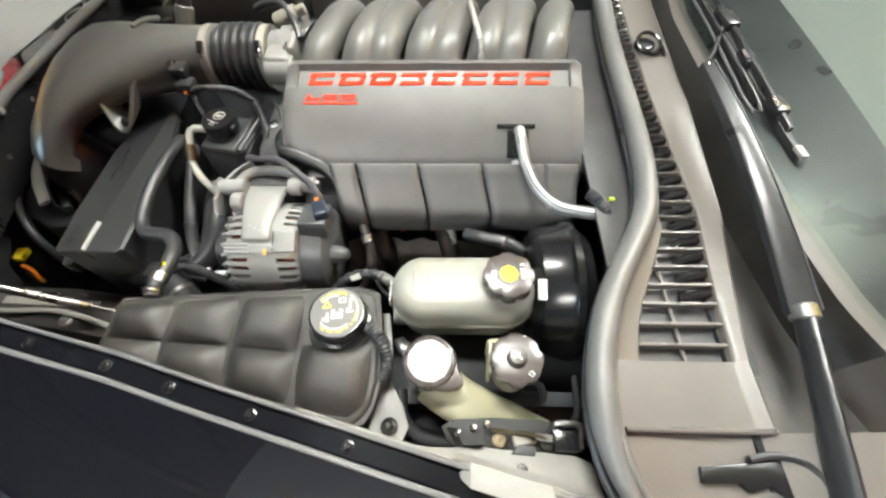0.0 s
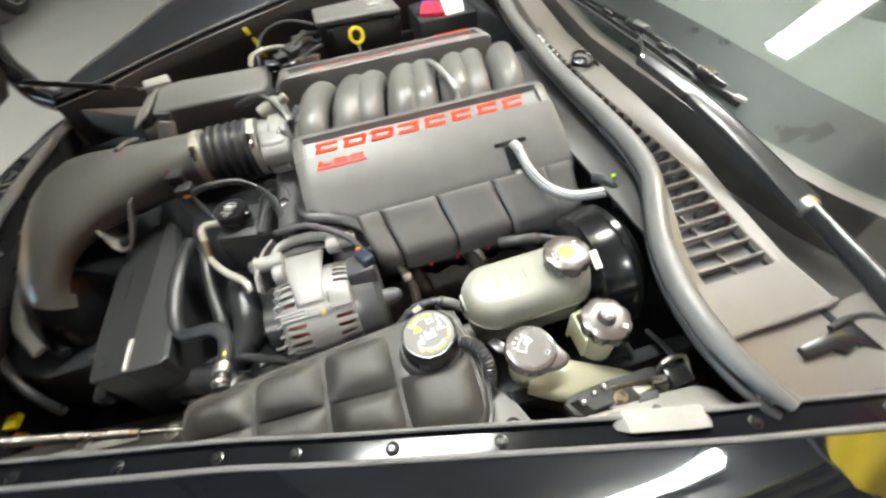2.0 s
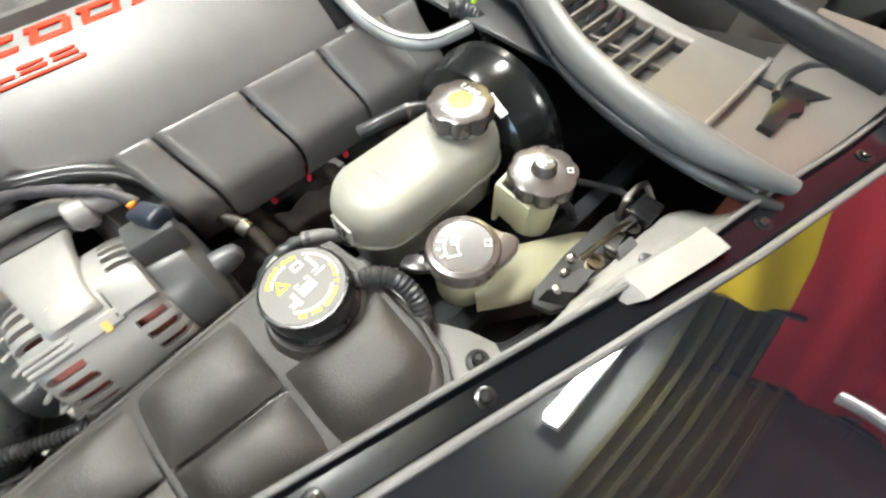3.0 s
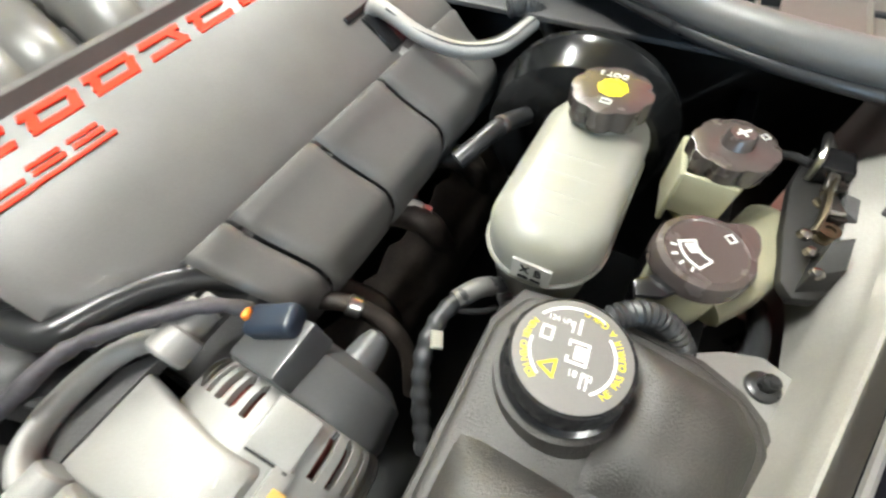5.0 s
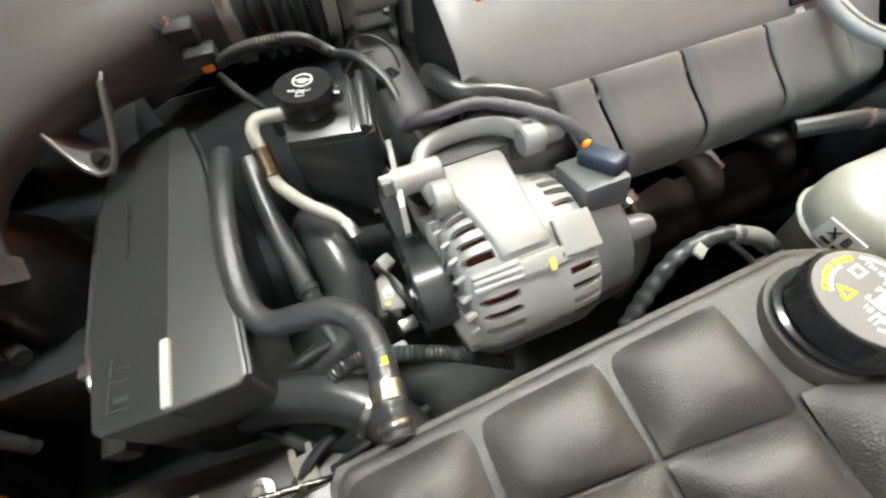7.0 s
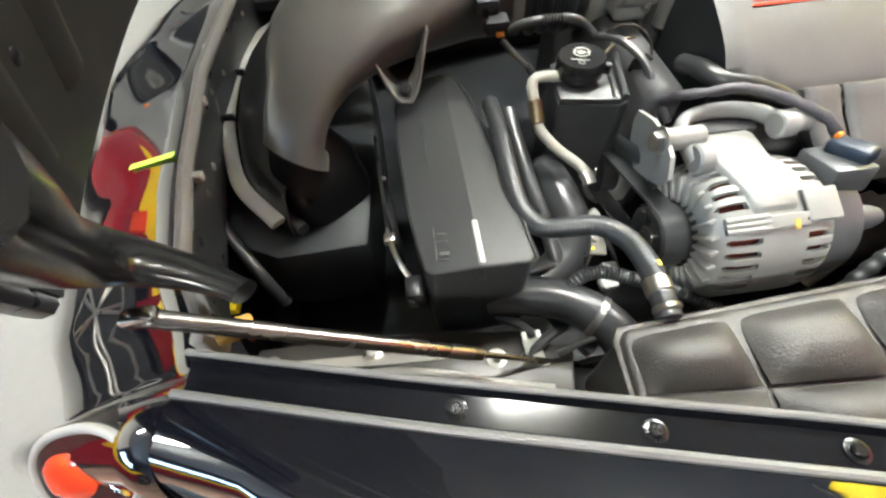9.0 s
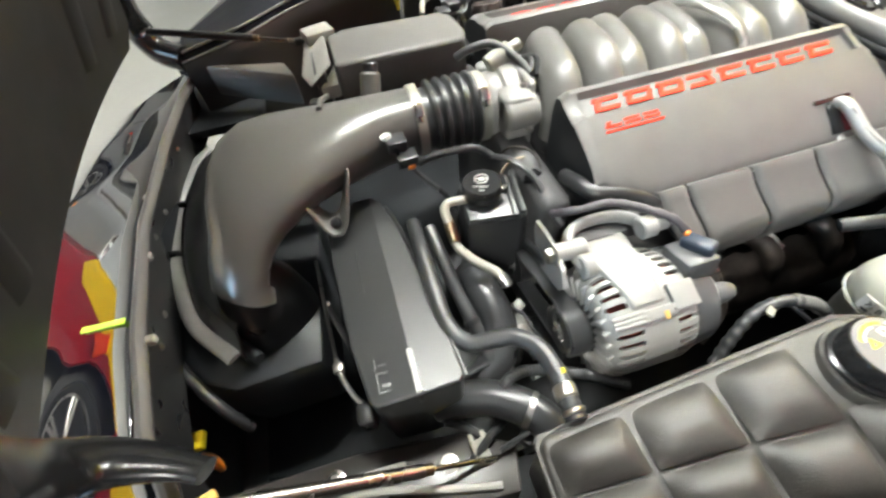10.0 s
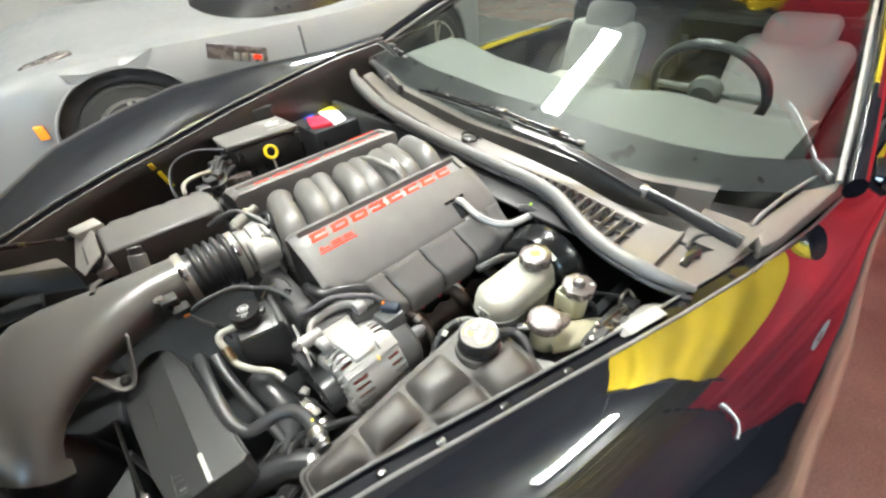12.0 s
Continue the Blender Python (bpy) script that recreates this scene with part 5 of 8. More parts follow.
# ---- things of the near side ----
def ignition_box():
    t = thing("control_box", (-0.56, 0.63, 0.58), "smooth black plastic box with a ridge and raised rib", "control box")
    out = [(-0.614, 0.466), (-0.606, 0.459), (-0.555, 0.455), (-0.506, 0.457), (-0.499, 0.465), (-0.508, 0.60), (-0.522, 0.73), (-0.538, 0.80), (-0.552, 0.818), (-0.575, 0.822), (-0.612, 0.80), (-0.630, 0.765), (-0.634, 0.70), (-0.626, 0.55)]
    ridge = lambda x, y: 0.736 - 0.045 * max(0, y - 0.46) - 0.15 * max(0, -0.556 - x) - 0.10 * max(0, x + 0.553)
    bm = bmesh.new()
    n = len(out)
    tops = [bm.verts.new((x, y, ridge(x, y))) for x, y in out]
    lows = [bm.verts.new((x + (0.004 if x < -0.55 else -0.004), y + (0.006 if y < 0.5 else 0), 0.565)) for x, y in out]
    rid = [bm.verts.new((-0.5545, 0.47 + 0.335 * k / 4, ridge(-0.5545, 0.47 + 0.335 * k / 4) + 0.001)) for k in range(5)]
    for i in range(n):
        bm.faces.new((lows[i], lows[(i + 1) % n], tops[(i + 1) % n], tops[i]))
    bm.faces.new(lows[::-1])
    bm.faces.new((tops[2], tops[3], tops[4], tops[5], tops[6], tops[7], tops[8], rid[4], rid[3], rid[2], rid[1], rid[0]))
    bm.faces.new((tops[8], tops[9], tops[10], tops[11], tops[12], tops[13], tops[0], tops[1], tops[2], rid[0], rid[1], rid[2], rid[3], rid[4]))
    bmesh.ops.recalc_face_normals(bm, faces=bm.faces[:])
    bevel(bm, 0.003, 2, 35)
    part("case", bm, BOX, t, sharp=6)
    # rib coloured pale to hold the reflection along it
    part("rib", rbox((-0.5545, 0.486, 0.737), (0.007, 0.056, 0.006), 0.002), GREYPRINT, t, "raised rib, pale for the reflection on it")
    part("rib_end", rbox((-0.5545, 0.457, 0.722), (0.007, 0.005, 0.024), 0.002), BOX, t)
    m = face_pose((-0.590, 0.486, 0.7310), (0.12, 0.04, 1), (1, 0, 0))
    mark = [bar2d(m, -0.010, -0.014, 0.010, -0.0128, h=0.0003), bar2d(m, -0.010, 0.010, 0.010, 0.0112, h=0.0003), bar2d(m, -0.010, -0.014, -0.0088, 0.011, h=0.0003), bar2d(m, 0.0088, -0.014, 0.010, 0.011, h=0.0003), bar2d(m, -0.005, -0.008, 0.005, -0.003, h=0.0003), bar2d(m, -0.006, 0.020, 0.004, 0.022, h=0.0003), bar2d(m, -0.010, 0.016, -0.0085, 0.030, h=0.0003)]
    part("moulded_mark", join(*mark), BOX, t)
    part("seam", rbox((-0.595, 0.66, 0.7245), (0.0015, 0.08, 0.0012), 0), BLACK, t)
    part("edge_line", sweep([(-0.4975, 0.463, 0.7285), (-0.506, 0.60, 0.724), (-0.519, 0.73, 0.7195), (-0.532, 0.79, 0.7165)], 0.0022, 8), BOX, t)
    part("side_lug", rbox((-0.628, 0.475, 0.67), (0.022, 0.03, 0.03), 0.006), BLACK, t)
    s = thing("bracket_rail", (-0.66, 0.63, 0.6), "narrow steel bracket rail beside the box", "bracket")
    part("bar", sweep([(-0.669, 0.755, 0.664), (-0.663, 0.66, 0.672), (-0.655, 0.56, 0.68)], 0.006, 8, 0.02, flat=0.45), STEEL, s)
    part("foot", join(sweep([(-0.655, 0.56, 0.68), (-0.650, 0.53, 0.682), (-0.640, 0.505, 0.672), (-0.632, 0.495, 0.664)], 0.0035, 8), rbox((-0.653, 0.545, 0.682), (0.014, 0.014, 0.01), 0.002)), STEEL, s)
    part("stem", rod((-0.66, 0.66, 0.45), (-0.66, 0.66, 0.672), 0.006, 10), DARK, s)


ignition_box()


def steering_reservoir():
    t = thing("power_steering_reservoir", (-0.38, 0.70, 0.63), "black power steering reservoir with a printed cap", "fluid reservoir")
    part("tank", prism([(-0.425, 0.664), (-0.35, 0.648), (-0.334, 0.655), (-0.322, 0.725), (-0.33, 0.742), (-0.40, 0.752), (-0.418, 0.742)], 0.61, 0.756, 0.006, 2), BLACK, t)
    part("top_plate", prism([(-0.422, 0.666), (-0.35, 0.651), (-0.336, 0.658), (-0.325, 0.724), (-0.333, 0.739), (-0.40, 0.748), (-0.415, 0.740)], 0.7545, 0.763, 0.002, 2), BOX, t, "grey moulded top")
    part("rear_rib", sweep([(-0.345, 0.652, 0.764), (-0.336, 0.70, 0.766), (-0.328, 0.738, 0.767)], 0.005, 8, 0.02), BOX, t)
    part("rear_rib", sweep([(-0.357, 0.655, 0.763), (-0.347, 0.70, 0.765), (-0.342, 0.742, 0.766)], 0.0025, 8, 0.02), BOX, t)
    part("neck", rod((-0.388, 0.706, 0.755), (-0.388, 0.706, 0.775), 0.023, 28), BLACK, t)
    cap = part("cap", lathe((-0.388, 0.706, 0.768), (0, 0, 1), [(0, 0.0285), (0.002, 0.030), (0.020, 0.030), (0.024, 0.0285), (0.0245, 0.012)], 40), CAPBLACK, t, "round black cap with pale symbols")
    part("cap_tab", rbox((-0.362, 0.693, 0.781), (0.018, 0.012, 0.014), 0.003, 2, (0, 0, -30)), CAPBLACK, cap)
    m = face_pose((-0.388, 0.706, 0.7928), (0, 0, 1), V((0.94, -0.34, 0)))
    mm = m @ Matrix.Translation((-0.001, 0.006, 0))
    sym = [arc_bar(mm, 0.0088, 0.0104, 0, 360, 32), bar2d(mm, -0.009, -0.001, 0.009, 0.001, h=0.0004), bar2d(mm, -0.004, -0.0045, 0.004, 0.003, h=0.0004)]
    for k in range(4):
        sym.append(arc_bar(m @ Matrix.Translation((-0.010 + k * 0.0055, -0.009, 0)), 0.002, 0.003, 180, 360, 6))
    for q in ((-0.004, -0.0195, 0.004, -0.0185), (-0.004, -0.014, 0.004, -0.013), (-0.004, -0.0195, -0.003, -0.013), (0.003, -0.0195, 0.004, -0.013)):
        sym.append(bar2d(m, *q, h=0.0004))
    part("symbol", join(*sym), GREYPRINT, cap, "pale printed symbols")
    p = thing("steering_pipe", (-0.43, 0.66, 0.65), "bent pale steel pipe on the steering reservoir", "pipe")
    part("pipe", sweep([(-0.408, 0.703, 0.768), (-0.425, 0.703, 0.770), (-0.443, 0.704, 0.770), (-0.451, 0.694, 0.765), (-0.449, 0.678, 0.752), (-0.448, 0.662, 0.738), (-0.446, 0.650, 0.730), (-0.428, 0.628, 0.716), (-0.402, 0.609, 0.701), (-0.393, 0.595, 0.692)], 0.0068, 12), PIPE, p)
    part("sleeve", rod((-0.4495, 0.680, 0.7545), (-0.4475, 0.657, 0.735), 0.0088, 14), BRASS, p)
    part("end_clip", sweep([(-0.397, 0.602, 0.696), (-0.393, 0.595, 0.692), (-0.391, 0.588, 0.687)], 0.0085, 12), STEEL, p)


steering_reservoir()


def hoses():
    h = thing("coolant_hose", (-0.45, 0.5, 0.7), "black rubber coolant hose with steel end clip", "hose", "coolant hoses")
    part("hose", sweep([(-0.497, 0.725, 0.725), (-0.499, 0.66, 0.735), (-0.501, 0.59, 0.732), (-0.498, 0.535, 0.724), (-0.482, 0.505, 0.722), (-0.455, 0.496, 0.728), (-0.428, 0.488, 0.735), (-0.408, 0.468, 0.738), (-0.401, 0.435, 0.742), (-0.403, 0.400, 0.745), (-0.404, 0.375, 0.742)], ribbed(0.0112, 0.0045, 0.018), 14, 0.0013), RUBBER, h)
    part("end_clamp", join(rod((-0.402, 0.412, 0.7445), (-0.4035, 0.396, 0.7455), 0.0128, 18), rod((-0.404, 0.386, 0.7455), (-0.404, 0.380, 0.745), 0.0128, 18)), STEEL, h, "steel spring clamp")
    part("paint_dot", rbox((-0.397, 0.424, 0.7552), (0.004, 0.006, 0.001), 0.0005), YELLOW, h)
    h = thing("coolant_hose", (-0.47, 0.6, 0.68), "straight thin black hose beside the control box", "hose", "coolant hoses")
    part("hose", sweep([(-0.474, 0.715, 0.715), (-0.470, 0.66, 0.70), (-0.463, 0.60, 0.678), (-0.453, 0.545, 0.655), (-0.445, 0.51, 0.63)], 0.0105, 14), RUBBER, h)
    part("clip", rod((-0.4575, 0.566, 0.664), (-0.4555, 0.557, 0.660), 0.0125, 16), BLACK, h)
    h = thing("radiator_hose", (-0.43, 0.56, 0.6), "thick curved black radiator hose", "hose", "radiator hoses")
    part("hose", sweep([(-0.428, 0.655, 0.645), (-0.426, 0.632, 0.652), (-0.420, 0.600, 0.650), (-0.416, 0.565, 0.640), (-0.424, 0.53, 0.622), (-0.45, 0.505, 0.61), (-0.49, 0.49, 0.60), (-0.54, 0.48, 0.59)], 0.0275, 18, 0.012), RUBBER, h)
    part("collar", rod((-0.4285, 0.656, 0.6445), (-0.4265, 0.640, 0.651), 0.031, 22), BLACK, h)
    part("paint_dot", rbox((-0.425, 0.545, 0.6565), (0.006, 0.006, 0.001), 0.0005), YELLOW, h)
    h = thing("radiator_hose", (-0.45, 0.41, 0.6), "thick lower black radiator hose into the tank", "hose", "radiator hoses")
    part("hose", sweep([(-0.54, 0.475, 0.630), (-0.50, 0.466, 0.640), (-0.46, 0.450, 0.648), (-0.425, 0.422, 0.648), (-0.405, 0.392, 0.64), (-0.398, 0.37, 0.62)], 0.024, 18, 0.012), RUBBER, h)
    part("clamp", rod((-0.432, 0.428, 0.6485), (-0.422, 0.419, 0.6475), 0.0252, 22), STEEL, h, "worm-drive hose clamp")
    h = thing("wiring_sleeve", (-0.40, 0.46, 0.62), "black corrugated wiring sleeve", "wiring", "wiring sleeves")
    part("sleeve", sweep([(-0.455, 0.455, 0.66), (-0.44, 0.462, 0.675), (-0.415, 0.463, 0.678), (-0.38, 0.452, 0.672), (-0.34, 0.438, 0.662), (-0.29, 0.415, 0.645)], ribbed(0.0075, 0.0042, 0.1), 10, 0.0014), RUBBER, h)
    b = thing("clip_bracket", (-0.507, 0.41, 0.55), "pale zinc clip bracket near the tank", "bracket")
    part("plate", join(rbox((-0.502, 0.404, 0.624), (0.020, 0.026, 0.003), 0.001, 1, (18, 0, 8)), rbox((-0.510, 0.419, 0.629), (0.006, 0.012, 0.003), 0.001, 1), rbox((-0.494, 0.419, 0.629), (0.006, 0.012, 0.003), 0.001, 1), rbox((-0.502, 0.389, 0.620), (0.030, 0.007, 0.003), 0.001, 1), rod((-0.502, 0.400, 0.60), (-0.502, 0.402, 0.624), 0.005, 8)), MILK, b)
    r = thing("radiator_support", (-0.64, 0.40, 0.5), "dark radiator support shelf with bolts and raised rim", "body panel")
    shelf = [(-0.83, 0.455), (-0.84, 0.40), (-0.70, 0.375), (-0.55, 0.352), (-0.47, 0.345), (-0.455, 0.40), (-0.52, 0.435), (-0.66, 0.452)]
    part("shelf", prism(shelf, 0.50, lambda x, y: 0.612 + 0.10 * (0.45 - y), 0.004), INNER, r)
    part("rim", sweep([(-0.815, 0.405, 0.622), (-0.74, 0.398, 0.628), (-0.68, 0.402, 0.624), (-0.62, 0.392, 0.628), (-0.55, 0.372, 0.626), (-0.49, 0.358, 0.624)], 0.005, 8, 0.02), BARE, r, "pale worn rim")
    part("strip", sheet([[(x, 0.418 - 0.05 * (x + 0.78), 0.6175), (x, 0.432 - 0.05 * (x + 0.78), 0.616)] for x in (-0.78, -0.72, -0.66, -0.60)], 0.002), BARE, r, "pale folded strip")
    for x, y in ((-0.545, 0.402), (-0.81, 0.43), (-0.69, 0.428), (-0.64, 0.385)):
        z = 0.612 + 0.10 * (0.45 - y)
        part("bolt", join(lathe((x, y, z), (0, 0, 1), [(0, 0.012), (0.002, 0.012), (0.003, 0.008)], 18), lathe((x, y, z + 0.002), (0, 0, 1), [(0, 0.0065), (0.006, 0.0065), (0.008, 0.005)], 6)), STEEL, r, "bright flanged bolt")
    s = thing("connector_plug", (-0.925, 0.57, 0.45), "yellow and orange connector plug in front bay", "plug")
    part("yellow_body", rbox((-0.928, 0.578, 0.520), (0.022, 0.03, 0.016), 0.003), YELLOW, s)
    part("orange_loop", sweep([(-0.930, 0.560, 0.505), (-0.915, 0.555, 0.495), (-0.912, 0.545, 0.47), (-0.922, 0.548, 0.45), (-0.932, 0.556, 0.455)], 0.005, 8), ORANGE, s)
    part("lead", sweep([(-0.93, 0.58, 0.52), (-0.96, 0.62, 0.49), (-0.97, 0.66, 0.43)], 0.006, 8), RUBBER, s)


hoses()


def alternator():
    ax = V((0, 0.497, 0.687))
    t = thing("alternator", (-0.25, 0.497, 0.61), "cast aluminium alternator with slotted casing and pulley", "alternator")
    P = lambda x, ang, r: (x, ax.y + r * math.sin(radians(ang)), ax.z + r * math.cos(radians(ang)))
    part("winding", lathe((-0.314, ax.y, ax.z), (1, 0, 0), [(0, 0.05), (0.003, 0.0665), (0.107, 0.0665), (0.11, 0.05)], 40), COPPER, t, "dark red copper winding")
    # slotted casing: rounded slots left open between the ribs of a turned shell
    prof = smooth_path([(-0.3225, 0.044, 0), (-0.3222, 0.054, 0), (-0.320, 0.064, 0), (-0.314, 0.0725, 0), (-0.304, 0.0772, 0), (-0.285, 0.078, 0), (-0.225, 0.078, 0), (-0.212, 0.0765, 0), (-0.2045, 0.073, 0), (-0.2025, 0.066, 0)], 0.003)
    angs = [-152 + 1.1 * i for i in range(194)] + [68 + 7 * i for i in range(20)]
    slots = [(a, -0.3175, -0.2885) for a in (43, 32.5, 22, 11.5, 1, -9, -19.5)] + [(a, -0.3135, -0.2795) for a in (-46.5, -57, -67.5, -78, -88.5, -99)] + [(a, -0.2280, -0.2035) for a in (33, 24, 15, 6, -3.5)] + [(a, -0.2360, -0.2035) for a in (-47, -57.5, -68.5, -79.5, -90.5)]

    def cut(x, a):
        for c, x0, x1 in slots:
            d = abs(a - c)
            if d < 4.0 and x0 < x < x1:
                e = max(0.0, 0.0045 - min(x - x0, x1 - x)) / 0.0045
                if d < 2.7 * math.sqrt(max(0.0, 1 - e * e)):
                    return True
        return False

    bm = bmesh.new()
    rows = [[bm.verts.new(P(p.x, a, p.y)) for a in angs] for p in prof]
    for i, (p, q) in enumerate(zip(rows, rows[1:])):
        for j in range(len(angs)):
            k = (j + 1) % len(angs)
            if not (k and cut((prof[i].x + prof[i + 1].x) / 2, (angs[j] + angs[k]) / 2)):
                bm.faces.new((p[j], p[k], q[k], q[j]))
    bmesh.ops.delete(bm, geom=[v for v in bm.verts if not v.link_faces], context="VERTS")
    bmesh.ops.recalc_face_normals(bm, faces=bm.faces[:])
    bmesh.ops.solidify(bm, geom=bm.faces[:], thickness=0.0055)
    part("casing", bm, ALU, t, "slotted cast aluminium casing", sharp=50)
    # broad raised saddle from the yoke over the top and down the front
    path = [(0.576, 0.7680, -0.304, -0.236), (0.56, 0.7690, -0.304, -0.238), (0.54, 0.7700, -0.302, -0.240), (0.518, 0.7705, -0.298, -0.242)]
    for a, x0, x1 in ((0, -0.2935, -0.2437), (-6, -0.2920, -0.2437), (-12, -0.2905, -0.2435), (-18, -0.2895, -0.2430), (-23, -0.2890, -0.2425), (-27, -0.2888, -0.2420)):
        q = P(0, a, 0.0832)
        path.append((q[1], q[2], x0, x1))
    rows = []
    for i, (y, z, x0, x1) in enumerate(path):
        o = V((0, y - ax.y, z - ax.z)).normalized() if y < ax.y else V((0, 0, 1))
        low = 0.006 if i in (0, len(path) - 1) else 0.0
        rows.append([(x, y - o.y * (d + low), z - o.z * (d + low)) for x, d in ((x0, 0.008), (x0 + 0.001, 0.002), (x0 + 0.004, 0.0), ((x0 * 2 + x1) / 3, 0.0), ((x0 + x1 * 2) / 3, 0.0), (x1 - 0.004, 0.0), (x1 - 0.001, 0.002), (x1, 0.008))])
    part("saddle", sheet(rows, 0.004), ALU, t, "smooth cast saddle", sharp=50)
    part("rear_plate", rbox(P(-0.2205, -25, 0.0785), (0.034, 0.033, 0.008), 0.002, 2, (25, 0, 0)), ALU, t)
    part("seam", rbox(P(-0.2385, -25, 0.0812), (0.0014, 0.030, 0.0010), 0.0002, 1, (25, 0, 0)), BLACK, t, "dark casting seam")
    part("bolt_band", rbox(P(-0.258, -34, 0.0795), (0.046, 0.014, 0.006), 0.002, 2, (34, 0, 0)), ALU, t)
    part("yellow_mark", rbox(P(-0.250, -37, 0.0832), (0.006, 0.010, 0.001), 0.0004, 1, (37, 0, 0)), OCHRE, t, "small ochre paint mark")
    for a in (-29.5, -33.5, -37.5):
        part("through_bolt", rod(P(-0.316, a, 0.0765), P(-0.275, a, 0.0805), 0.0030, 10), ALU, t)
    part("print_block", join(*[rbox(P(-0.276 + 0.008 * k, -8 - 3 * k, 0.0835), (0.005, 0.0010, 0.0005), 0.0002, 1, (10, 0, 20)) for k in range(3)]), LABELPALE, t, "faint cast marks")
    # U-shaped mounting yoke round a dark slot
    yoke = part("yoke", join(sweep([(-0.313, 0.535, 0.762), (-0.316, 0.556, 0.768), (-0.315, 0.575, 0.771), (-0.303, 0.590, 0.773), (-0.280, 0.596, 0.774), (-0.250, 0.593, 0.776), (-0.228, 0.583, 0.777), (-0.216, 0.568, 0.776), (-0.214, 0.550, 0.772)], 0.0100, 16, 0.006, flat=0.75), rod((-0.318, 0.535, 0.766), (-0.300, 0.535, 0.766), 0.016, 18), rod((-0.226, 0.556, 0.780), (-0.205, 0.556, 0.780), 0.014, 18)), ALU, t, "cast mounting yoke")
    # gap inside the yoke, its shade put in as a dark filler
    part("slot", prism([(-0.303, 0.570), (-0.302, 0.586), (-0.285, 0.590), (-0.245, 0.588), (-0.230, 0.578), (-0.228, 0.570)], 0.755, 0.7665, 0.0005, 1), DARK, yoke, "dark filler standing for the shade in the slot")
    part("boss", rod((-0.345, 0.560, 0.774), (-0.300, 0.560, 0.774), 0.0125, 20), ALU, t)
    part("bolt", hex_bolt((-0.343, 0.560, 0.774), (-1, 0, 0), 0.0105, 0.012), STEEL, t)
    part("boss", rod((-0.225, 0.560, 0.780), (-0.185, 0.560, 0.780), 0.0125, 20), ALU, t)
    part("bolt", hex_bolt((-0.187, 0.560, 0.779), (1, 0, 0), 0.008, 0.01), STEEL, t)
    # rear cover, terminal and plug
    part("rear_cover", lathe((-0.203, ax.y, ax.z), (1, 0, 0), [(0, 0.070), (0.006, 0.0715), (0.035, 0.068), (0.046, 0.055), (0.048, 0.02)], 36), GREYBOOT, t, "grey plastic rear cover")
    part("plug_seat", rbox((-0.180, 0.505, 0.757), (0.045, 0.05, 0.03), 0.004, 2, (-14, 0, 0)), GREYBOOT, t)
    plug = part("plug", rbox((-0.170, 0.511, 0.776), (0.022, 0.040, 0.018), 0.005, 3, (-14, 0, 24)), PLUGBLUE, t, "slate blue connector plug")
    part("plug_clip", rbox((-0.176, 0.528, 0.782), (0.008, 0.005, 0.007), 0.001, 1, (0, 0, 24)), ORANGE, plug)
    part("nub", lathe((-0.16, 0.468, 0.716), (0.98, -0.1, 0.12), [(0, 0.014), (0.008, 0.0145), (0.022, 0.0125), (0.030, 0.009), (0.033, 0.003)], 20), GREYBOOT, t, "grey terminal boot")
    part("cable", sweep([(-0.172, 0.530, 0.779), (-0.185, 0.548, 0.792), (-0.215, 0.572, 0.80), (-0.25, 0.595, 0.802), (-0.285, 0.60, 0.798), (-0.305, 0.61, 0.79), (-0.31, 0.63, 0.77)], lambda s, L: 0.0055 + 0.0009 * math.sin(s * 300), 10), TAPE, t, "taped wiring cable")
    # pulley
    part("pulley", lathe((-0.356, ax.y, ax.z), (1, 0, 0), [(0, 0.012), (0.004, 0.013), (0.005, 0.026), (0.001, 0.030), (0.0, 0.034), (0.002, 0.036), (0.032, 0.036), (0.034, 0.030), (0.042, 0.02)], 40), BLACK, t, "smooth black pulley")
    part("pulley_nut", join(hex_bolt((-0.352, ax.y, ax.z), (-1, 0, 0), 0.009, 0.008), lathe((-0.353, ax.y, ax.z), (-1, 0, 0), [(0, 0.014), (0.002, 0.014)], 24)), CHROME, t)
    for k in range(26):
        bm = rbox((-0.322, ax.y, ax.z + 0.054), (0.010, 0.0042, 0.030), 0.001, 1, (0, 0, 18))
        bmesh.ops.transform(bm, matrix=Matrix.Translation(ax) @ Matrix.Rotation(radians(k * 360 / 26), 4, "X") @ Matrix.Translation(-ax), verts=bm.verts[:])
        part("fan_blade", bm, ALU, t)
    part("fan_hub", lathe((-0.320, ax.y, ax.z), (1, 0, 0), [(0, 0.03), (0.001, 0.040), (0.006, 0.040), (0.008, 0.03)], 30), DARK, t)
    b = thing("serpentine_belt", (-0.34, 0.58, 0.66), "black ribbed drive belt running up from the pulley", "belt")
    loop = []
    cs = ((ax.y, ax.z, 0.0372), (0.655, 0.640, 0.036))
    ang = math.atan2(cs[1][1] - cs[0][1], cs[1][0] - cs[0][0])
    for (cy, cz, r), a0 in ((cs[0], ang + math.pi / 2), (cs[1], ang - math.pi / 2)):
        for k in range(13):
            a = a0 + math.pi * k / 12
            loop.append((cy + r * math.cos(a), cz + r * math.sin(a)))
    bm = bmesh.new()
    rows = [[bm.verts.new((x, p[0] + d * (p[0] - ax.y) * 0, p[1])) for x, d in ((-0.353, 0), (-0.329, 0))] for p in loop]
    for p, q in zip(rows, rows[1:] + rows[:1]):
        bm.faces.new((p[0], p[1], q[1], q[0]))
    bmesh.ops.recalc_face_normals(bm, faces=bm.faces[:])
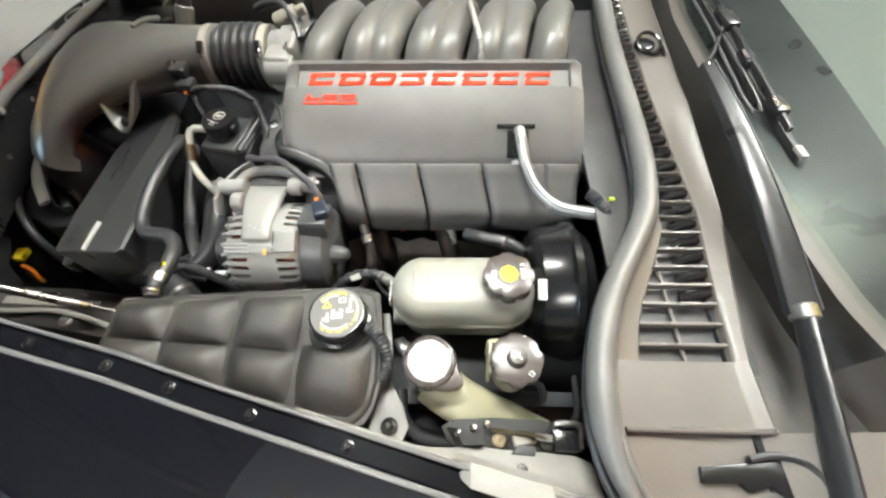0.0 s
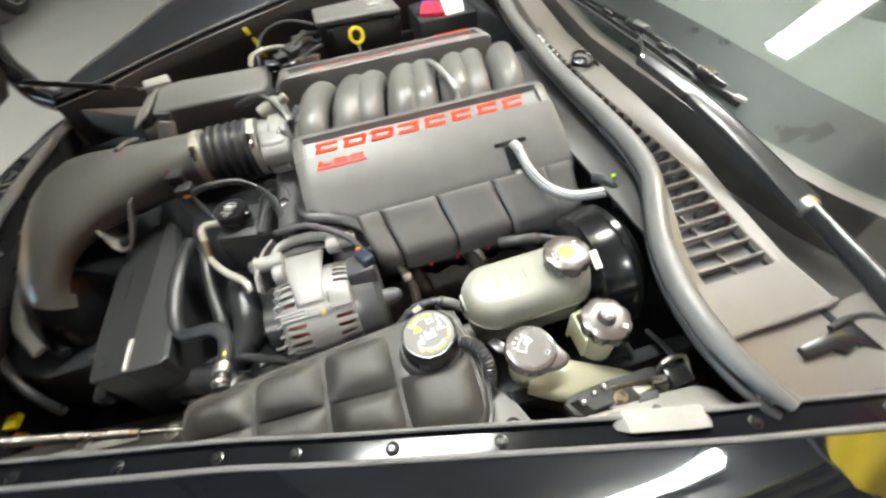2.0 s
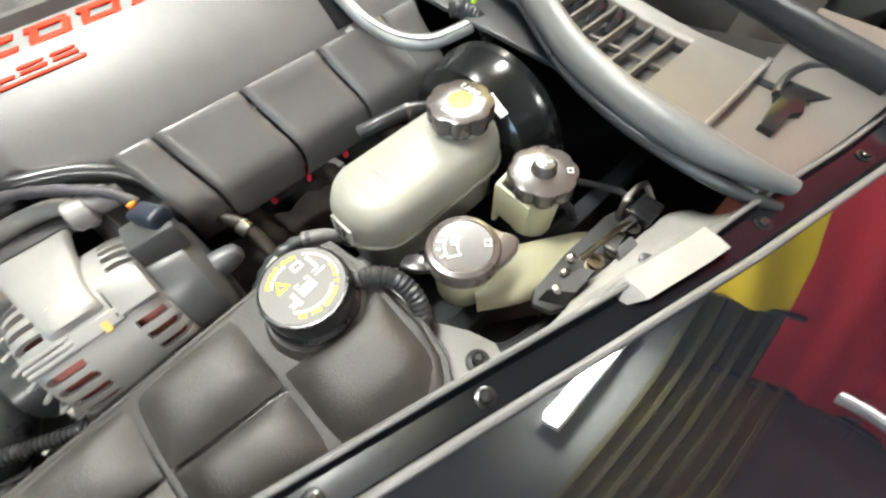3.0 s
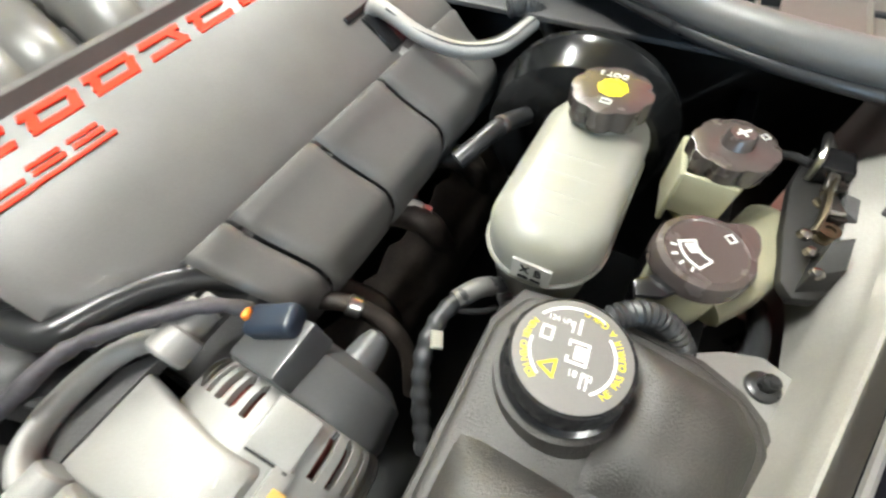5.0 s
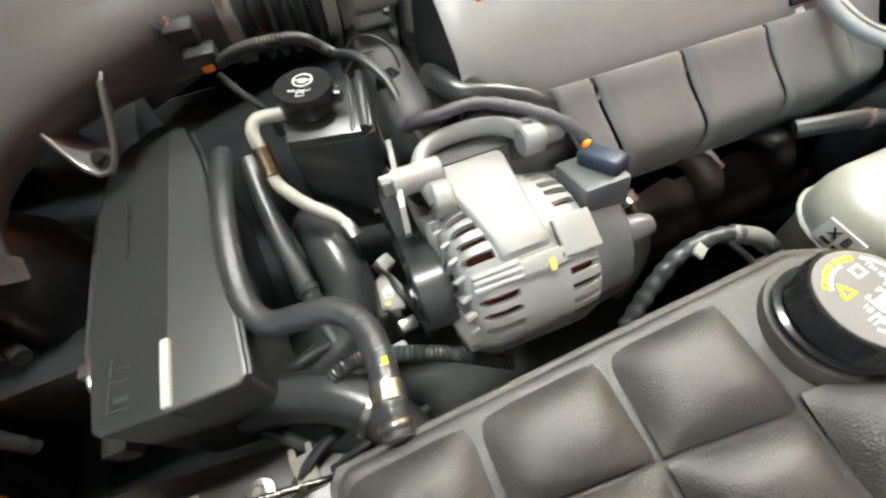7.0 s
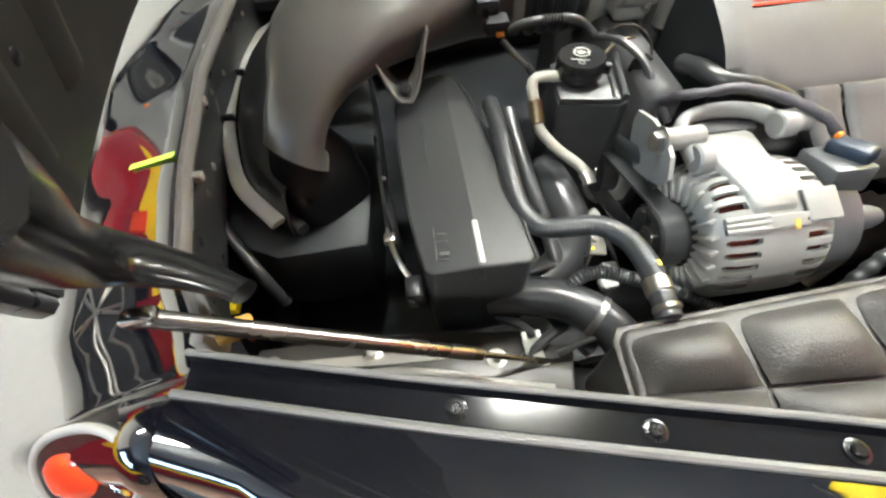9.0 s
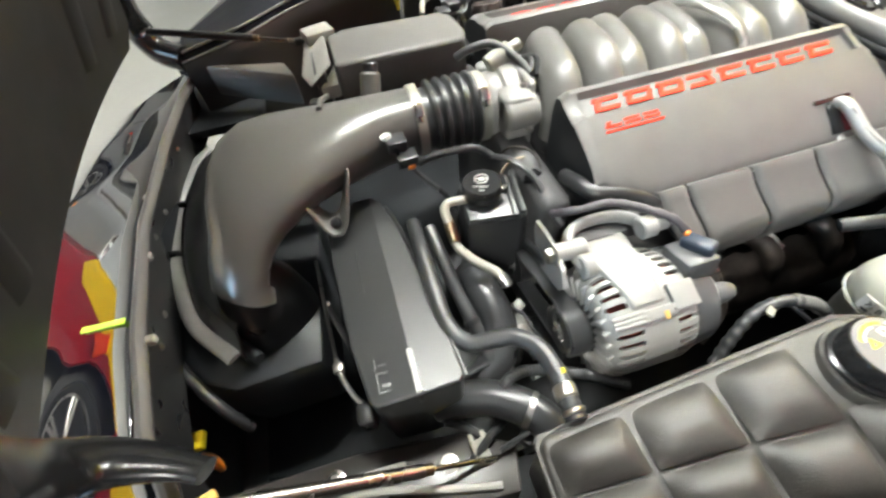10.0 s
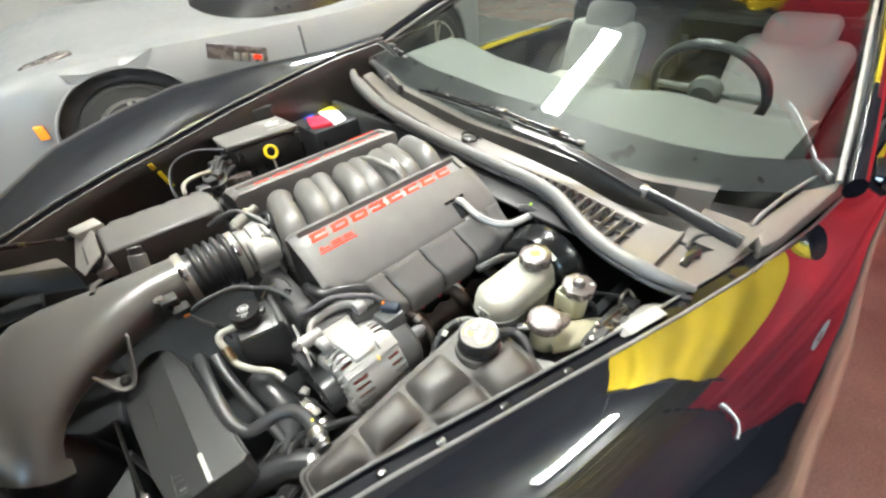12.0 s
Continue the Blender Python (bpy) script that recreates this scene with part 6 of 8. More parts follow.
    bmesh.ops.solidify(bm, geom=bm.faces[:], thickness=0.003)
    part("belt", bm, RUBBER, b)
    part("idler_wheel", lathe((-0.353, 0.655, 0.640), (1, 0, 0), [(0, 0.02), (0.001, 0.034), (0.024, 0.034), (0.025, 0.02)], 32), BLACK, b)
    part("idler_bolt", hex_bolt((-0.353, 0.655, 0.640), (-1, 0, 0), 0.008, 0.008), STEEL, b)


alternator()


def coolant_tank():
    t = thing("coolant_tank", (-0.25, 0.29, 0.60), "black moulded coolant tank with padded top squares", "coolant tank")
    top = lambda x, y: 0.742 + 0.075 * (x + 0.445) - 0.22 * max(0, 0.31 - y)
    out = [(-0.452, 0.362), (-0.446, 0.372), (-0.25, 0.378), (-0.095, 0.382), (-0.066, 0.37), (-0.058, 0.32), (-0.055, 0.256), (-0.061, 0.228), (-0.072, 0.211), (-0.09, 0.203), (-0.116, 0.207), (-0.25, 0.236), (-0.44, 0.268), (-0.456, 0.29)]
    part("body", prism(out, 0.60, lambda x, y: top(x, y), 0.008, 3), TANK, t)
    flange = [(x * 1.0 + (0.004 if x > -0.2 else -0.004), y + (0.004 if y > 0.3 else -0.004)) for x, y in out]
    part("seam_flange", prism(flange, lambda x, y: top(x, y) - 0.010, lambda x, y: top(x, y) - 0.006, 0.001, 1), TANK, t)
    xs = [-0.449, -0.357, -0.260, -0.163, -0.062]

    def pad(x0, x1, f0, f1):
        """A pillow square of the tank's top; f: share of the depth."""
        rows = []
        n = 12
        for i in range(n + 1):
            u = i / n
            row = []
            for j in range(n + 1):
                v = j / n
                x = x0 + (x1 - x0) * u
                y0 = lerp_line([(-0.46, 0.274), (-0.25, 0.240), (-0.09, 0.208), (-0.05, 0.232)], x)[0]
                y1 = lerp_line([(-0.46, 0.364), (-0.25, 0.372), (-0.05, 0.376)], x)[0]
                y = y0 + (y1 - y0) * (f0 + (f1 - f0) * v)
                e = min(u, 1 - u) * (x1 - x0), min(v, 1 - v) * (f1 - f0) * (y1 - y0)
                h = min(1, e[0] / 0.030), min(1, e[1] / 0.026)
                rise = 0.019 * (math.sin(h[0] * math.pi / 2) * math.sin(h[1] * math.pi / 2)) ** 0.75 - 0.002
                row.append((x, y, top(x, y) + rise))
            rows.append(row)
        return sheet(rows)

    for a, b in zip(xs, xs[1:]):
        if b > -0.1:
            part("pad", pad(a + 0.003, b - 0.003, 0.02, 0.52), TANK, t, sharp=80)
        else:
            part("pad", pad(a + 0.003, b - 0.003, 0.47, 0.985), TANK, t, sharp=80)
            part("pad", pad(a + 0.003, b - 0.003, 0.02, 0.44), TANK, t, sharp=80)
    part("neck_pad", lathe((-0.108, 0.330, 0.745), (0, 0, 1), [(0, 0.047), (0.012, 0.047), (0.022, 0.042)], 32), TANK, t)
    part("neck", lathe((-0.108, 0.330, 0.755), (0, 0, 1), [(0, 0.037), (0.012, 0.037), (0.014, 0.039), (0.018, 0.039), (0.02, 0.035), (0.03, 0.035)], 36), CAPBLACK, t, "gloss black filler neck")
    c = V((-0.108, 0.330, 0.777))
    f = lambda a, s: 1 - 0.05 * (0.5 + 0.5 * math.cos(21 * a)) ** 2 if 0.003 < s < 0.021 else 1
    cap = part("cap", lathe(c, (0, 0, 1), [(0, 0.034), (0.002, 0.0365), (0.004, 0.037), (0.019, 0.037), (0.0225, 0.035), (0.0232, 0.020)], 84, f), CAPBLACK, t, "black screw cap with yellow and grey printing")
    m = face_pose(c + V((0, 0, 0.0239)), (0, 0, 1), (1, 0.12, 0))
    part("label", lathe(c + V((0, 0, 0.0218)), (0, 0, 1), [(0, 0.0330), (0.0018, 0.0330), (0.002, 0.032)], 40), LABELGREY, cap, "grey printed disc")
    part("yellow_lettering", arc_text(m, "NEVER OPEN HOT", 0.0052, 0.0268, 62, 142), YELLOW, cap, "yellow warning lettering")
    part("yellow_lettering", arc_text(m, "NE PAS OUVRIR A CHAUD", 0.0052, 0.0268, 226, 356), YELLOW, cap, "yellow warning lettering")
    bits = [lettering("18 PSI", 0.0055, m @ Matrix.Translation((-0.0113, -0.0065, 0)) @ Matrix.Rotation(radians(-90), 4, "Z")), lettering("124 kPa", 0.0048, m @ Matrix.Translation((0.0177, 0.0102, 0)) @ Matrix.Rotation(radians(-90), 4, "Z")), arc_bar(m, 0.0270, 0.0285, -30, 50, 12), arc_bar(m, 0.0225, 0.0240, 215, 310, 12), arc_bar(m, 0.0225, 0.0240, 85, 140, 10)]
    for q in ((-0.006, -0.009, 0.008, -0.0075), (-0.006, -0.009, -0.0045, 0.003), (0.0065, -0.009, 0.008, 0.003), (-0.006, 0.0015, -0.002, 0.003), (0.004, 0.0015, 0.008, 0.003), (-0.003, -0.007, 0.005, -0.001), (0.003, 0.012, 0.012, 0.0135), (0.003, 0.018, 0.012, 0.0195), (0.003, 0.012, 0.0045, 0.019), (0.0105, 0.012, 0.012, 0.019), (0.012, -0.002, 0.022, -0.0005), (0.012, 0.002, 0.019, 0.003), (-0.018, -0.008, -0.009, -0.007), (-0.018, -0.011, -0.011, -0.010)):
        bits.append(bar2d(m, *q, h=0.0003))
    part("grey_print", join(*bits), WHITE, cap, "pale printed symbols")
    tri = [bar2d(m @ Matrix.Translation((-0.012, 0.010, 0)) @ Matrix.Rotation(radians(120 * k), 4, "Z"), -0.0055, -0.0036, 0.0055, -0.0022, h=0.0004) for k in range(3)]
    part("warning_triangle", join(*tri), YELLOW, cap)
    h = thing("vent_hose", (-0.06, 0.28, 0.72), "black corrugated vent hose from the tank neck", "hose")
    part("hose", sweep([(-0.078, 0.322, 0.768), (-0.062, 0.314, 0.774), (-0.049, 0.299, 0.774), (-0.044, 0.282, 0.765), (-0.046, 0.268, 0.752), (-0.052, 0.258, 0.735)], ribbed(0.0085, 0.0048, 0.1), 12, 0.0014), RUBBER, h)
    b = thing("tank_bracket", (-0.04, 0.22, 0.71), "pale grey metal bracket bolted beside the tank", "bracket")
    part("plate", prism([(-0.062, 0.36), (-0.052, 0.362), (-0.043, 0.31), (-0.040, 0.262), (-0.022, 0.232), (-0.014, 0.208), (-0.022, 0.188), (-0.05, 0.184), (-0.066, 0.200), (-0.056, 0.24), (-0.055, 0.30)], 0.722, 0.727, 0.0015), ALU, b)
    part("bolt", join(lathe((-0.038, 0.207, 0.727), (0, 0, 1), [(0, 0.011), (0.003, 0.011), (0.005, 0.008)], 18), lathe((-0.038, 0.207, 0.731), (0, 0, 1), [(0, 0.0055), (0.010, 0.0055), (0.013, 0.003)], 10)), BLACK, b, "black bolt")


coolant_tank()


def brake_reservoir():
    t = thing("brake_fluid_reservoir", (0.05, 0.38, 0.69), "milky white brake fluid reservoir with a scalloped cap", "fluid reservoir")

    def stadium(x0, x1, r, z, yc=0.380):
        out = []
        for i in range(28):
            a = 2 * math.pi * i / 28
            cx = x1 - r if math.cos(a) >= 0 else x0 + r
            out.append((cx + r * math.cos(a), yc + r * math.sin(a), z))
        return out

    part("upper_tank", loft([stadium(-0.045, 0.152, 0.046, 0.748), stadium(-0.047, 0.154, 0.0475, 0.752), stadium(-0.046, 0.153, 0.047, 0.770), stadium(-0.042, 0.150, 0.0445, 0.781), stadium(-0.034, 0.145, 0.037, 0.789), stadium(-0.024, 0.14, 0.028, 0.7915)]), MILK, t, sharp=50)
    part("lower_tank", loft([stadium(-0.030, 0.12, 0.035, 0.69), stadium(-0.038, 0.143, 0.041, 0.70), stadium(-0.041, 0.148, 0.0435, 0.744), stadium(-0.045, 0.152, 0.046, 0.7485)]), MILK, t, sharp=50)
    for k in range(4):
        x = -0.012 + 0.021 * k
        part("ridge", sweep([(x, 0.352, 0.7838), (x, 0.358, 0.7854), (x, 0.38, 0.7862), (x, 0.402, 0.7854), (x, 0.408, 0.7838)], 0.0062, 8, 0.006), MILK, t)
    part("seam_ledge", loft([stadium(-0.0485, 0.1555, 0.049, 0.7475), stadium(-0.0495, 0.1565, 0.050, 0.7490), stadium(-0.0485, 0.1555, 0.049, 0.7505)]), MILK, t)
    part("cap_neck", rod((0.112, 0.378, 0.785), (0.112, 0.378, 0.802), 0.026, 28), MILK, t)
    cap = part("cap", knob((0.112, 0.378, 0.797), (0, 0, 1), 0.0335, 0.021, 8, 0.14, 80), CAP, t, "dark grey scalloped cap with yellow centre")
    top = V((0.112, 0.378, 0.8187))
    part("yellow_centre", lathe(top - V((0, 0, 0.001)), (0, 0, 1), [(0, 0.0125), (0.0014, 0.0125), (0.0018, 0.0085), (0.0012, 0.008)], 8), YELLOW, cap, "yellow octagon disc")
    part("symbol", join(*[bar2d(face_pose(top, (0, 0, 1), (0, -1, 0)), *q, h=0.0004) for q in ((-0.0045, -0.022, 0.0045, -0.0208), (-0.0045, -0.0172, 0.0045, -0.016), (-0.0045, -0.022, -0.0033, -0.016), (0.0033, -0.022, 0.0045, -0.016))]), WHITE, cap)
    part("lettering", lettering("DOT 3", 0.008, face_pose(top + V((0.018, 0.004, 0)), (0, 0, 1), (0, 1, 0))), WHITE, cap)
    m = face_pose((-0.0470, 0.376, 0.763), (-1, 0, 0.08), (0, -1, 0))
    sticker = part("sticker", bar2d(m, -0.015, -0.010, 0.015, 0.010, h=0.0012), LABELPALE, t, "pale grey paper code sticker")
    mm = face_pose((-0.0485, 0.376, 0.766), (-1, 0, 0.08), (0, -1, 0))
    part("lettering", lettering("X B", 0.011, mm), CAPBLACK, sticker)
    part("small_print", join(bar2d(mm, -0.009, -0.010, -0.001, -0.0075, h=0.0003), bar2d(mm, 0.001, -0.010, 0.009, -0.0075, h=0.0003)), CAPBLACK, sticker)
    c = thing("brake_master_cylinder", (0.05, 0.385, 0.62), "dark metal brake master cylinder under the reservoir", "brake cylinder")
    part("barrel", rod((-0.03, 0.385, 0.665), (0.16, 0.385, 0.665), 0.024, 20), DARK, c)
    part("nose", rod((-0.055, 0.385, 0.665), (-0.03, 0.385, 0.665), 0.016, 16), ALU, c)
    b = thing("brake_booster", (0.19, 0.42, 0.60), "glossy black round brake booster with a label", "brake booster")
    part("can", lathe((0.150, 0.415, 0.70), (1, 0, 0), [(0, 0.05), (0.004, 0.085), (0.014, 0.097), (0.05, 0.102), (0.056, 0.107), (0.066, 0.107), (0.070, 0.10), (0.085, 0.09)], 48), BOOSTER, b)
    part("sticker", rbox((0.160, 0.372, 0.787), (0.012, 0.028, 0.001), 0.0004, 1, (28, 0, 0)), WHITE, b, "small white sticker")
    part("sticker_print", rbox((0.160, 0.372, 0.7879), (0.006, 0.022, 0.0006), 0.0002, 1, (28, 0, 0)), GREYPRINT, b)
    part("vacuum_hose", sweep([(0.15, 0.46, 0.74), (0.12, 0.475, 0.745), (0.08, 0.487, 0.742), (0.06, 0.497, 0.735)], 0.0095, 12), BLACK, b)
    part("hose_clamp", rod((0.122, 0.4742, 0.745), (0.115, 0.4765, 0.745), 0.0108, 16), CAP, b)


brake_reservoir()


def clutch_reservoir():
    t = thing("clutch_fluid_reservoir", (0.12, 0.277, 0.70), "small cream clutch fluid reservoir with a dark knob cap", "fluid reservoir")
    part("cup", lathe((0.117, 0.277, 0.712), (0, 0, 1), [(0, 0.018), (0.004, 0.0225), (0.055, 0.0245), (0.066, 0.0245)], 28), CREAM, t)
    part("mount_plate", prism([(0.086, 0.300), (0.135, 0.307), (0.134, 0.312), (0.084, 0.305)], 0.72, 0.778, 0.002), CREAM, t)
    part("side_plate", prism([(0.084, 0.262), (0.088, 0.262), (0.090, 0.303), (0.086, 0.303)], 0.735, 0.778, 0.001), CREAM, t)
    cap = part("cap", knob((0.118, 0.276, 0.775), (0, 0, 1), 0.0325, 0.019, 8, 0.13, 80), CAP, t, "dark grey scalloped cap")
    part("centre_knob", lathe((0.118, 0.276, 0.794), (0, 0, 1), [(0, 0.0125), (0.001, 0.0118), (0.008, 0.011), (0.0105, 0.009), (0.0108, 0.004)], 28), CAP, cap)
    m = face_pose((0.118, 0.276, 0.8049), (0, 0, 1), (0.7, -0.7, 0))
    part("symbol", join(bar2d(m, -0.006, -0.001, 0.006, 0.001, h=0.0003), bar2d(m, -0.002, -0.005, 0.0, 0.004, h=0.0003)), WHITE, cap)
    m = face_pose((0.134, 0.258, 0.7946), (0, 0, 1), (0.7, -0.7, 0))
    part("symbol", join(*[bar2d(m, *q, h=0.0004) for q in ((-0.003, -0.003, 0.003, -0.002), (-0.003, 0.002, 0.003, 0.003), (-0.003, -0.003, -0.002, 0.003), (0.002, -0.003, 0.003, 0.003))]), WHITE, cap)
    part("pipe", sweep([(0.140, 0.27, 0.725), (0.158, 0.262, 0.72), (0.163, 0.25, 0.70), (0.160, 0.24, 0.66)], 0.005, 8), RUBBER, t)
    w = thing("washer_fluid_filler", (0.03, 0.26, 0.60), "cream washer fluid neck with a dark printed flap cap", "washer filler")
    part("neck", lathe((0.012, 0.275, 0.715), (0, 0, 1), [(0, 0.026), (0.03, 0.027), (0.052, 0.029), (0.056, 0.031)], 32), CREAM, w)
    part("spout", sweep([(0.016, 0.265, 0.728), (0.045, 0.243, 0.730), (0.085, 0.226, 0.724), (0.125, 0.214, 0.710), (0.165, 0.204, 0.685)], lambda q, L: 0.032 - 0.010 * q / L, 18, 0.012, flat=0.62, up=(0, 0, 1)), CREAM, w)
    cap = part("cap", lathe((0.012, 0.275, 0.766), (0, 0, 1), [(0, 0.031), (0.002, 0.0335), (0.013, 0.0335), (0.017, 0.0315), (0.018, 0.027), (0.0172, 0.026), (0.0172, 0.005)], 48), CAP, w, "dark grey flap cap")
    part("cap_ear", prism([(0.010, 0.243), (0.034, 0.2405), (0.046, 0.242), (0.0535, 0.247), (0.0545, 0.254), (0.048, 0.268), (0.043, 0.285), (0.02, 0.28)], 0.767, 0.7795, 0.004, 3), CAP, cap)
    part("tether", prism([(-0.012, 0.298), (-0.024, 0.310), (-0.036, 0.306), (-0.030, 0.290), (-0.018, 0.280)], 0.766, 0.772, 0.0015), CAPBLACK, cap)
    m = face_pose((0.008, 0.279, 0.7838), (0, 0, 1), (0.72, 0.69, 0)) @ Matrix.Rotation(radians(0), 4, "Z")
    sym = [bar2d(m, -0.010, -0.004, -0.0085, 0.008, -0.25, 0.0004), bar2d(m, 0.0085, -0.004, 0.010, 0.008, 0.25, 0.0004), arc_bar(m @ Matrix.Translation((0, -0.012, 0)), 0.0215, 0.023, 60, 120, 10), arc_bar(m @ Matrix.Translation((0, -0.016, 0)), 0.0145, 0.016, 52, 128, 10), bar2d(m, -0.001, -0.002, 0.007, 0.005, 0.3, 0.0004)]
    for k in range(4):
        a = radians(50 + 27 * k)
        sym.append(bar2d(m @ Matrix.Translation((0.017 * math.cos(a), 0.017 * math.sin(a) - 0.001, 0)) @ Matrix.Rotation(a, 4, "Z"), -0.002, -0.0008, 0.002, 0.0008, h=0.0004))
    part("symbol", join(*sym), WHITE, cap, "white washer symbol")
    m = face_pose((0.029, 0.262, 0.7835), (0, 0, 1), (0.72, 0.69, 0))
    part("symbol", join(*[bar2d(m, *q, h=0.0004) for q in ((-0.0035, -0.003, 0.0035, -0.002), (-0.0035, 0.002, 0.0035, 0.003), (-0.0035, -0.003, -0.0025, 0.003), (0.0025, -0.003, 0.0035, 0.003))]), WHITE, cap)
    h = thing("washer_hose", (0.0, 0.21, 0.68), "looped black rubber hose below the filler", "hose")
    part("hose", sweep([(-0.030, 0.258, 0.705), (-0.026, 0.225, 0.70), (-0.005, 0.203, 0.692), (0.03, 0.195, 0.684), (0.07, 0.196, 0.672)], 0.009, 12), RUBBER, h)
    part("tray", prism([(-0.022, 0.25), (-0.018, 0.215), (0.01, 0.20), (0.06, 0.19), (0.065, 0.21), (0.02, 0.24)], 0.62, 0.66, 0.006), BLACK, h)


clutch_reservoir()


def hood_latch():
    t = thing("hood_latch", (0.14, 0.19, 0.74), "worn brass-coloured hood latch on a black plate", "latch")
    part("base_plate", prism([(0.028, 0.206), (0.034, 0.190), (0.052, 0.181), (0.088, 0.176), (0.185, 0.180), (0.200, 0.190), (0.195, 0.206), (0.150, 0.216), (0.09, 0.217), (0.04, 0.214)], 0.738, 0.748, 0.0015), HOODLINER, t)
    part("guard", loft([[(0.034 + 0.018 * k, 0.205 - 0.004 * k, 0.748), (0.046 + 0.014 * k, 0.184, 0.748), (0.054 + 0.012 * k, 0.184, 0.765 + 0.004 * k), (0.042 + 0.016 * k, 0.203 - 0.004 * k, 0.760 + 0.004 * k)] for k in range(3)]), HOODLINER, t, "black folded guard")
    for x, y in ((0.048, 0.198), (0.066, 0.203), (0.082, 0.208)):
        part("rivet", lathe((x, y, 0.757), (0, -0.2, 1), [(0, 0.005), (0.004, 0.0048), (0.006, 0.002)], 12), STRUT, t)
    part("spring", sweep([(0.190 + 0.004 * math.cos(k * 1.3), 0.185 + 0.001 * k, 0.752 + 0.004 * math.sin(k * 1.3)) for k in range(22)], 0.0012, 6, 0.002), STEEL, t)
    for x, y, r, m in ((0.096, 0.191, 0.008, BRASS), (0.116, 0.186, 0.008, RUSTY), (0.134, 0.193, 0.0065, BRASS), (0.150, 0.188, 0.0075, RUSTY)):
        part("spool", lathe((x, y, 0.746), (0, 0, 1), [(0, r), (0.003, r), (0.004, r * 0.6), (0.009, r * 0.6), (0.010, r * 0.95), (0.012, r * 0.95), (0.0122, r * 0.5), (0.010, r * 0.45)], 18), m, t)
    part("lever", sweep([(0.088, 0.202, 0.758), (0.105, 0.199, 0.764), (0.135, 0.196, 0.762), (0.158, 0.190, 0.757)], 0.005, 8, flat=0.5), BRASS, t)
    part("catch_plate", join(rbox((0.122, 0.1915, 0.7595), (0.022, 0.012, 0.004), 0.001, 1, (0, 8, 12)), rbox((0.147, 0.194, 0.761), (0.020, 0.008, 0.005), 0.001, 1, (6, 0, -8))), STEEL, t)
    part("claw", prism([(0.108, 0.176), (0.135, 0.174), (0.138, 0.184), (0.118, 0.186)], 0.750, 0.762, 0.002), DARK, t)
    part("side_plate", rbox((0.172, 0.192, 0.757), (0.03, 0.026, 0.018), 0.003), CAPBLACK, t)
    part("hook", sweep([(0.158, 0.206, 0.75), (0.160, 0.208, 0.772), (0.172, 0.208, 0.776), (0.188, 0.206, 0.774), (0.190, 0.196, 0.762), (0.190, 0.184, 0.748)], 0.003, 8), STEEL, t)
    part("cable", sweep([(0.175, 0.205, 0.752), (0.195, 0.225, 0.74), (0.21, 0.28, 0.70)], 0.004, 8), RUBBER, t)
    b = thing("fender_brace", (0.12, 0.14, 0.70), "pale primed brace panel below the fender lip", "body panel")
    grid = [(-0.30, 0.268, 0.268, 0.265), (-0.20, 0.241, 0.241, 0.238), (-0.125, 0.221, 0.221, 0.218), (-0.10, 0.215, 0.214, 0.212), (-0.05, 0.202, 0.201, 0.198), (0.0, 0.197, 0.191, 0.185), (0.04, 0.186, 0.180, 0.173), (0.10, 0.180, 0.173, 0.158), (0.15, 0.178, 0.170, 0.145), (0.185, 0.175, 0.166, 0.137), (0.20, 0.167, 0.160, 0.134)]
    rows = []
    for i in range(35):
        x = -0.14 + 0.34 * i / 34
        y0, y1, y2 = lerp_line(grid, x)
        ly = lerp_line(LIP_L, x)[0] + (0.0375 if x < 0.12 else 0.0375 + 0.06 * (x - 0.12))
        w = min(1.0, max(0.0, (x - 0.04) / 0.015)) * min(1.0, max(0.0, (0.16 - x) / 0.02))
        cover = 0.018 * w
        k = min(1.0, max(0.0, (x - 0.0) / 0.06))
        y0, y1, y2 = (ly + 0.003 + k * (q - ly - 0.003) for q in (y0, y1, y2))
        rows.append([(x, y0 + 0.004, 0.70), (x, y0 + 0.001, 0.755), (x, y1, 0.764), (x, y1 * 0.7 + y2 * 0.3, 0.767), (x, y1 * 0.4 + y2 * 0.6, 0.771), (x, min(y1, y2 + 0.004), 0.778), (x, (y2 + ly) / 2, 0.784 + 0.012 * w), (x, ly, 0.789 + 0.026 * w), (x, ly - 0.004 - 0.5 * cover, 0.789 + 0.025 * w), (x, ly - 0.005 - cover, 0.789 + 0.022 * w)])
    part("panel", sheet(rows, 0.002), BARE, b)
    part("dimple", lathe((0.118, 0.160, 0.768), (0, 0, 1), [(0, 0.006), (0.004, 0.0065), (0.005, 0.005)], 16), BLACK, b, "small dark hole plug")


hood_latch()


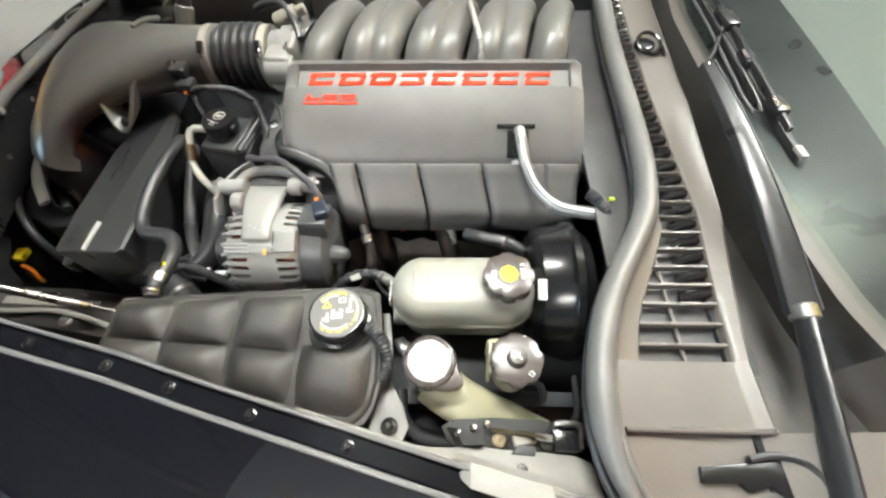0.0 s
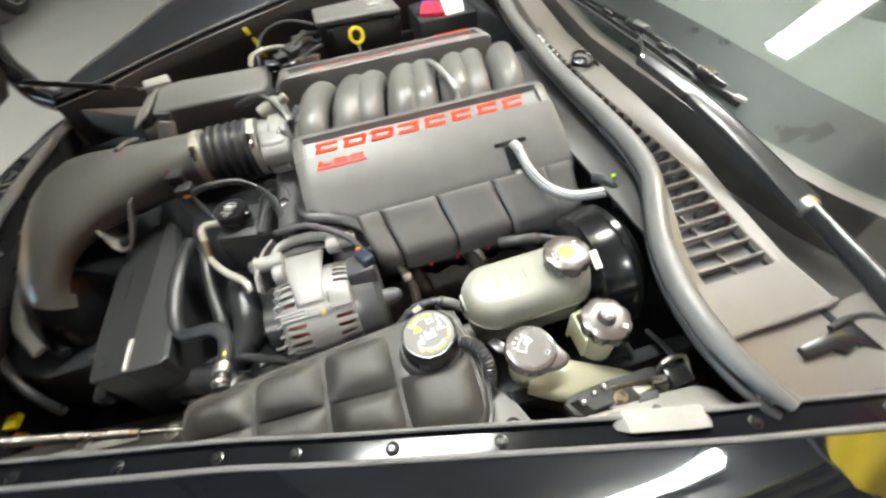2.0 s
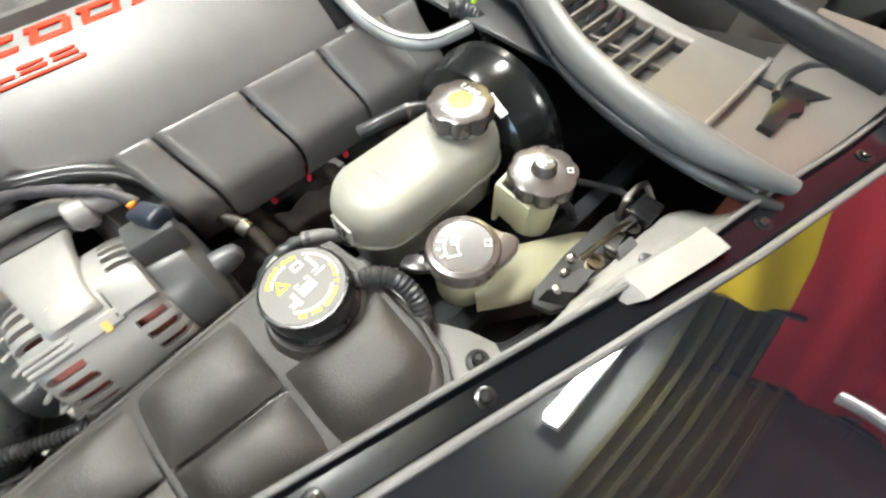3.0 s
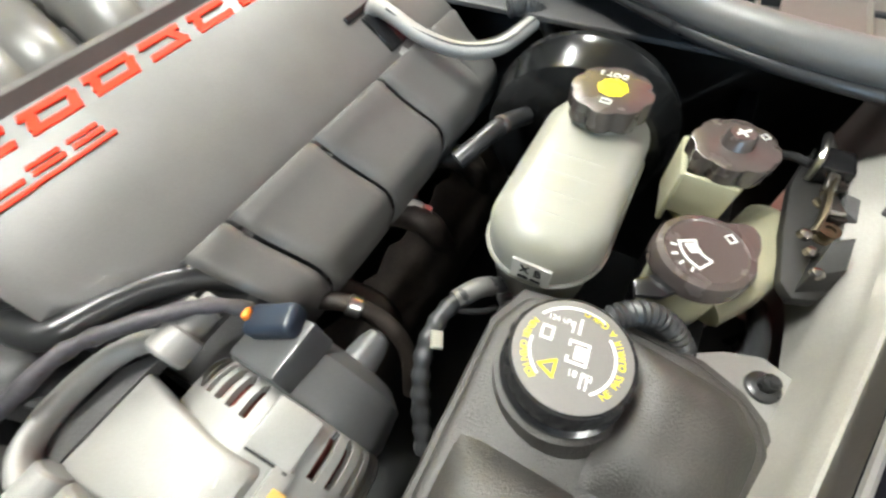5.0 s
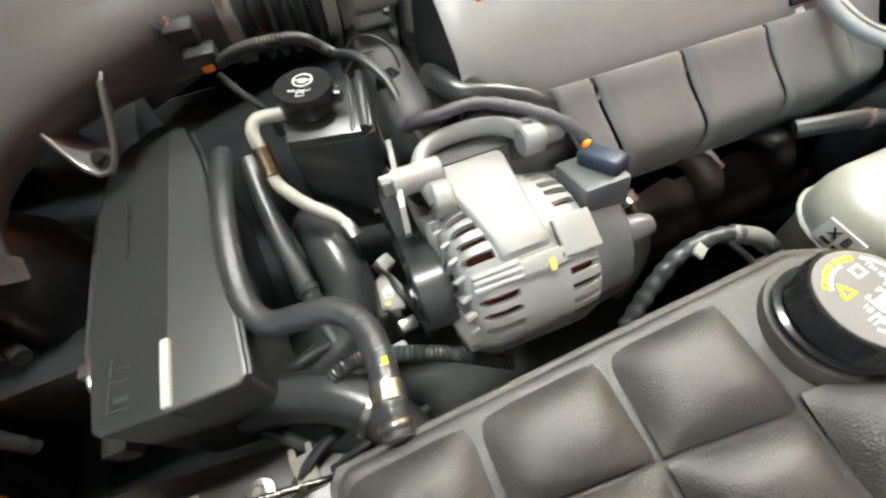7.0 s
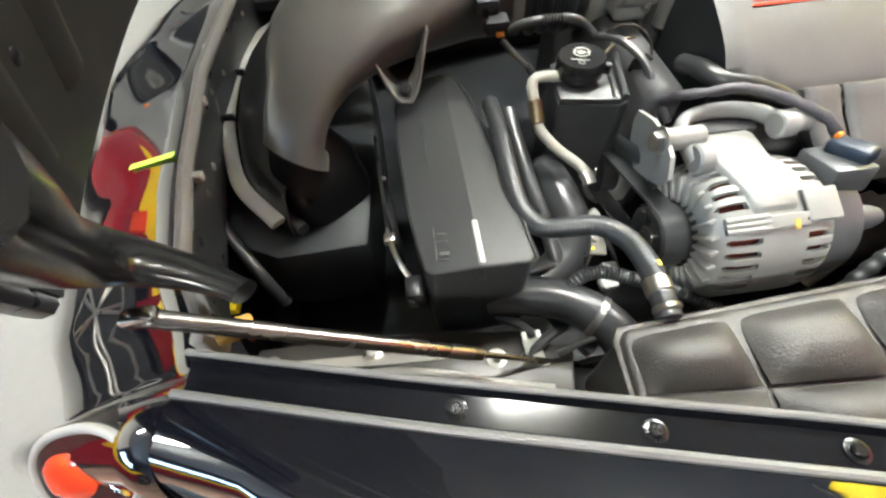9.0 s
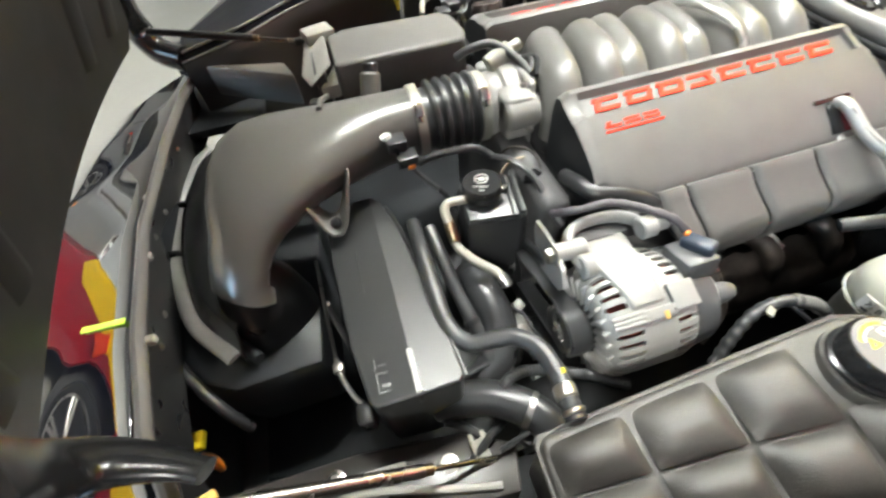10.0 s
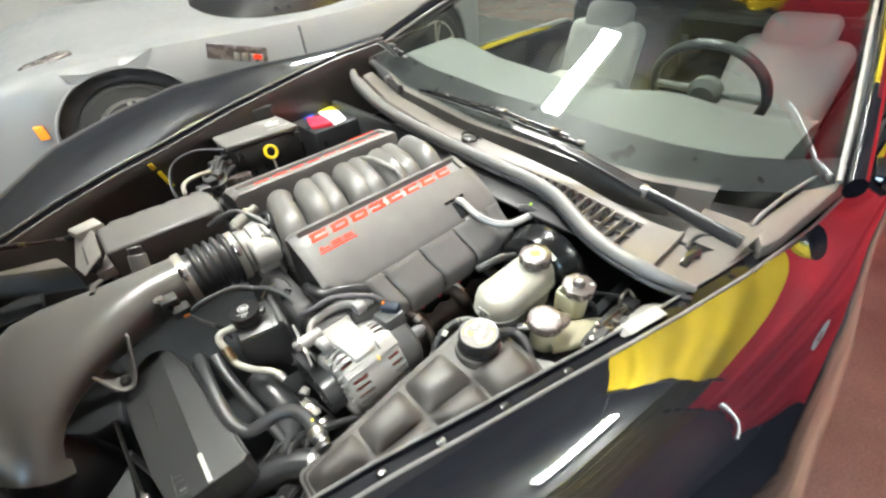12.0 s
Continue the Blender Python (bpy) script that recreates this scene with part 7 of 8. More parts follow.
def cover_hose():
    t = thing("breather_hose", (0.2, 0.58, 0.76), "braided silver breather hose leaving the engine cover", "hose")
    part("hose", sweep([(0.146, 0.655, 0.800), (0.145, 0.640, 0.822), (0.147, 0.622, 0.818), (0.155, 0.590, 0.797), (0.172, 0.553, 0.781), (0.200, 0.522, 0.776), (0.232, 0.508, 0.780), (0.254, 0.502, 0.783)], 0.0088, 14), BRAID, t)
    for d in (0.0048, -0.0048):
        part("stripe", sweep([(0.146 + d, 0.622, 0.8257), (0.155 + d, 0.590, 0.8047), (0.172 + d * 0.8, 0.553 + d * 0.3, 0.7887), (0.200 + d * 0.5, 0.522 + d * 0.9, 0.7837), (0.232, 0.508 + d, 0.7875), (0.252, 0.502 + d, 0.7905)], 0.0014, 6), GREYBOOT, t, "thin dark line along the hose")
    part("elbow", sweep([(0.245, 0.530, 0.796), (0.255, 0.518, 0.798), (0.266, 0.504, 0.790), (0.272, 0.492, 0.776), (0.272, 0.480, 0.76)], ribbed(0.0095, 0.005, 0.08), 14, 0.0016), RUBBER, t, "black ribbed elbow")
    part("elbow_clip", rbox((0.276, 0.518, 0.799), (0.008, 0.005, 0.005), 0.0015), NEON, t, "tiny green clip")
    part("lower_hose", sweep([(0.140, 0.615, 0.780), (0.146, 0.598, 0.765), (0.156, 0.586, 0.748)], 0.010, 12), GREYPRINT, t)
    part("slot_frame", join(rbox((0.140, 0.651, 0.8215), (0.062, 0.007, 0.005), 0.001, 1, (33, 0, 0)), rbox((0.143, 0.628, 0.8035), (0.034, 0.044, 0.005), 0.001, 1, (42, 0, 0))), CAPBLACK, t, "black slot in the cover")


cover_hose()


def low_clutter():
    """Heat shield, pipes and loom ends seen between the covers and the tank."""
    e = thing("exhaust_heat_shield", (0.0, 0.50, 0.50), "brown heat-stained steel shield under the coil panels", "heat shield")
    rows = []
    for i in range(25):
        x = -0.20 + 0.40 * i / 24
        w = 0.006 * math.sin(i * 1.9)
        rows.append([(x, 0.545 + w * 0.3, 0.645 + w), (x, 0.525 + w, 0.632), (x, 0.50, 0.60 + w), (x, 0.49, 0.55)])
    part("shield", sheet(rows, 0.002), RUSTY, e)
    for x in (-0.10, 0.02, 0.13):
        part("primary_pipe", sweep([(x, 0.575, 0.655), (x + 0.004, 0.55, 0.66), (x + 0.012, 0.525, 0.645), (x + 0.02, 0.515, 0.60)], 0.017, 14), RUSTY, e, "stained exhaust pipe")
    h = thing("heater_pipe", (-0.1, 0.45, 0.55), "thin copper-brown pipe curving behind the alternator", "pipe")
    part("pipe", sweep([(-0.125, 0.545, 0.70), (-0.112, 0.520, 0.695), (-0.104, 0.490, 0.672), (-0.110, 0.465, 0.64), (-0.135, 0.45, 0.60)], 0.0085, 12), RUSTY, h)
    part("clip", rod((-0.112, 0.520, 0.694), (-0.108, 0.508, 0.688), 0.0105, 14), STEEL, h)
    w = thing("taped_loom", (-0.06, 0.42, 0.66), "taped black wiring loom with a pale tag", "wiring", "wiring looms")
    loom = [(-0.180, 0.400, 0.66), (-0.150, 0.418, 0.690), (-0.118, 0.430, 0.712), (-0.085, 0.428, 0.722), (-0.055, 0.415, 0.720), (-0.03, 0.40, 0.70)]
    part("loom", sweep(loom, lambda s, L: 0.0075 + 0.0009 * math.sin(s * 420), 10, 0.003), RUBBER, w)
    part("tape", sweep([(-0.075, 0.4255, 0.7222), (-0.055, 0.415, 0.720), (-0.044, 0.4085, 0.711)], 0.0088, 12), SEAL, w, "grey tape wrap")
    part("tag", rbox((-0.112, 0.422, 0.722), (0.016, 0.010, 0.004), 0.001, 1, (20, 10, 30)), MILK, w, "pale plastic tag")
    part("branch", sweep([(-0.085, 0.428, 0.722), (-0.07, 0.405, 0.712), (-0.05, 0.40, 0.69)], 0.0028, 8), RUBBER, w)
    c = thing("sensor_connector", (0.03, 0.55, 0.63), "grey sensor connector below the coil panels", "connector")
    part("body", rod((0.025, 0.562, 0.672), (0.036, 0.535, 0.660), 0.011, 16), GREYPRINT, c)
    part("nut", lathe((0.036, 0.535, 0.660), (0.35, -0.85, -0.38), [(0, 0.010), (0.010, 0.010), (0.012, 0.006)], 6), STEEL, c)
    part("lead", sweep([(0.02, 0.57, 0.676), (0.008, 0.575, 0.665), (0.0, 0.57, 0.64)], 0.004, 8), REDPLASTIC, c)
    l = thing("lower_loom", (-0.47, 0.45, 0.58), "loose black wires and clips below the hoses", "wiring", "wiring looms")
    rng = random.Random(11)
    for i in range(9):
        a = V((-0.50 + rng.uniform(-0.04, 0.05), 0.44 + rng.uniform(-0.05, 0.05), 0.60 + rng.uniform(-0.03, 0.03)))
        b = a + V((rng.uniform(0.03, 0.10), rng.uniform(-0.05, 0.05), rng.uniform(-0.02, 0.02)))
        part("wire", sweep([a, a.lerp(b, 0.5) + V((0, 0, 0.015)), b], rng.uniform(0.003, 0.006), 8, 0.01), RUBBER, l)
    for x, y, z in ((-0.425, 0.50, 0.615), (-0.39, 0.475, 0.625), (-0.37, 0.51, 0.60), (-0.44, 0.40, 0.625)):
        part("plug", rbox((x, y, z), (0.022, 0.016, 0.014), 0.003, 2, (15, 10, rng.uniform(0, 90))), rng.choice((STEEL, BLACK, GREYPRINT)), l)
    part("thin_wire", sweep([(-0.335, 0.775, 0.772), (-0.318, 0.768, 0.790), (-0.298, 0.752, 0.793), (-0.285, 0.735, 0.780), (-0.284, 0.715, 0.760)], 0.0015, 8), RUSTY, l, "thin brown wire")
    part("wire", sweep([(-0.47, 0.79, 0.775), (-0.455, 0.765, 0.765), (-0.435, 0.745, 0.748), (-0.43, 0.735, 0.72)], 0.004, 8, 0.01), RUBBER, l)
    part("wire", sweep([(-0.345, 0.775, 0.775), (-0.325, 0.74, 0.785), (-0.305, 0.70, 0.775), (-0.30, 0.66, 0.755), (-0.29, 0.63, 0.735)], 0.005, 8, 0.01), RUBBER, l)
    part("plug", rbox((-0.300, 0.715, 0.762), (0.026, 0.02, 0.02), 0.004, 2, (10, 0, 30)), CAPBLACK, l)
    b = thing("alternator_bracket", (-0.33, 0.61, 0.60), "grey cast bracket plate between alternator and reservoir", "bracket")
    face = [(0.640, 0.752), (0.600, 0.770), (0.562, 0.780), (0.532, 0.776), (0.518, 0.758), (0.528, 0.738), (0.560, 0.718), (0.593, 0.700), (0.632, 0.715), (0.642, 0.735)]
    part("plate", bevel(loft([[(x + 0.16 * (y - 0.60), y, z) for y, z in face] for x in (-0.336, -0.331)]), 0.002, 2), ALU, b, "grey cast face")
    part("wire_tie", sweep([(-0.345, 0.735, 0.772), (-0.325, 0.745, 0.782), (-0.305, 0.742, 0.786)], 0.0018, 6), BRASS, b, "short yellowish wire")
    k = thing("hose_bracket", (-0.378, 0.56, 0.56), "pale zinc bracket behind the curved radiator hose", "bracket")
    part("plate", join(prism([(-0.392, 0.535), (-0.366, 0.530), (-0.360, 0.556), (-0.372, 0.580), (-0.388, 0.572)], lambda x, y: 0.605 + 0.3 * (y - 0.55), lambda x, y: 0.609 + 0.3 * (y - 0.55), 0.001, 1), rbox((-0.372, 0.590, 0.612), (0.020, 0.018, 0.022), 0.003, 2, (20, 10, 30)), rod((-0.378, 0.555, 0.48), (-0.378, 0.555, 0.606), 0.008, 10)), BARE, k)
    part("bolt", hex_bolt((-0.378, 0.553, 0.609), (0, -0.3, 1), 0.005, 0.006), STEEL, k)
    part("wire", sweep([(-0.385, 0.585, 0.625), (-0.372, 0.566, 0.628), (-0.366, 0.545, 0.618), (-0.356, 0.525, 0.60), (-0.35, 0.50, 0.57)], 0.003, 8), RUBBER, k)
    part("paint_dot", rbox((-0.383, 0.540, 0.6075), (0.006, 0.004, 0.001), 0.0003, 1), YELLOW, k)


low_clutter()


# ---- far side of the bay ----
def far_side():
    t = thing("fuse_box", (-0.02, 1.50, 0.72), "black fuse box with a printed lid", "fuse box")
    out = [(-0.156, 1.415), (0.105, 1.435), (0.095, 1.60), (-0.158, 1.545)]
    z = lambda x, y: 0.843 - 0.09 * (x + 0.15) * 0.5
    part("lid", prism(out, lambda x, y: z(x, y) - 0.02, z, 0.006, 3), COVER, t)
    part("base", prism([(x * 0.97 - 0.0005, 1.5 + (y - 1.5) * 0.93) for x, y in out], 0.70, lambda x, y: z(x, y) - 0.021, 0.006, 2), BLACK, t)
    m = face_pose((0.045, 1.515, z(0.045, 1.515) + 0.0008), (0.045, 0, 1), (1, 0.08, 0))
    part("print", join(*[bar2d(m @ Matrix.Rotation(radians(a), 4, "Z"), x0, y0, x1, y1, h=0.0004) for a, x0, y0, x1, y1 in ((0, -0.045, -0.05, 0.04, -0.047), (0, -0.045, 0.045, 0.04, 0.048), (25, -0.03, -0.01, 0.03, 0.005), (-30, -0.025, -0.02, 0.028, -0.012), (40, -0.02, 0.01, 0.03, 0.018), (0, -0.03, 0.026, 0.01, 0.03))]), GREYPRINT, t, "worn grey pictogram print")
    for x in (-0.12, 0.09):
        part("latch", rbox((x, 1.417, 0.80), (0.02, 0.012, 0.03), 0.003), BLACK, t)
    b = thing("battery", (0.28, 1.60, 0.50), "black car battery with red terminal cover", "battery")
    part("case", rbox((0.29, 1.585, 0.672), (0.25, 0.27, 0.20), 0.008), BLACK, b)
    part("terminal_cover", prism([(0.178, 1.490), (0.255, 1.456), (0.266, 1.552), (0.212, 1.600)], 0.765, lambda x, y: 0.788 - 0.05 * (0.25 - x), 0.005, 2), REDPLASTIC, b, "angular red plastic terminal cover")
    for name, out, m in (("white_label", [(0.270, 1.552), (0.260, 1.460), (0.322, 1.474), (0.358, 1.600), (0.290, 1.645)], WHITE), ("yellow_label", [(0.288, 1.652), (0.338, 1.612), (0.366, 1.622), (0.350, 1.690)], YELLOW), ("blue_label", [(0.208, 1.618), (0.232, 1.668), (0.264, 1.636), (0.240, 1.600)], BLUE)):
        part(name, prism(out, 0.770, 0.7745, 0.0005, 1), m, b)
    part("clamp", join(rbox((0.20, 1.69, 0.775), (0.03, 0.02, 0.014), 0.003), rod((0.20, 1.69, 0.77), (0.20, 1.69, 0.795), 0.008, 12)), STEEL, b)
    r = thing("junction_cover", (-0.42, 1.10, 0.75), "flat black plastic cover beside the far engine cover", "plastic cover")
    top = [(-0.548, 1.032), (-0.303, 1.028), (-0.292, 1.06), (-0.297, 1.135), (-0.32, 1.15), (-0.50, 1.165), (-0.55, 1.15)]
    part("cover", prism(top, 0.775, lambda x, y: 0.852 + 0.05 * (y - 1.03), 0.008, 3), COVER, r)
    part("side_flange", prism([(-0.556, 1.15), (-0.30, 1.14), (-0.30, 1.20), (-0.52, 1.215)], 0.80, 0.838, 0.004), BLACK, r)
    k = thing("strut_bracket", (-0.59, 1.15, 0.74), "pale grey folded strut bracket at the far side", "bracket")
    part("plate", join(prism([(-0.555, 1.04), (-0.553, 1.16), (-0.575, 1.22), (-0.60, 1.215), (-0.615, 1.10), (-0.60, 1.03)], lambda x, y: 0.834 + 0.6 * (x + 0.58), lambda x, y: 0.838 + 0.6 * (x + 0.58), 0.001, 1), rbox((-0.565, 1.20, 0.845), (0.06, 0.05, 0.022), 0.005, 2, (0, 0, 15))), BARE, k)
    part("post", join(rod((-0.60, 1.03, 0.70), (-0.602, 1.025, 0.80), 0.011, 12), rbox((-0.58, 1.10, 0.77), (0.02, 0.10, 0.13), 0.004)), BLACK, k)
    part("fold", prism([(-0.585, 1.035), (-0.55, 1.035), (-0.55, 1.12)], 0.79, 0.815, 0.002), BARE, k)
    p = thing("shroud_wedge", (-0.70, 1.30, 0.70), "pale triangular radiator shroud corner", "plastic cover")
    part("wedge", prism([(-0.64, 1.20), (-0.66, 1.27), (-0.84, 1.34)], 0.70, 0.775, 0.004), COWL, p)
    d = thing("dipstick", (-0.05, 1.30, 0.70), "yellow ring handle of the oil dipstick", "dipstick")
    c = V((-0.052, 1.312, 0.822))
    part("ring", sweep([c + V((0.018 * math.cos(a), 0.006 * math.sin(a), 0.018 * math.sin(a))) for a in (2 * math.pi * i / 20 for i in range(21))], 0.0052, 8, 0.006), YELLOW, d, "yellow plastic ring")
    part("stem", rod(c - V((0, 0, 0.02)), (-0.05, 1.30, 0.68), 0.004, 8), STEEL, d)
    o = thing("oil_filler_cap", (-0.20, 1.19, 0.80), "round grey oil filler cap by the far cover", "cap")
    part("cap", knob((-0.195, 1.195, 0.815), (0, 0.25, 1), 0.034, 0.022, 10, 0.06, 60), CAP, o)
    part("neck", rod((-0.195, 1.18, 0.755), (-0.195, 1.195, 0.82), 0.025, 20), BLACK, o)
    w = thing("wiring_harness", (-0.22, 1.32, 0.78), "tangled black wiring harness in front of fuse box", "wiring")
    rng = random.Random(7)
    for i in range(16):
        a = V((-0.16 + rng.uniform(-0.02, 0.01), 1.40 + rng.uniform(-0.02, 0.10), 0.80 + rng.uniform(-0.03, 0.015)))
        bq = V((-0.24 + rng.uniform(-0.03, 0.03), 1.30 + rng.uniform(-0.06, 0.06), 0.795 + rng.uniform(-0.02, 0.03)))
        e = V((-0.28 + rng.uniform(-0.04, 0.04), 1.20 + rng.uniform(-0.04, 0.06), 0.77 + rng.uniform(-0.02, 0.04)))
        part("wire", sweep([a, a.lerp(bq, 0.5) + V((0, 0, rng.uniform(0, 0.03))), bq, e], rng.uniform(0.0035, 0.007), 8, 0.012), RUBBER, w)
    for x, y, zz in ((-0.265, 1.235, 0.832), (-0.235, 1.27, 0.83), (-0.215, 1.36, 0.825), (-0.29, 1.22, 0.825)):
        part("connector", rbox((x, y, zz), (0.034, 0.026, 0.02), 0.004, 2, (10, 5, rng.uniform(0, 80))), BLACK, w)
    part("pale_pipe", sweep([(-0.34, 1.205, 0.838), (-0.33, 1.225, 0.855), (-0.29, 1.245, 0.858), (-0.25, 1.255, 0.852)], 0.006, 10), MILK, w, "pale bent vapour pipe")
    part("loom", sweep([(-0.16, 1.44, 0.83), (-0.24, 1.47, 0.845), (-0.31, 1.46, 0.83), (-0.345, 1.42, 0.79), (-0.35, 1.38, 0.74)], 0.005, 8, 0.02), RUBBER, w)
    y = thing("yellow_tag", (-0.355, 1.495, 0.74), "yellow tag strip stuck on the far inner panel", "tag")
    part("strip", join(rbox((-0.362, 1.495, 0.832), (0.014, 0.004, 0.022), 0.001, 1, (0, -14, 0)), rbox((-0.345, 1.495, 0.780), (0.013, 0.004, 0.062), 0.001, 1, (0, -14, 0))), YELLOW, y)
    g = thing("relay_bracket", (0.06, 1.62, 0.83), "black relay bracket on the far inner panel", "bracket")
    part("arm", prism([(-0.10, 1.60), (0.08, 1.645), (0.10, 1.60), (0.06, 1.585)], 0.855, 0.872, 0.004), BLACK, g)
    part("relay", rbox((0.05, 1.60, 0.85), (0.07, 0.04, 0.05), 0.005), BLACK, g)


far_side()


# ---- neighbouring cars ----
def spoked_wheel(t, x, y, side, r=0.35):
    w = part("wheel", lathe((x, y - 0.13, r), (0, 1, 0), [(0, r * 0.70), (0.01, r * 0.93), (0.04, r), (0.22, r), (0.25, r * 0.93), (0.26, r * 0.70)], 44), TYRE, t, "black tyre")
    yy = y + side * 0.13
    part("rim", lathe((x, yy - side * 0.012, r), (0, side, 0), [(0, r * 0.70), (0.012, r * 0.74), (0.014, r * 0.70), (0.004, r * 0.62)], 44), STEEL, w)
    for k in range(5):
        a = radians(72 * k + 10)
        for d in (-0.12, 0.12):
            part("spoke", rod((x + 0.03 * math.cos(a), yy - side * 0.004, r + 0.03 * math.sin(a)), (x + r * 0.68 * math.cos(a + d), yy - side * 0.004, r + r * 0.68 * math.sin(a + d)), 0.016, 8), STEEL, w)
    part("hub", lathe((x, yy - side * 0.014, r), (0, side, 0), [(0, 0.05), (0.012, 0.045), (0.016, 0.02)], 20), STEEL, w)


def sports_car(name, origin, side, paint, label, top_paint=None, nose=1.0):
    """A low coupe whose flank towards us faces side (-1: to the near side). origin: front axle centre on that flank's ground line."""
    ox, oy = origin
    t = thing(name, (ox, oy, 0), label, "car")
    L = [(-1.02, 0.30, 0.55), (-0.98, 0.22, 0.66), (-0.9, 0.16, 0.73), (-0.75, 0.10, 0.79), (-0.6, 0.06, 0.82), (-0.36, 0.0, 0.87), (0.0, -0.012, 0.90), (0.36, 0.0, 0.90), (0.8, 0.05, 0.88), (1.5, 0.05, 0.87), (2.3, 0.0, 0.90), (2.9, 0.0, 0.91), (3.4, 0.10, 0.88), (3.5, 0.2, 0.85)]
    rows = []
    for i in range(91):
        x = -1.02 + 4.52 * i / 90
        inset, top = lerp_line(L, x)
        arch = 0.0
        for ax in (0.0, 2.7):
            d = abs(x - ax)
            if d < 0.46:
                arch = max(arch, 0.335 + math.sqrt(max(0, 0.46 ** 2 - d * d)))
        low = max(0.16, arch)
        rise = min(1, max(0, (x + 1.0) / 0.9))
        row = []
        for z, off in ((low, 0.02), (low + 0.01, 0.0), (low + (top - 0.10 - low) * 0.5, 0.0), (top - 0.10, 0.015), (top - 0.04, 0.04), (top - 0.008, 0.10), (top, 0.18), (top + 0.01 + 0.05 * rise, 0.35), (top + 0.02 + 0.13 * rise, 0.62), (top + 0.02 + 0.17 * rise, 0.9), (top + 0.02 + 0.13 * rise, 1.18), (top + 0.01 + 0.05 * rise, 1.45), (top - 0.01, 1.70), (top - 0.12, 1.82), (0.3, 1.84)):
            row.append((ox + (x if x > -0.5 else -0.5 + (x + 0.5) * nose), oy - side * (inset + off), z))
        rows.append(row)
    part("body", sheet(rows, 0.004), paint, t)
    for panel, row in (("nose_panel", rows[0]), ("tail_panel", rows[-1])):
        part(panel, sheet([row, [(p[0], p[1], 0.18 + 0.3 * (p[2] - 0.18)) for p in row], [(p[0], p[1], 0.17) for p in row]], 0.004), paint, t)
    if top_paint:
        part("upper_panel", sheet([[V(p) + V((0, side * 0.004, 0.004)) for p in [V(r[2]).lerp(V(r[3]), 0.55)] + r[3:9]] for r in rows[3:84]], 0.002), top_paint, t, "yellow upper body")
    part("cabin", loft([oval((ox + 1.55, oy - side * 0.92, 0.80), (1, 0, 0), (0, 1, 0), 1.2, 0.74, 36, 2.6), oval((ox + 1.62, oy - side * 0.92, 1.0), (1, 0, 0), (0, 1, 0), 0.98, 0.66, 36, 2.6), oval((ox + 1.7, oy - side * 0.92, 1.2), (1, 0, 0), (0, 1, 0), 0.55, 0.54, 36, 2.6)]), CAPBLACK, t, "dark glasshouse")
    part("roof", loft([oval((ox + 1.7, oy - side * 0.92, 1.2), (1, 0, 0), (0, 1, 0), 0.58, 0.55, 36, 2.6), oval((ox + 1.72, oy - side * 0.92, 1.235), (1, 0, 0), (0, 1, 0), 0.40, 0.42, 36, 2.6)]), paint, t)
    part("underbody", rbox((ox + 1.25, oy - side * 0.92, 0.32), (4.2, 1.5, 0.24), 0.02), DARK, t)
    for ax in (0.0, 2.7):
        spoked_wheel(t, ox + ax, oy - side * 0.15, side)
        part("far_wheel", lathe((ox + ax, oy - side * 1.58, 0.335), (0, -side, 0), [(0, 0.20), (0.01, 0.30), (0.03, 0.335), (0.20, 0.335), (0.22, 0.31), (0.225, 0.22), (0.21, 0.05)], 36), TYRE, t, "dark wheel on the other side")
        part("arch_liner", lathe((ox + ax, oy - side * 0.10, 0.335), (0, -side, 0), [(0, 0.48), (0.3, 0.48), (0.301, 0.1)], 30), DARK, t)
    part("door_gap", rbox((ox + 1.30, oy - side * 0.012, 0.60), (0.008, 0.03, 0.42), 0.001, 1), DARK, t)
    return t


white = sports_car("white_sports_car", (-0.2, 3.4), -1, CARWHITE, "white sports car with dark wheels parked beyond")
part("side_vent", join(rbox((0.58, 3.392, 0.725), (0.42, 0.016, 0.10), 0.004, 1, (0, 16, 0)), rbox((0.62, 3.383, 0.745), (0.22, 0.012, 0.012), 0.002, 1, (0, 16, 0))), CAP, white, "dark side vent badge")
for k in range(4):
    part("vent_bar", rbox((0.56 + 0.055 * k, 3.382, 0.71 - 0.016 * k), (0.036, 0.012, 0.05), 0.003, 1, (0, 16, 0)), STEEL, white, "plain silver badge bar")
part("vent_mark", rbox((0.70, 3.375, 0.675), (0.06, 0.008, 0.03), 0.002, 1, (0, 16, 0)), RED, white, "plain red badge mark")
part("side_marker", rbox((-0.69, 3.435, 0.54), (0.05, 0.05, 0.08), 0.006), ORANGE, white, "orange side marker lamp")
part("hood_vent", prism([(-0.62, 3.575), (-0.42, 3.53), (-0.33, 3.56), (-0.38, 3.64), (-0.54, 3.66)], lambda x, y: 0.80 + 0.2 * (x + 0.47), lambda x, y: 0.886 + 0.16 * (x + 0.47) + 0.12 * (y - 3.56), 0.004, 1), CAP, white, "dark hood vent")
BODY_LINE = [(-1.02, 0.30, 0.55), (-0.98, 0.22, 0.66), (-0.9, 0.16, 0.73), (-0.75, 0.10, 0.79), (-0.6, 0.06, 0.82), (-0.36, 0.0, 0.87), (0.0, -0.012, 0.90)]


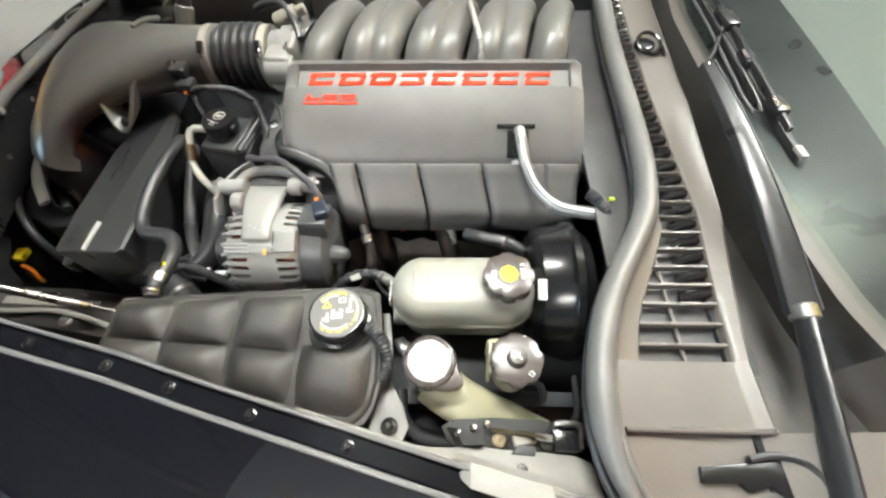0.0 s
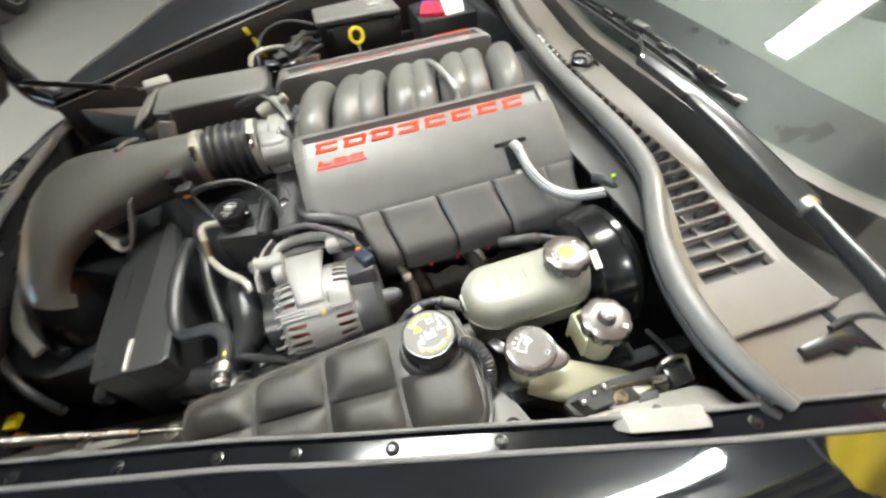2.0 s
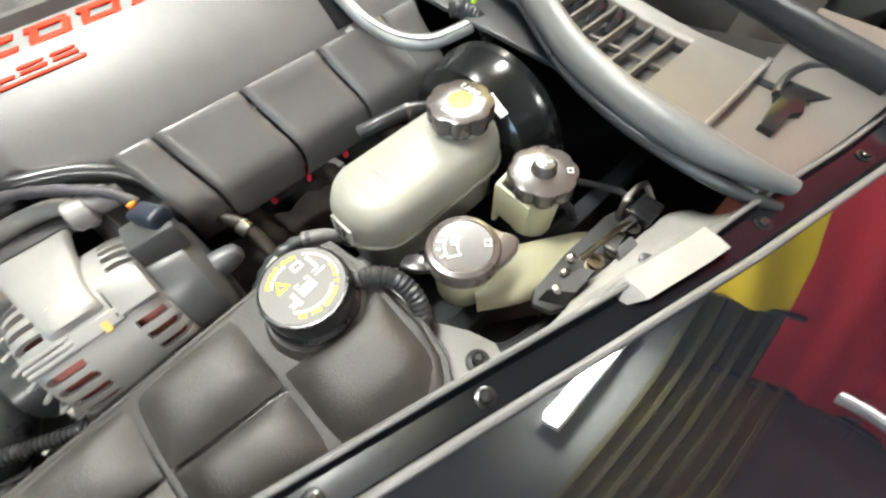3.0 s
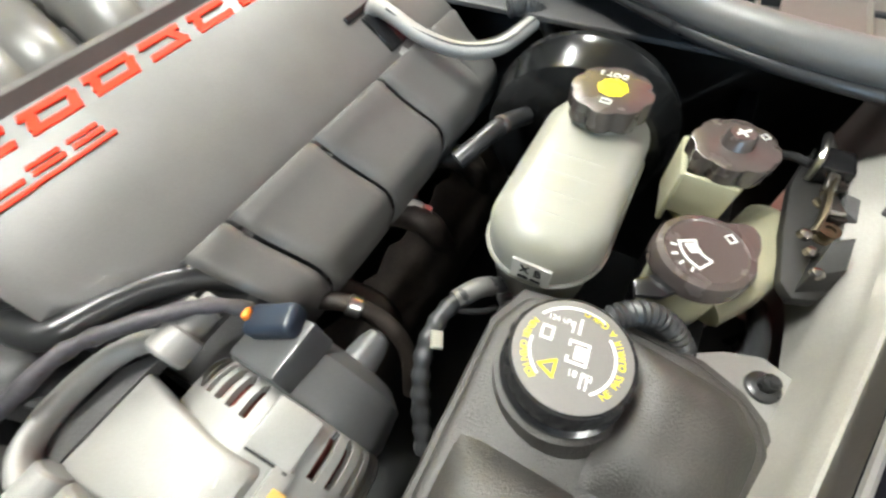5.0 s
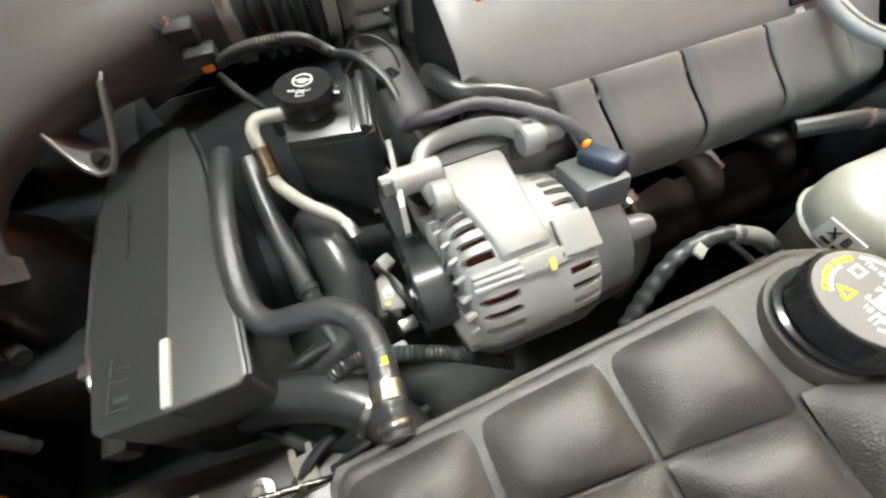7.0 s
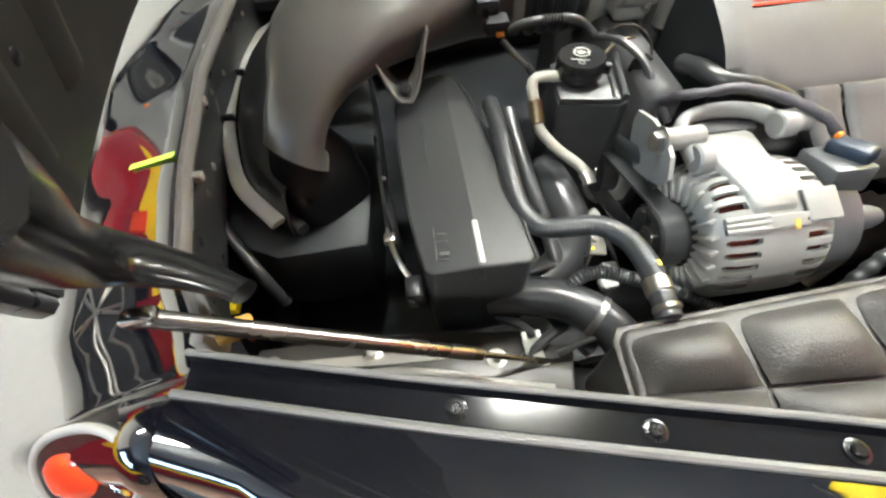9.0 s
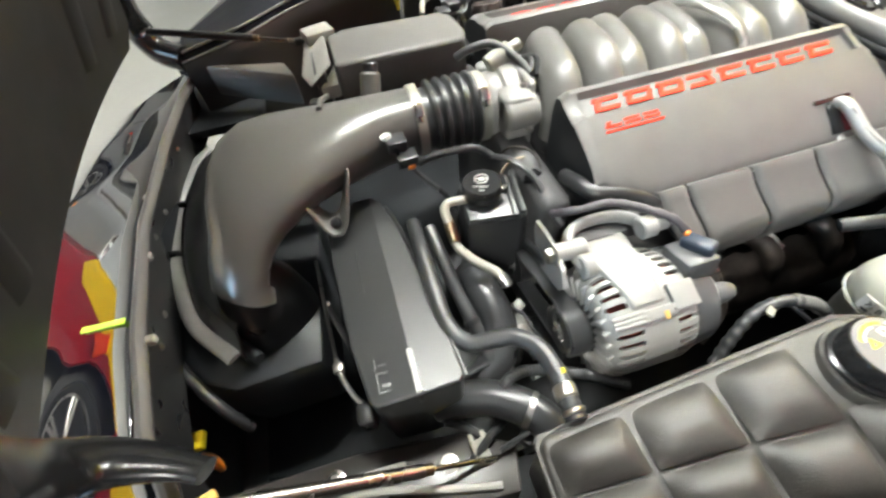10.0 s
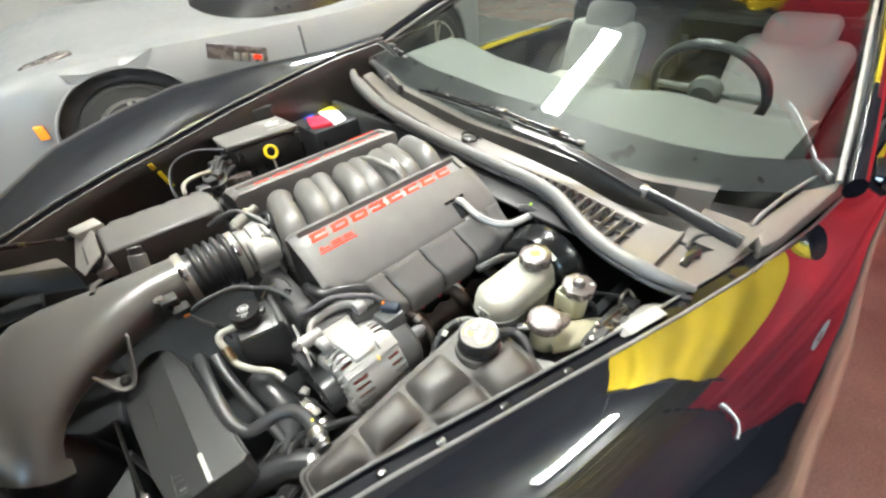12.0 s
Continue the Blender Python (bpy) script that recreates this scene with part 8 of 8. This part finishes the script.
def lamp_patch(x0, x1, v_hi, drop, rise):
    """A lens lying in the white car's front corner; v runs up the flank."""
    rows = []
    for i in range(21):
        u = i / 20
        x = x0 + (x1 - x0) * u
        inset, top = lerp_line(BODY_LINE, x)
        depth = drop * math.sin(math.pi * u ** 1.2) ** 0.7 + 0.04
        row = []
        for j in range(9):
            v = v_hi - depth * j / 8
            z, off = lerp_line([(0, top - 0.22, 0.0), (3, top - 0.10, 0.015), (4, top - 0.04, 0.04), (5, top - 0.008, 0.10), (6, top, 0.18)], v)
            row.append((-0.2 + x, 3.4 + inset + off - rise * 0.6, z + rise * 0.8))
        rows.append(row)
    return sheet(rows, 0.003)


lamp = part("headlamp", lamp_patch(-0.90, -0.52, 5.3, 2.3, 0.010), CAP, white, "dark clear headlamp")
# projector patch coloured white for the highlight on it
part("projector", lamp_patch(-0.72, -0.66, 5.0, 1.2, 0.016), WHITE, lamp, "projector housing, white for its highlight")
part("reflector", lamp_patch(-0.86, -0.56, 3.7, 0.5, 0.014), STEEL, lamp)
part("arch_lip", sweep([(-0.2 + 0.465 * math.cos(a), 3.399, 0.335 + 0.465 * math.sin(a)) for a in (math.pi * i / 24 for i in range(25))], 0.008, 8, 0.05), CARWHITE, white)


def place(t, x, y, turn):
    """Moves a finished car to its stand and turns it."""
    t.location = (x, y, 0)
    t.rotation_euler = (0, 0, radians(turn))


red = sports_car("red_race_car", (0.0, 0.0), 1, CARRED, "dark red race car with yellow upper body parked in front", CARYELLOW, 1.6)
part("marker_lamp", rbox((-0.50, -0.03, 0.62), (0.13, 0.05, 0.15), 0.012, 2), REDLAMP, red, "orange-red marker lamp ahead of the wheel")
place(red, -2.55, 1.04, -90)
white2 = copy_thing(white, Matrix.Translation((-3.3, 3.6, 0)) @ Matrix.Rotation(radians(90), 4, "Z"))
tagged(white2, "white sports car with dark wheels parked in front")


def banner():
    """A large cloth hanging from the roof behind the car."""
    t = thing("hanging_banner", (3.3, 0.0, 0.4), "large red and yellow cloth banner hung behind the car", "banner")
    wave = lambda y, z: 3.3 + 0.05 * math.sin(y * 5) + 0.02 * math.sin(y * 13)
    border = lambda z: 0.30 + 0.17 * (z - 2.1)
    for name, z0, z1, m in (("red_field", 0.35, 4.2, CLOTHRED), ("yellow_field", 1.45, 3.35, CLOTHYELLOW)):
        rows = []
        for i in range(61):
            row = []
            for k in range(13):
                z = z0 + (z1 - z0) * k / 12
                y = -3.2 + (border(z) + 3.2) * i / 60 if name == "red_field" else border(z) + (2.9 - border(z)) * i / 60
                row.append((wave(y, z), y, z))
            rows.append(row)
        part(name, sheet(rows, 0.004), m, t)
    part("emblem", loft([oval((x, 0.95, 1.98), (0, 1, 0), (0, 0, 1), a, b, 20, 3) for x, a, b in ((3.225, 0.36, 0.13), (3.215, 0.35, 0.12))]), CLOTHGREEN, t, "dark green plain emblem")
    part("roundel", lathe((3.23, -1.97, 1.47), (-1, 0, 0), [(0, 0.2), (0.01, 0.2)], 32), WHITE, t, "white roundel")
    bm = bmesh.new()
    bm.faces.new([bm.verts.new((3.216, -1.97 + (0.12 if k % 2 == 0 else 0.05) * math.sin(math.pi * k / 5), 1.44 + (0.12 if k % 2 == 0 else 0.05) * math.cos(math.pi * k / 5))) for k in range(10)])
    bmesh.ops.solidify(bm, geom=bm.faces[:], thickness=0.002)
    part("star", bm, RED, t)
    part("pole", rod((3.3, -3.4, 4.21), (3.3, 1.2, 4.21), 0.025, 12), BEAM, t)
    part("pole", rod((3.3, 0.3, 3.36), (3.3, 3.0, 3.36), 0.02, 12), BEAM, t)
    for y, z in ((-3.2, 4.2), (2.8, 3.36)):
        part("cord", rod((3.3, y, z), (3.3, y, ROOM[4]), 0.008, 8), BEAM, t)


banner()
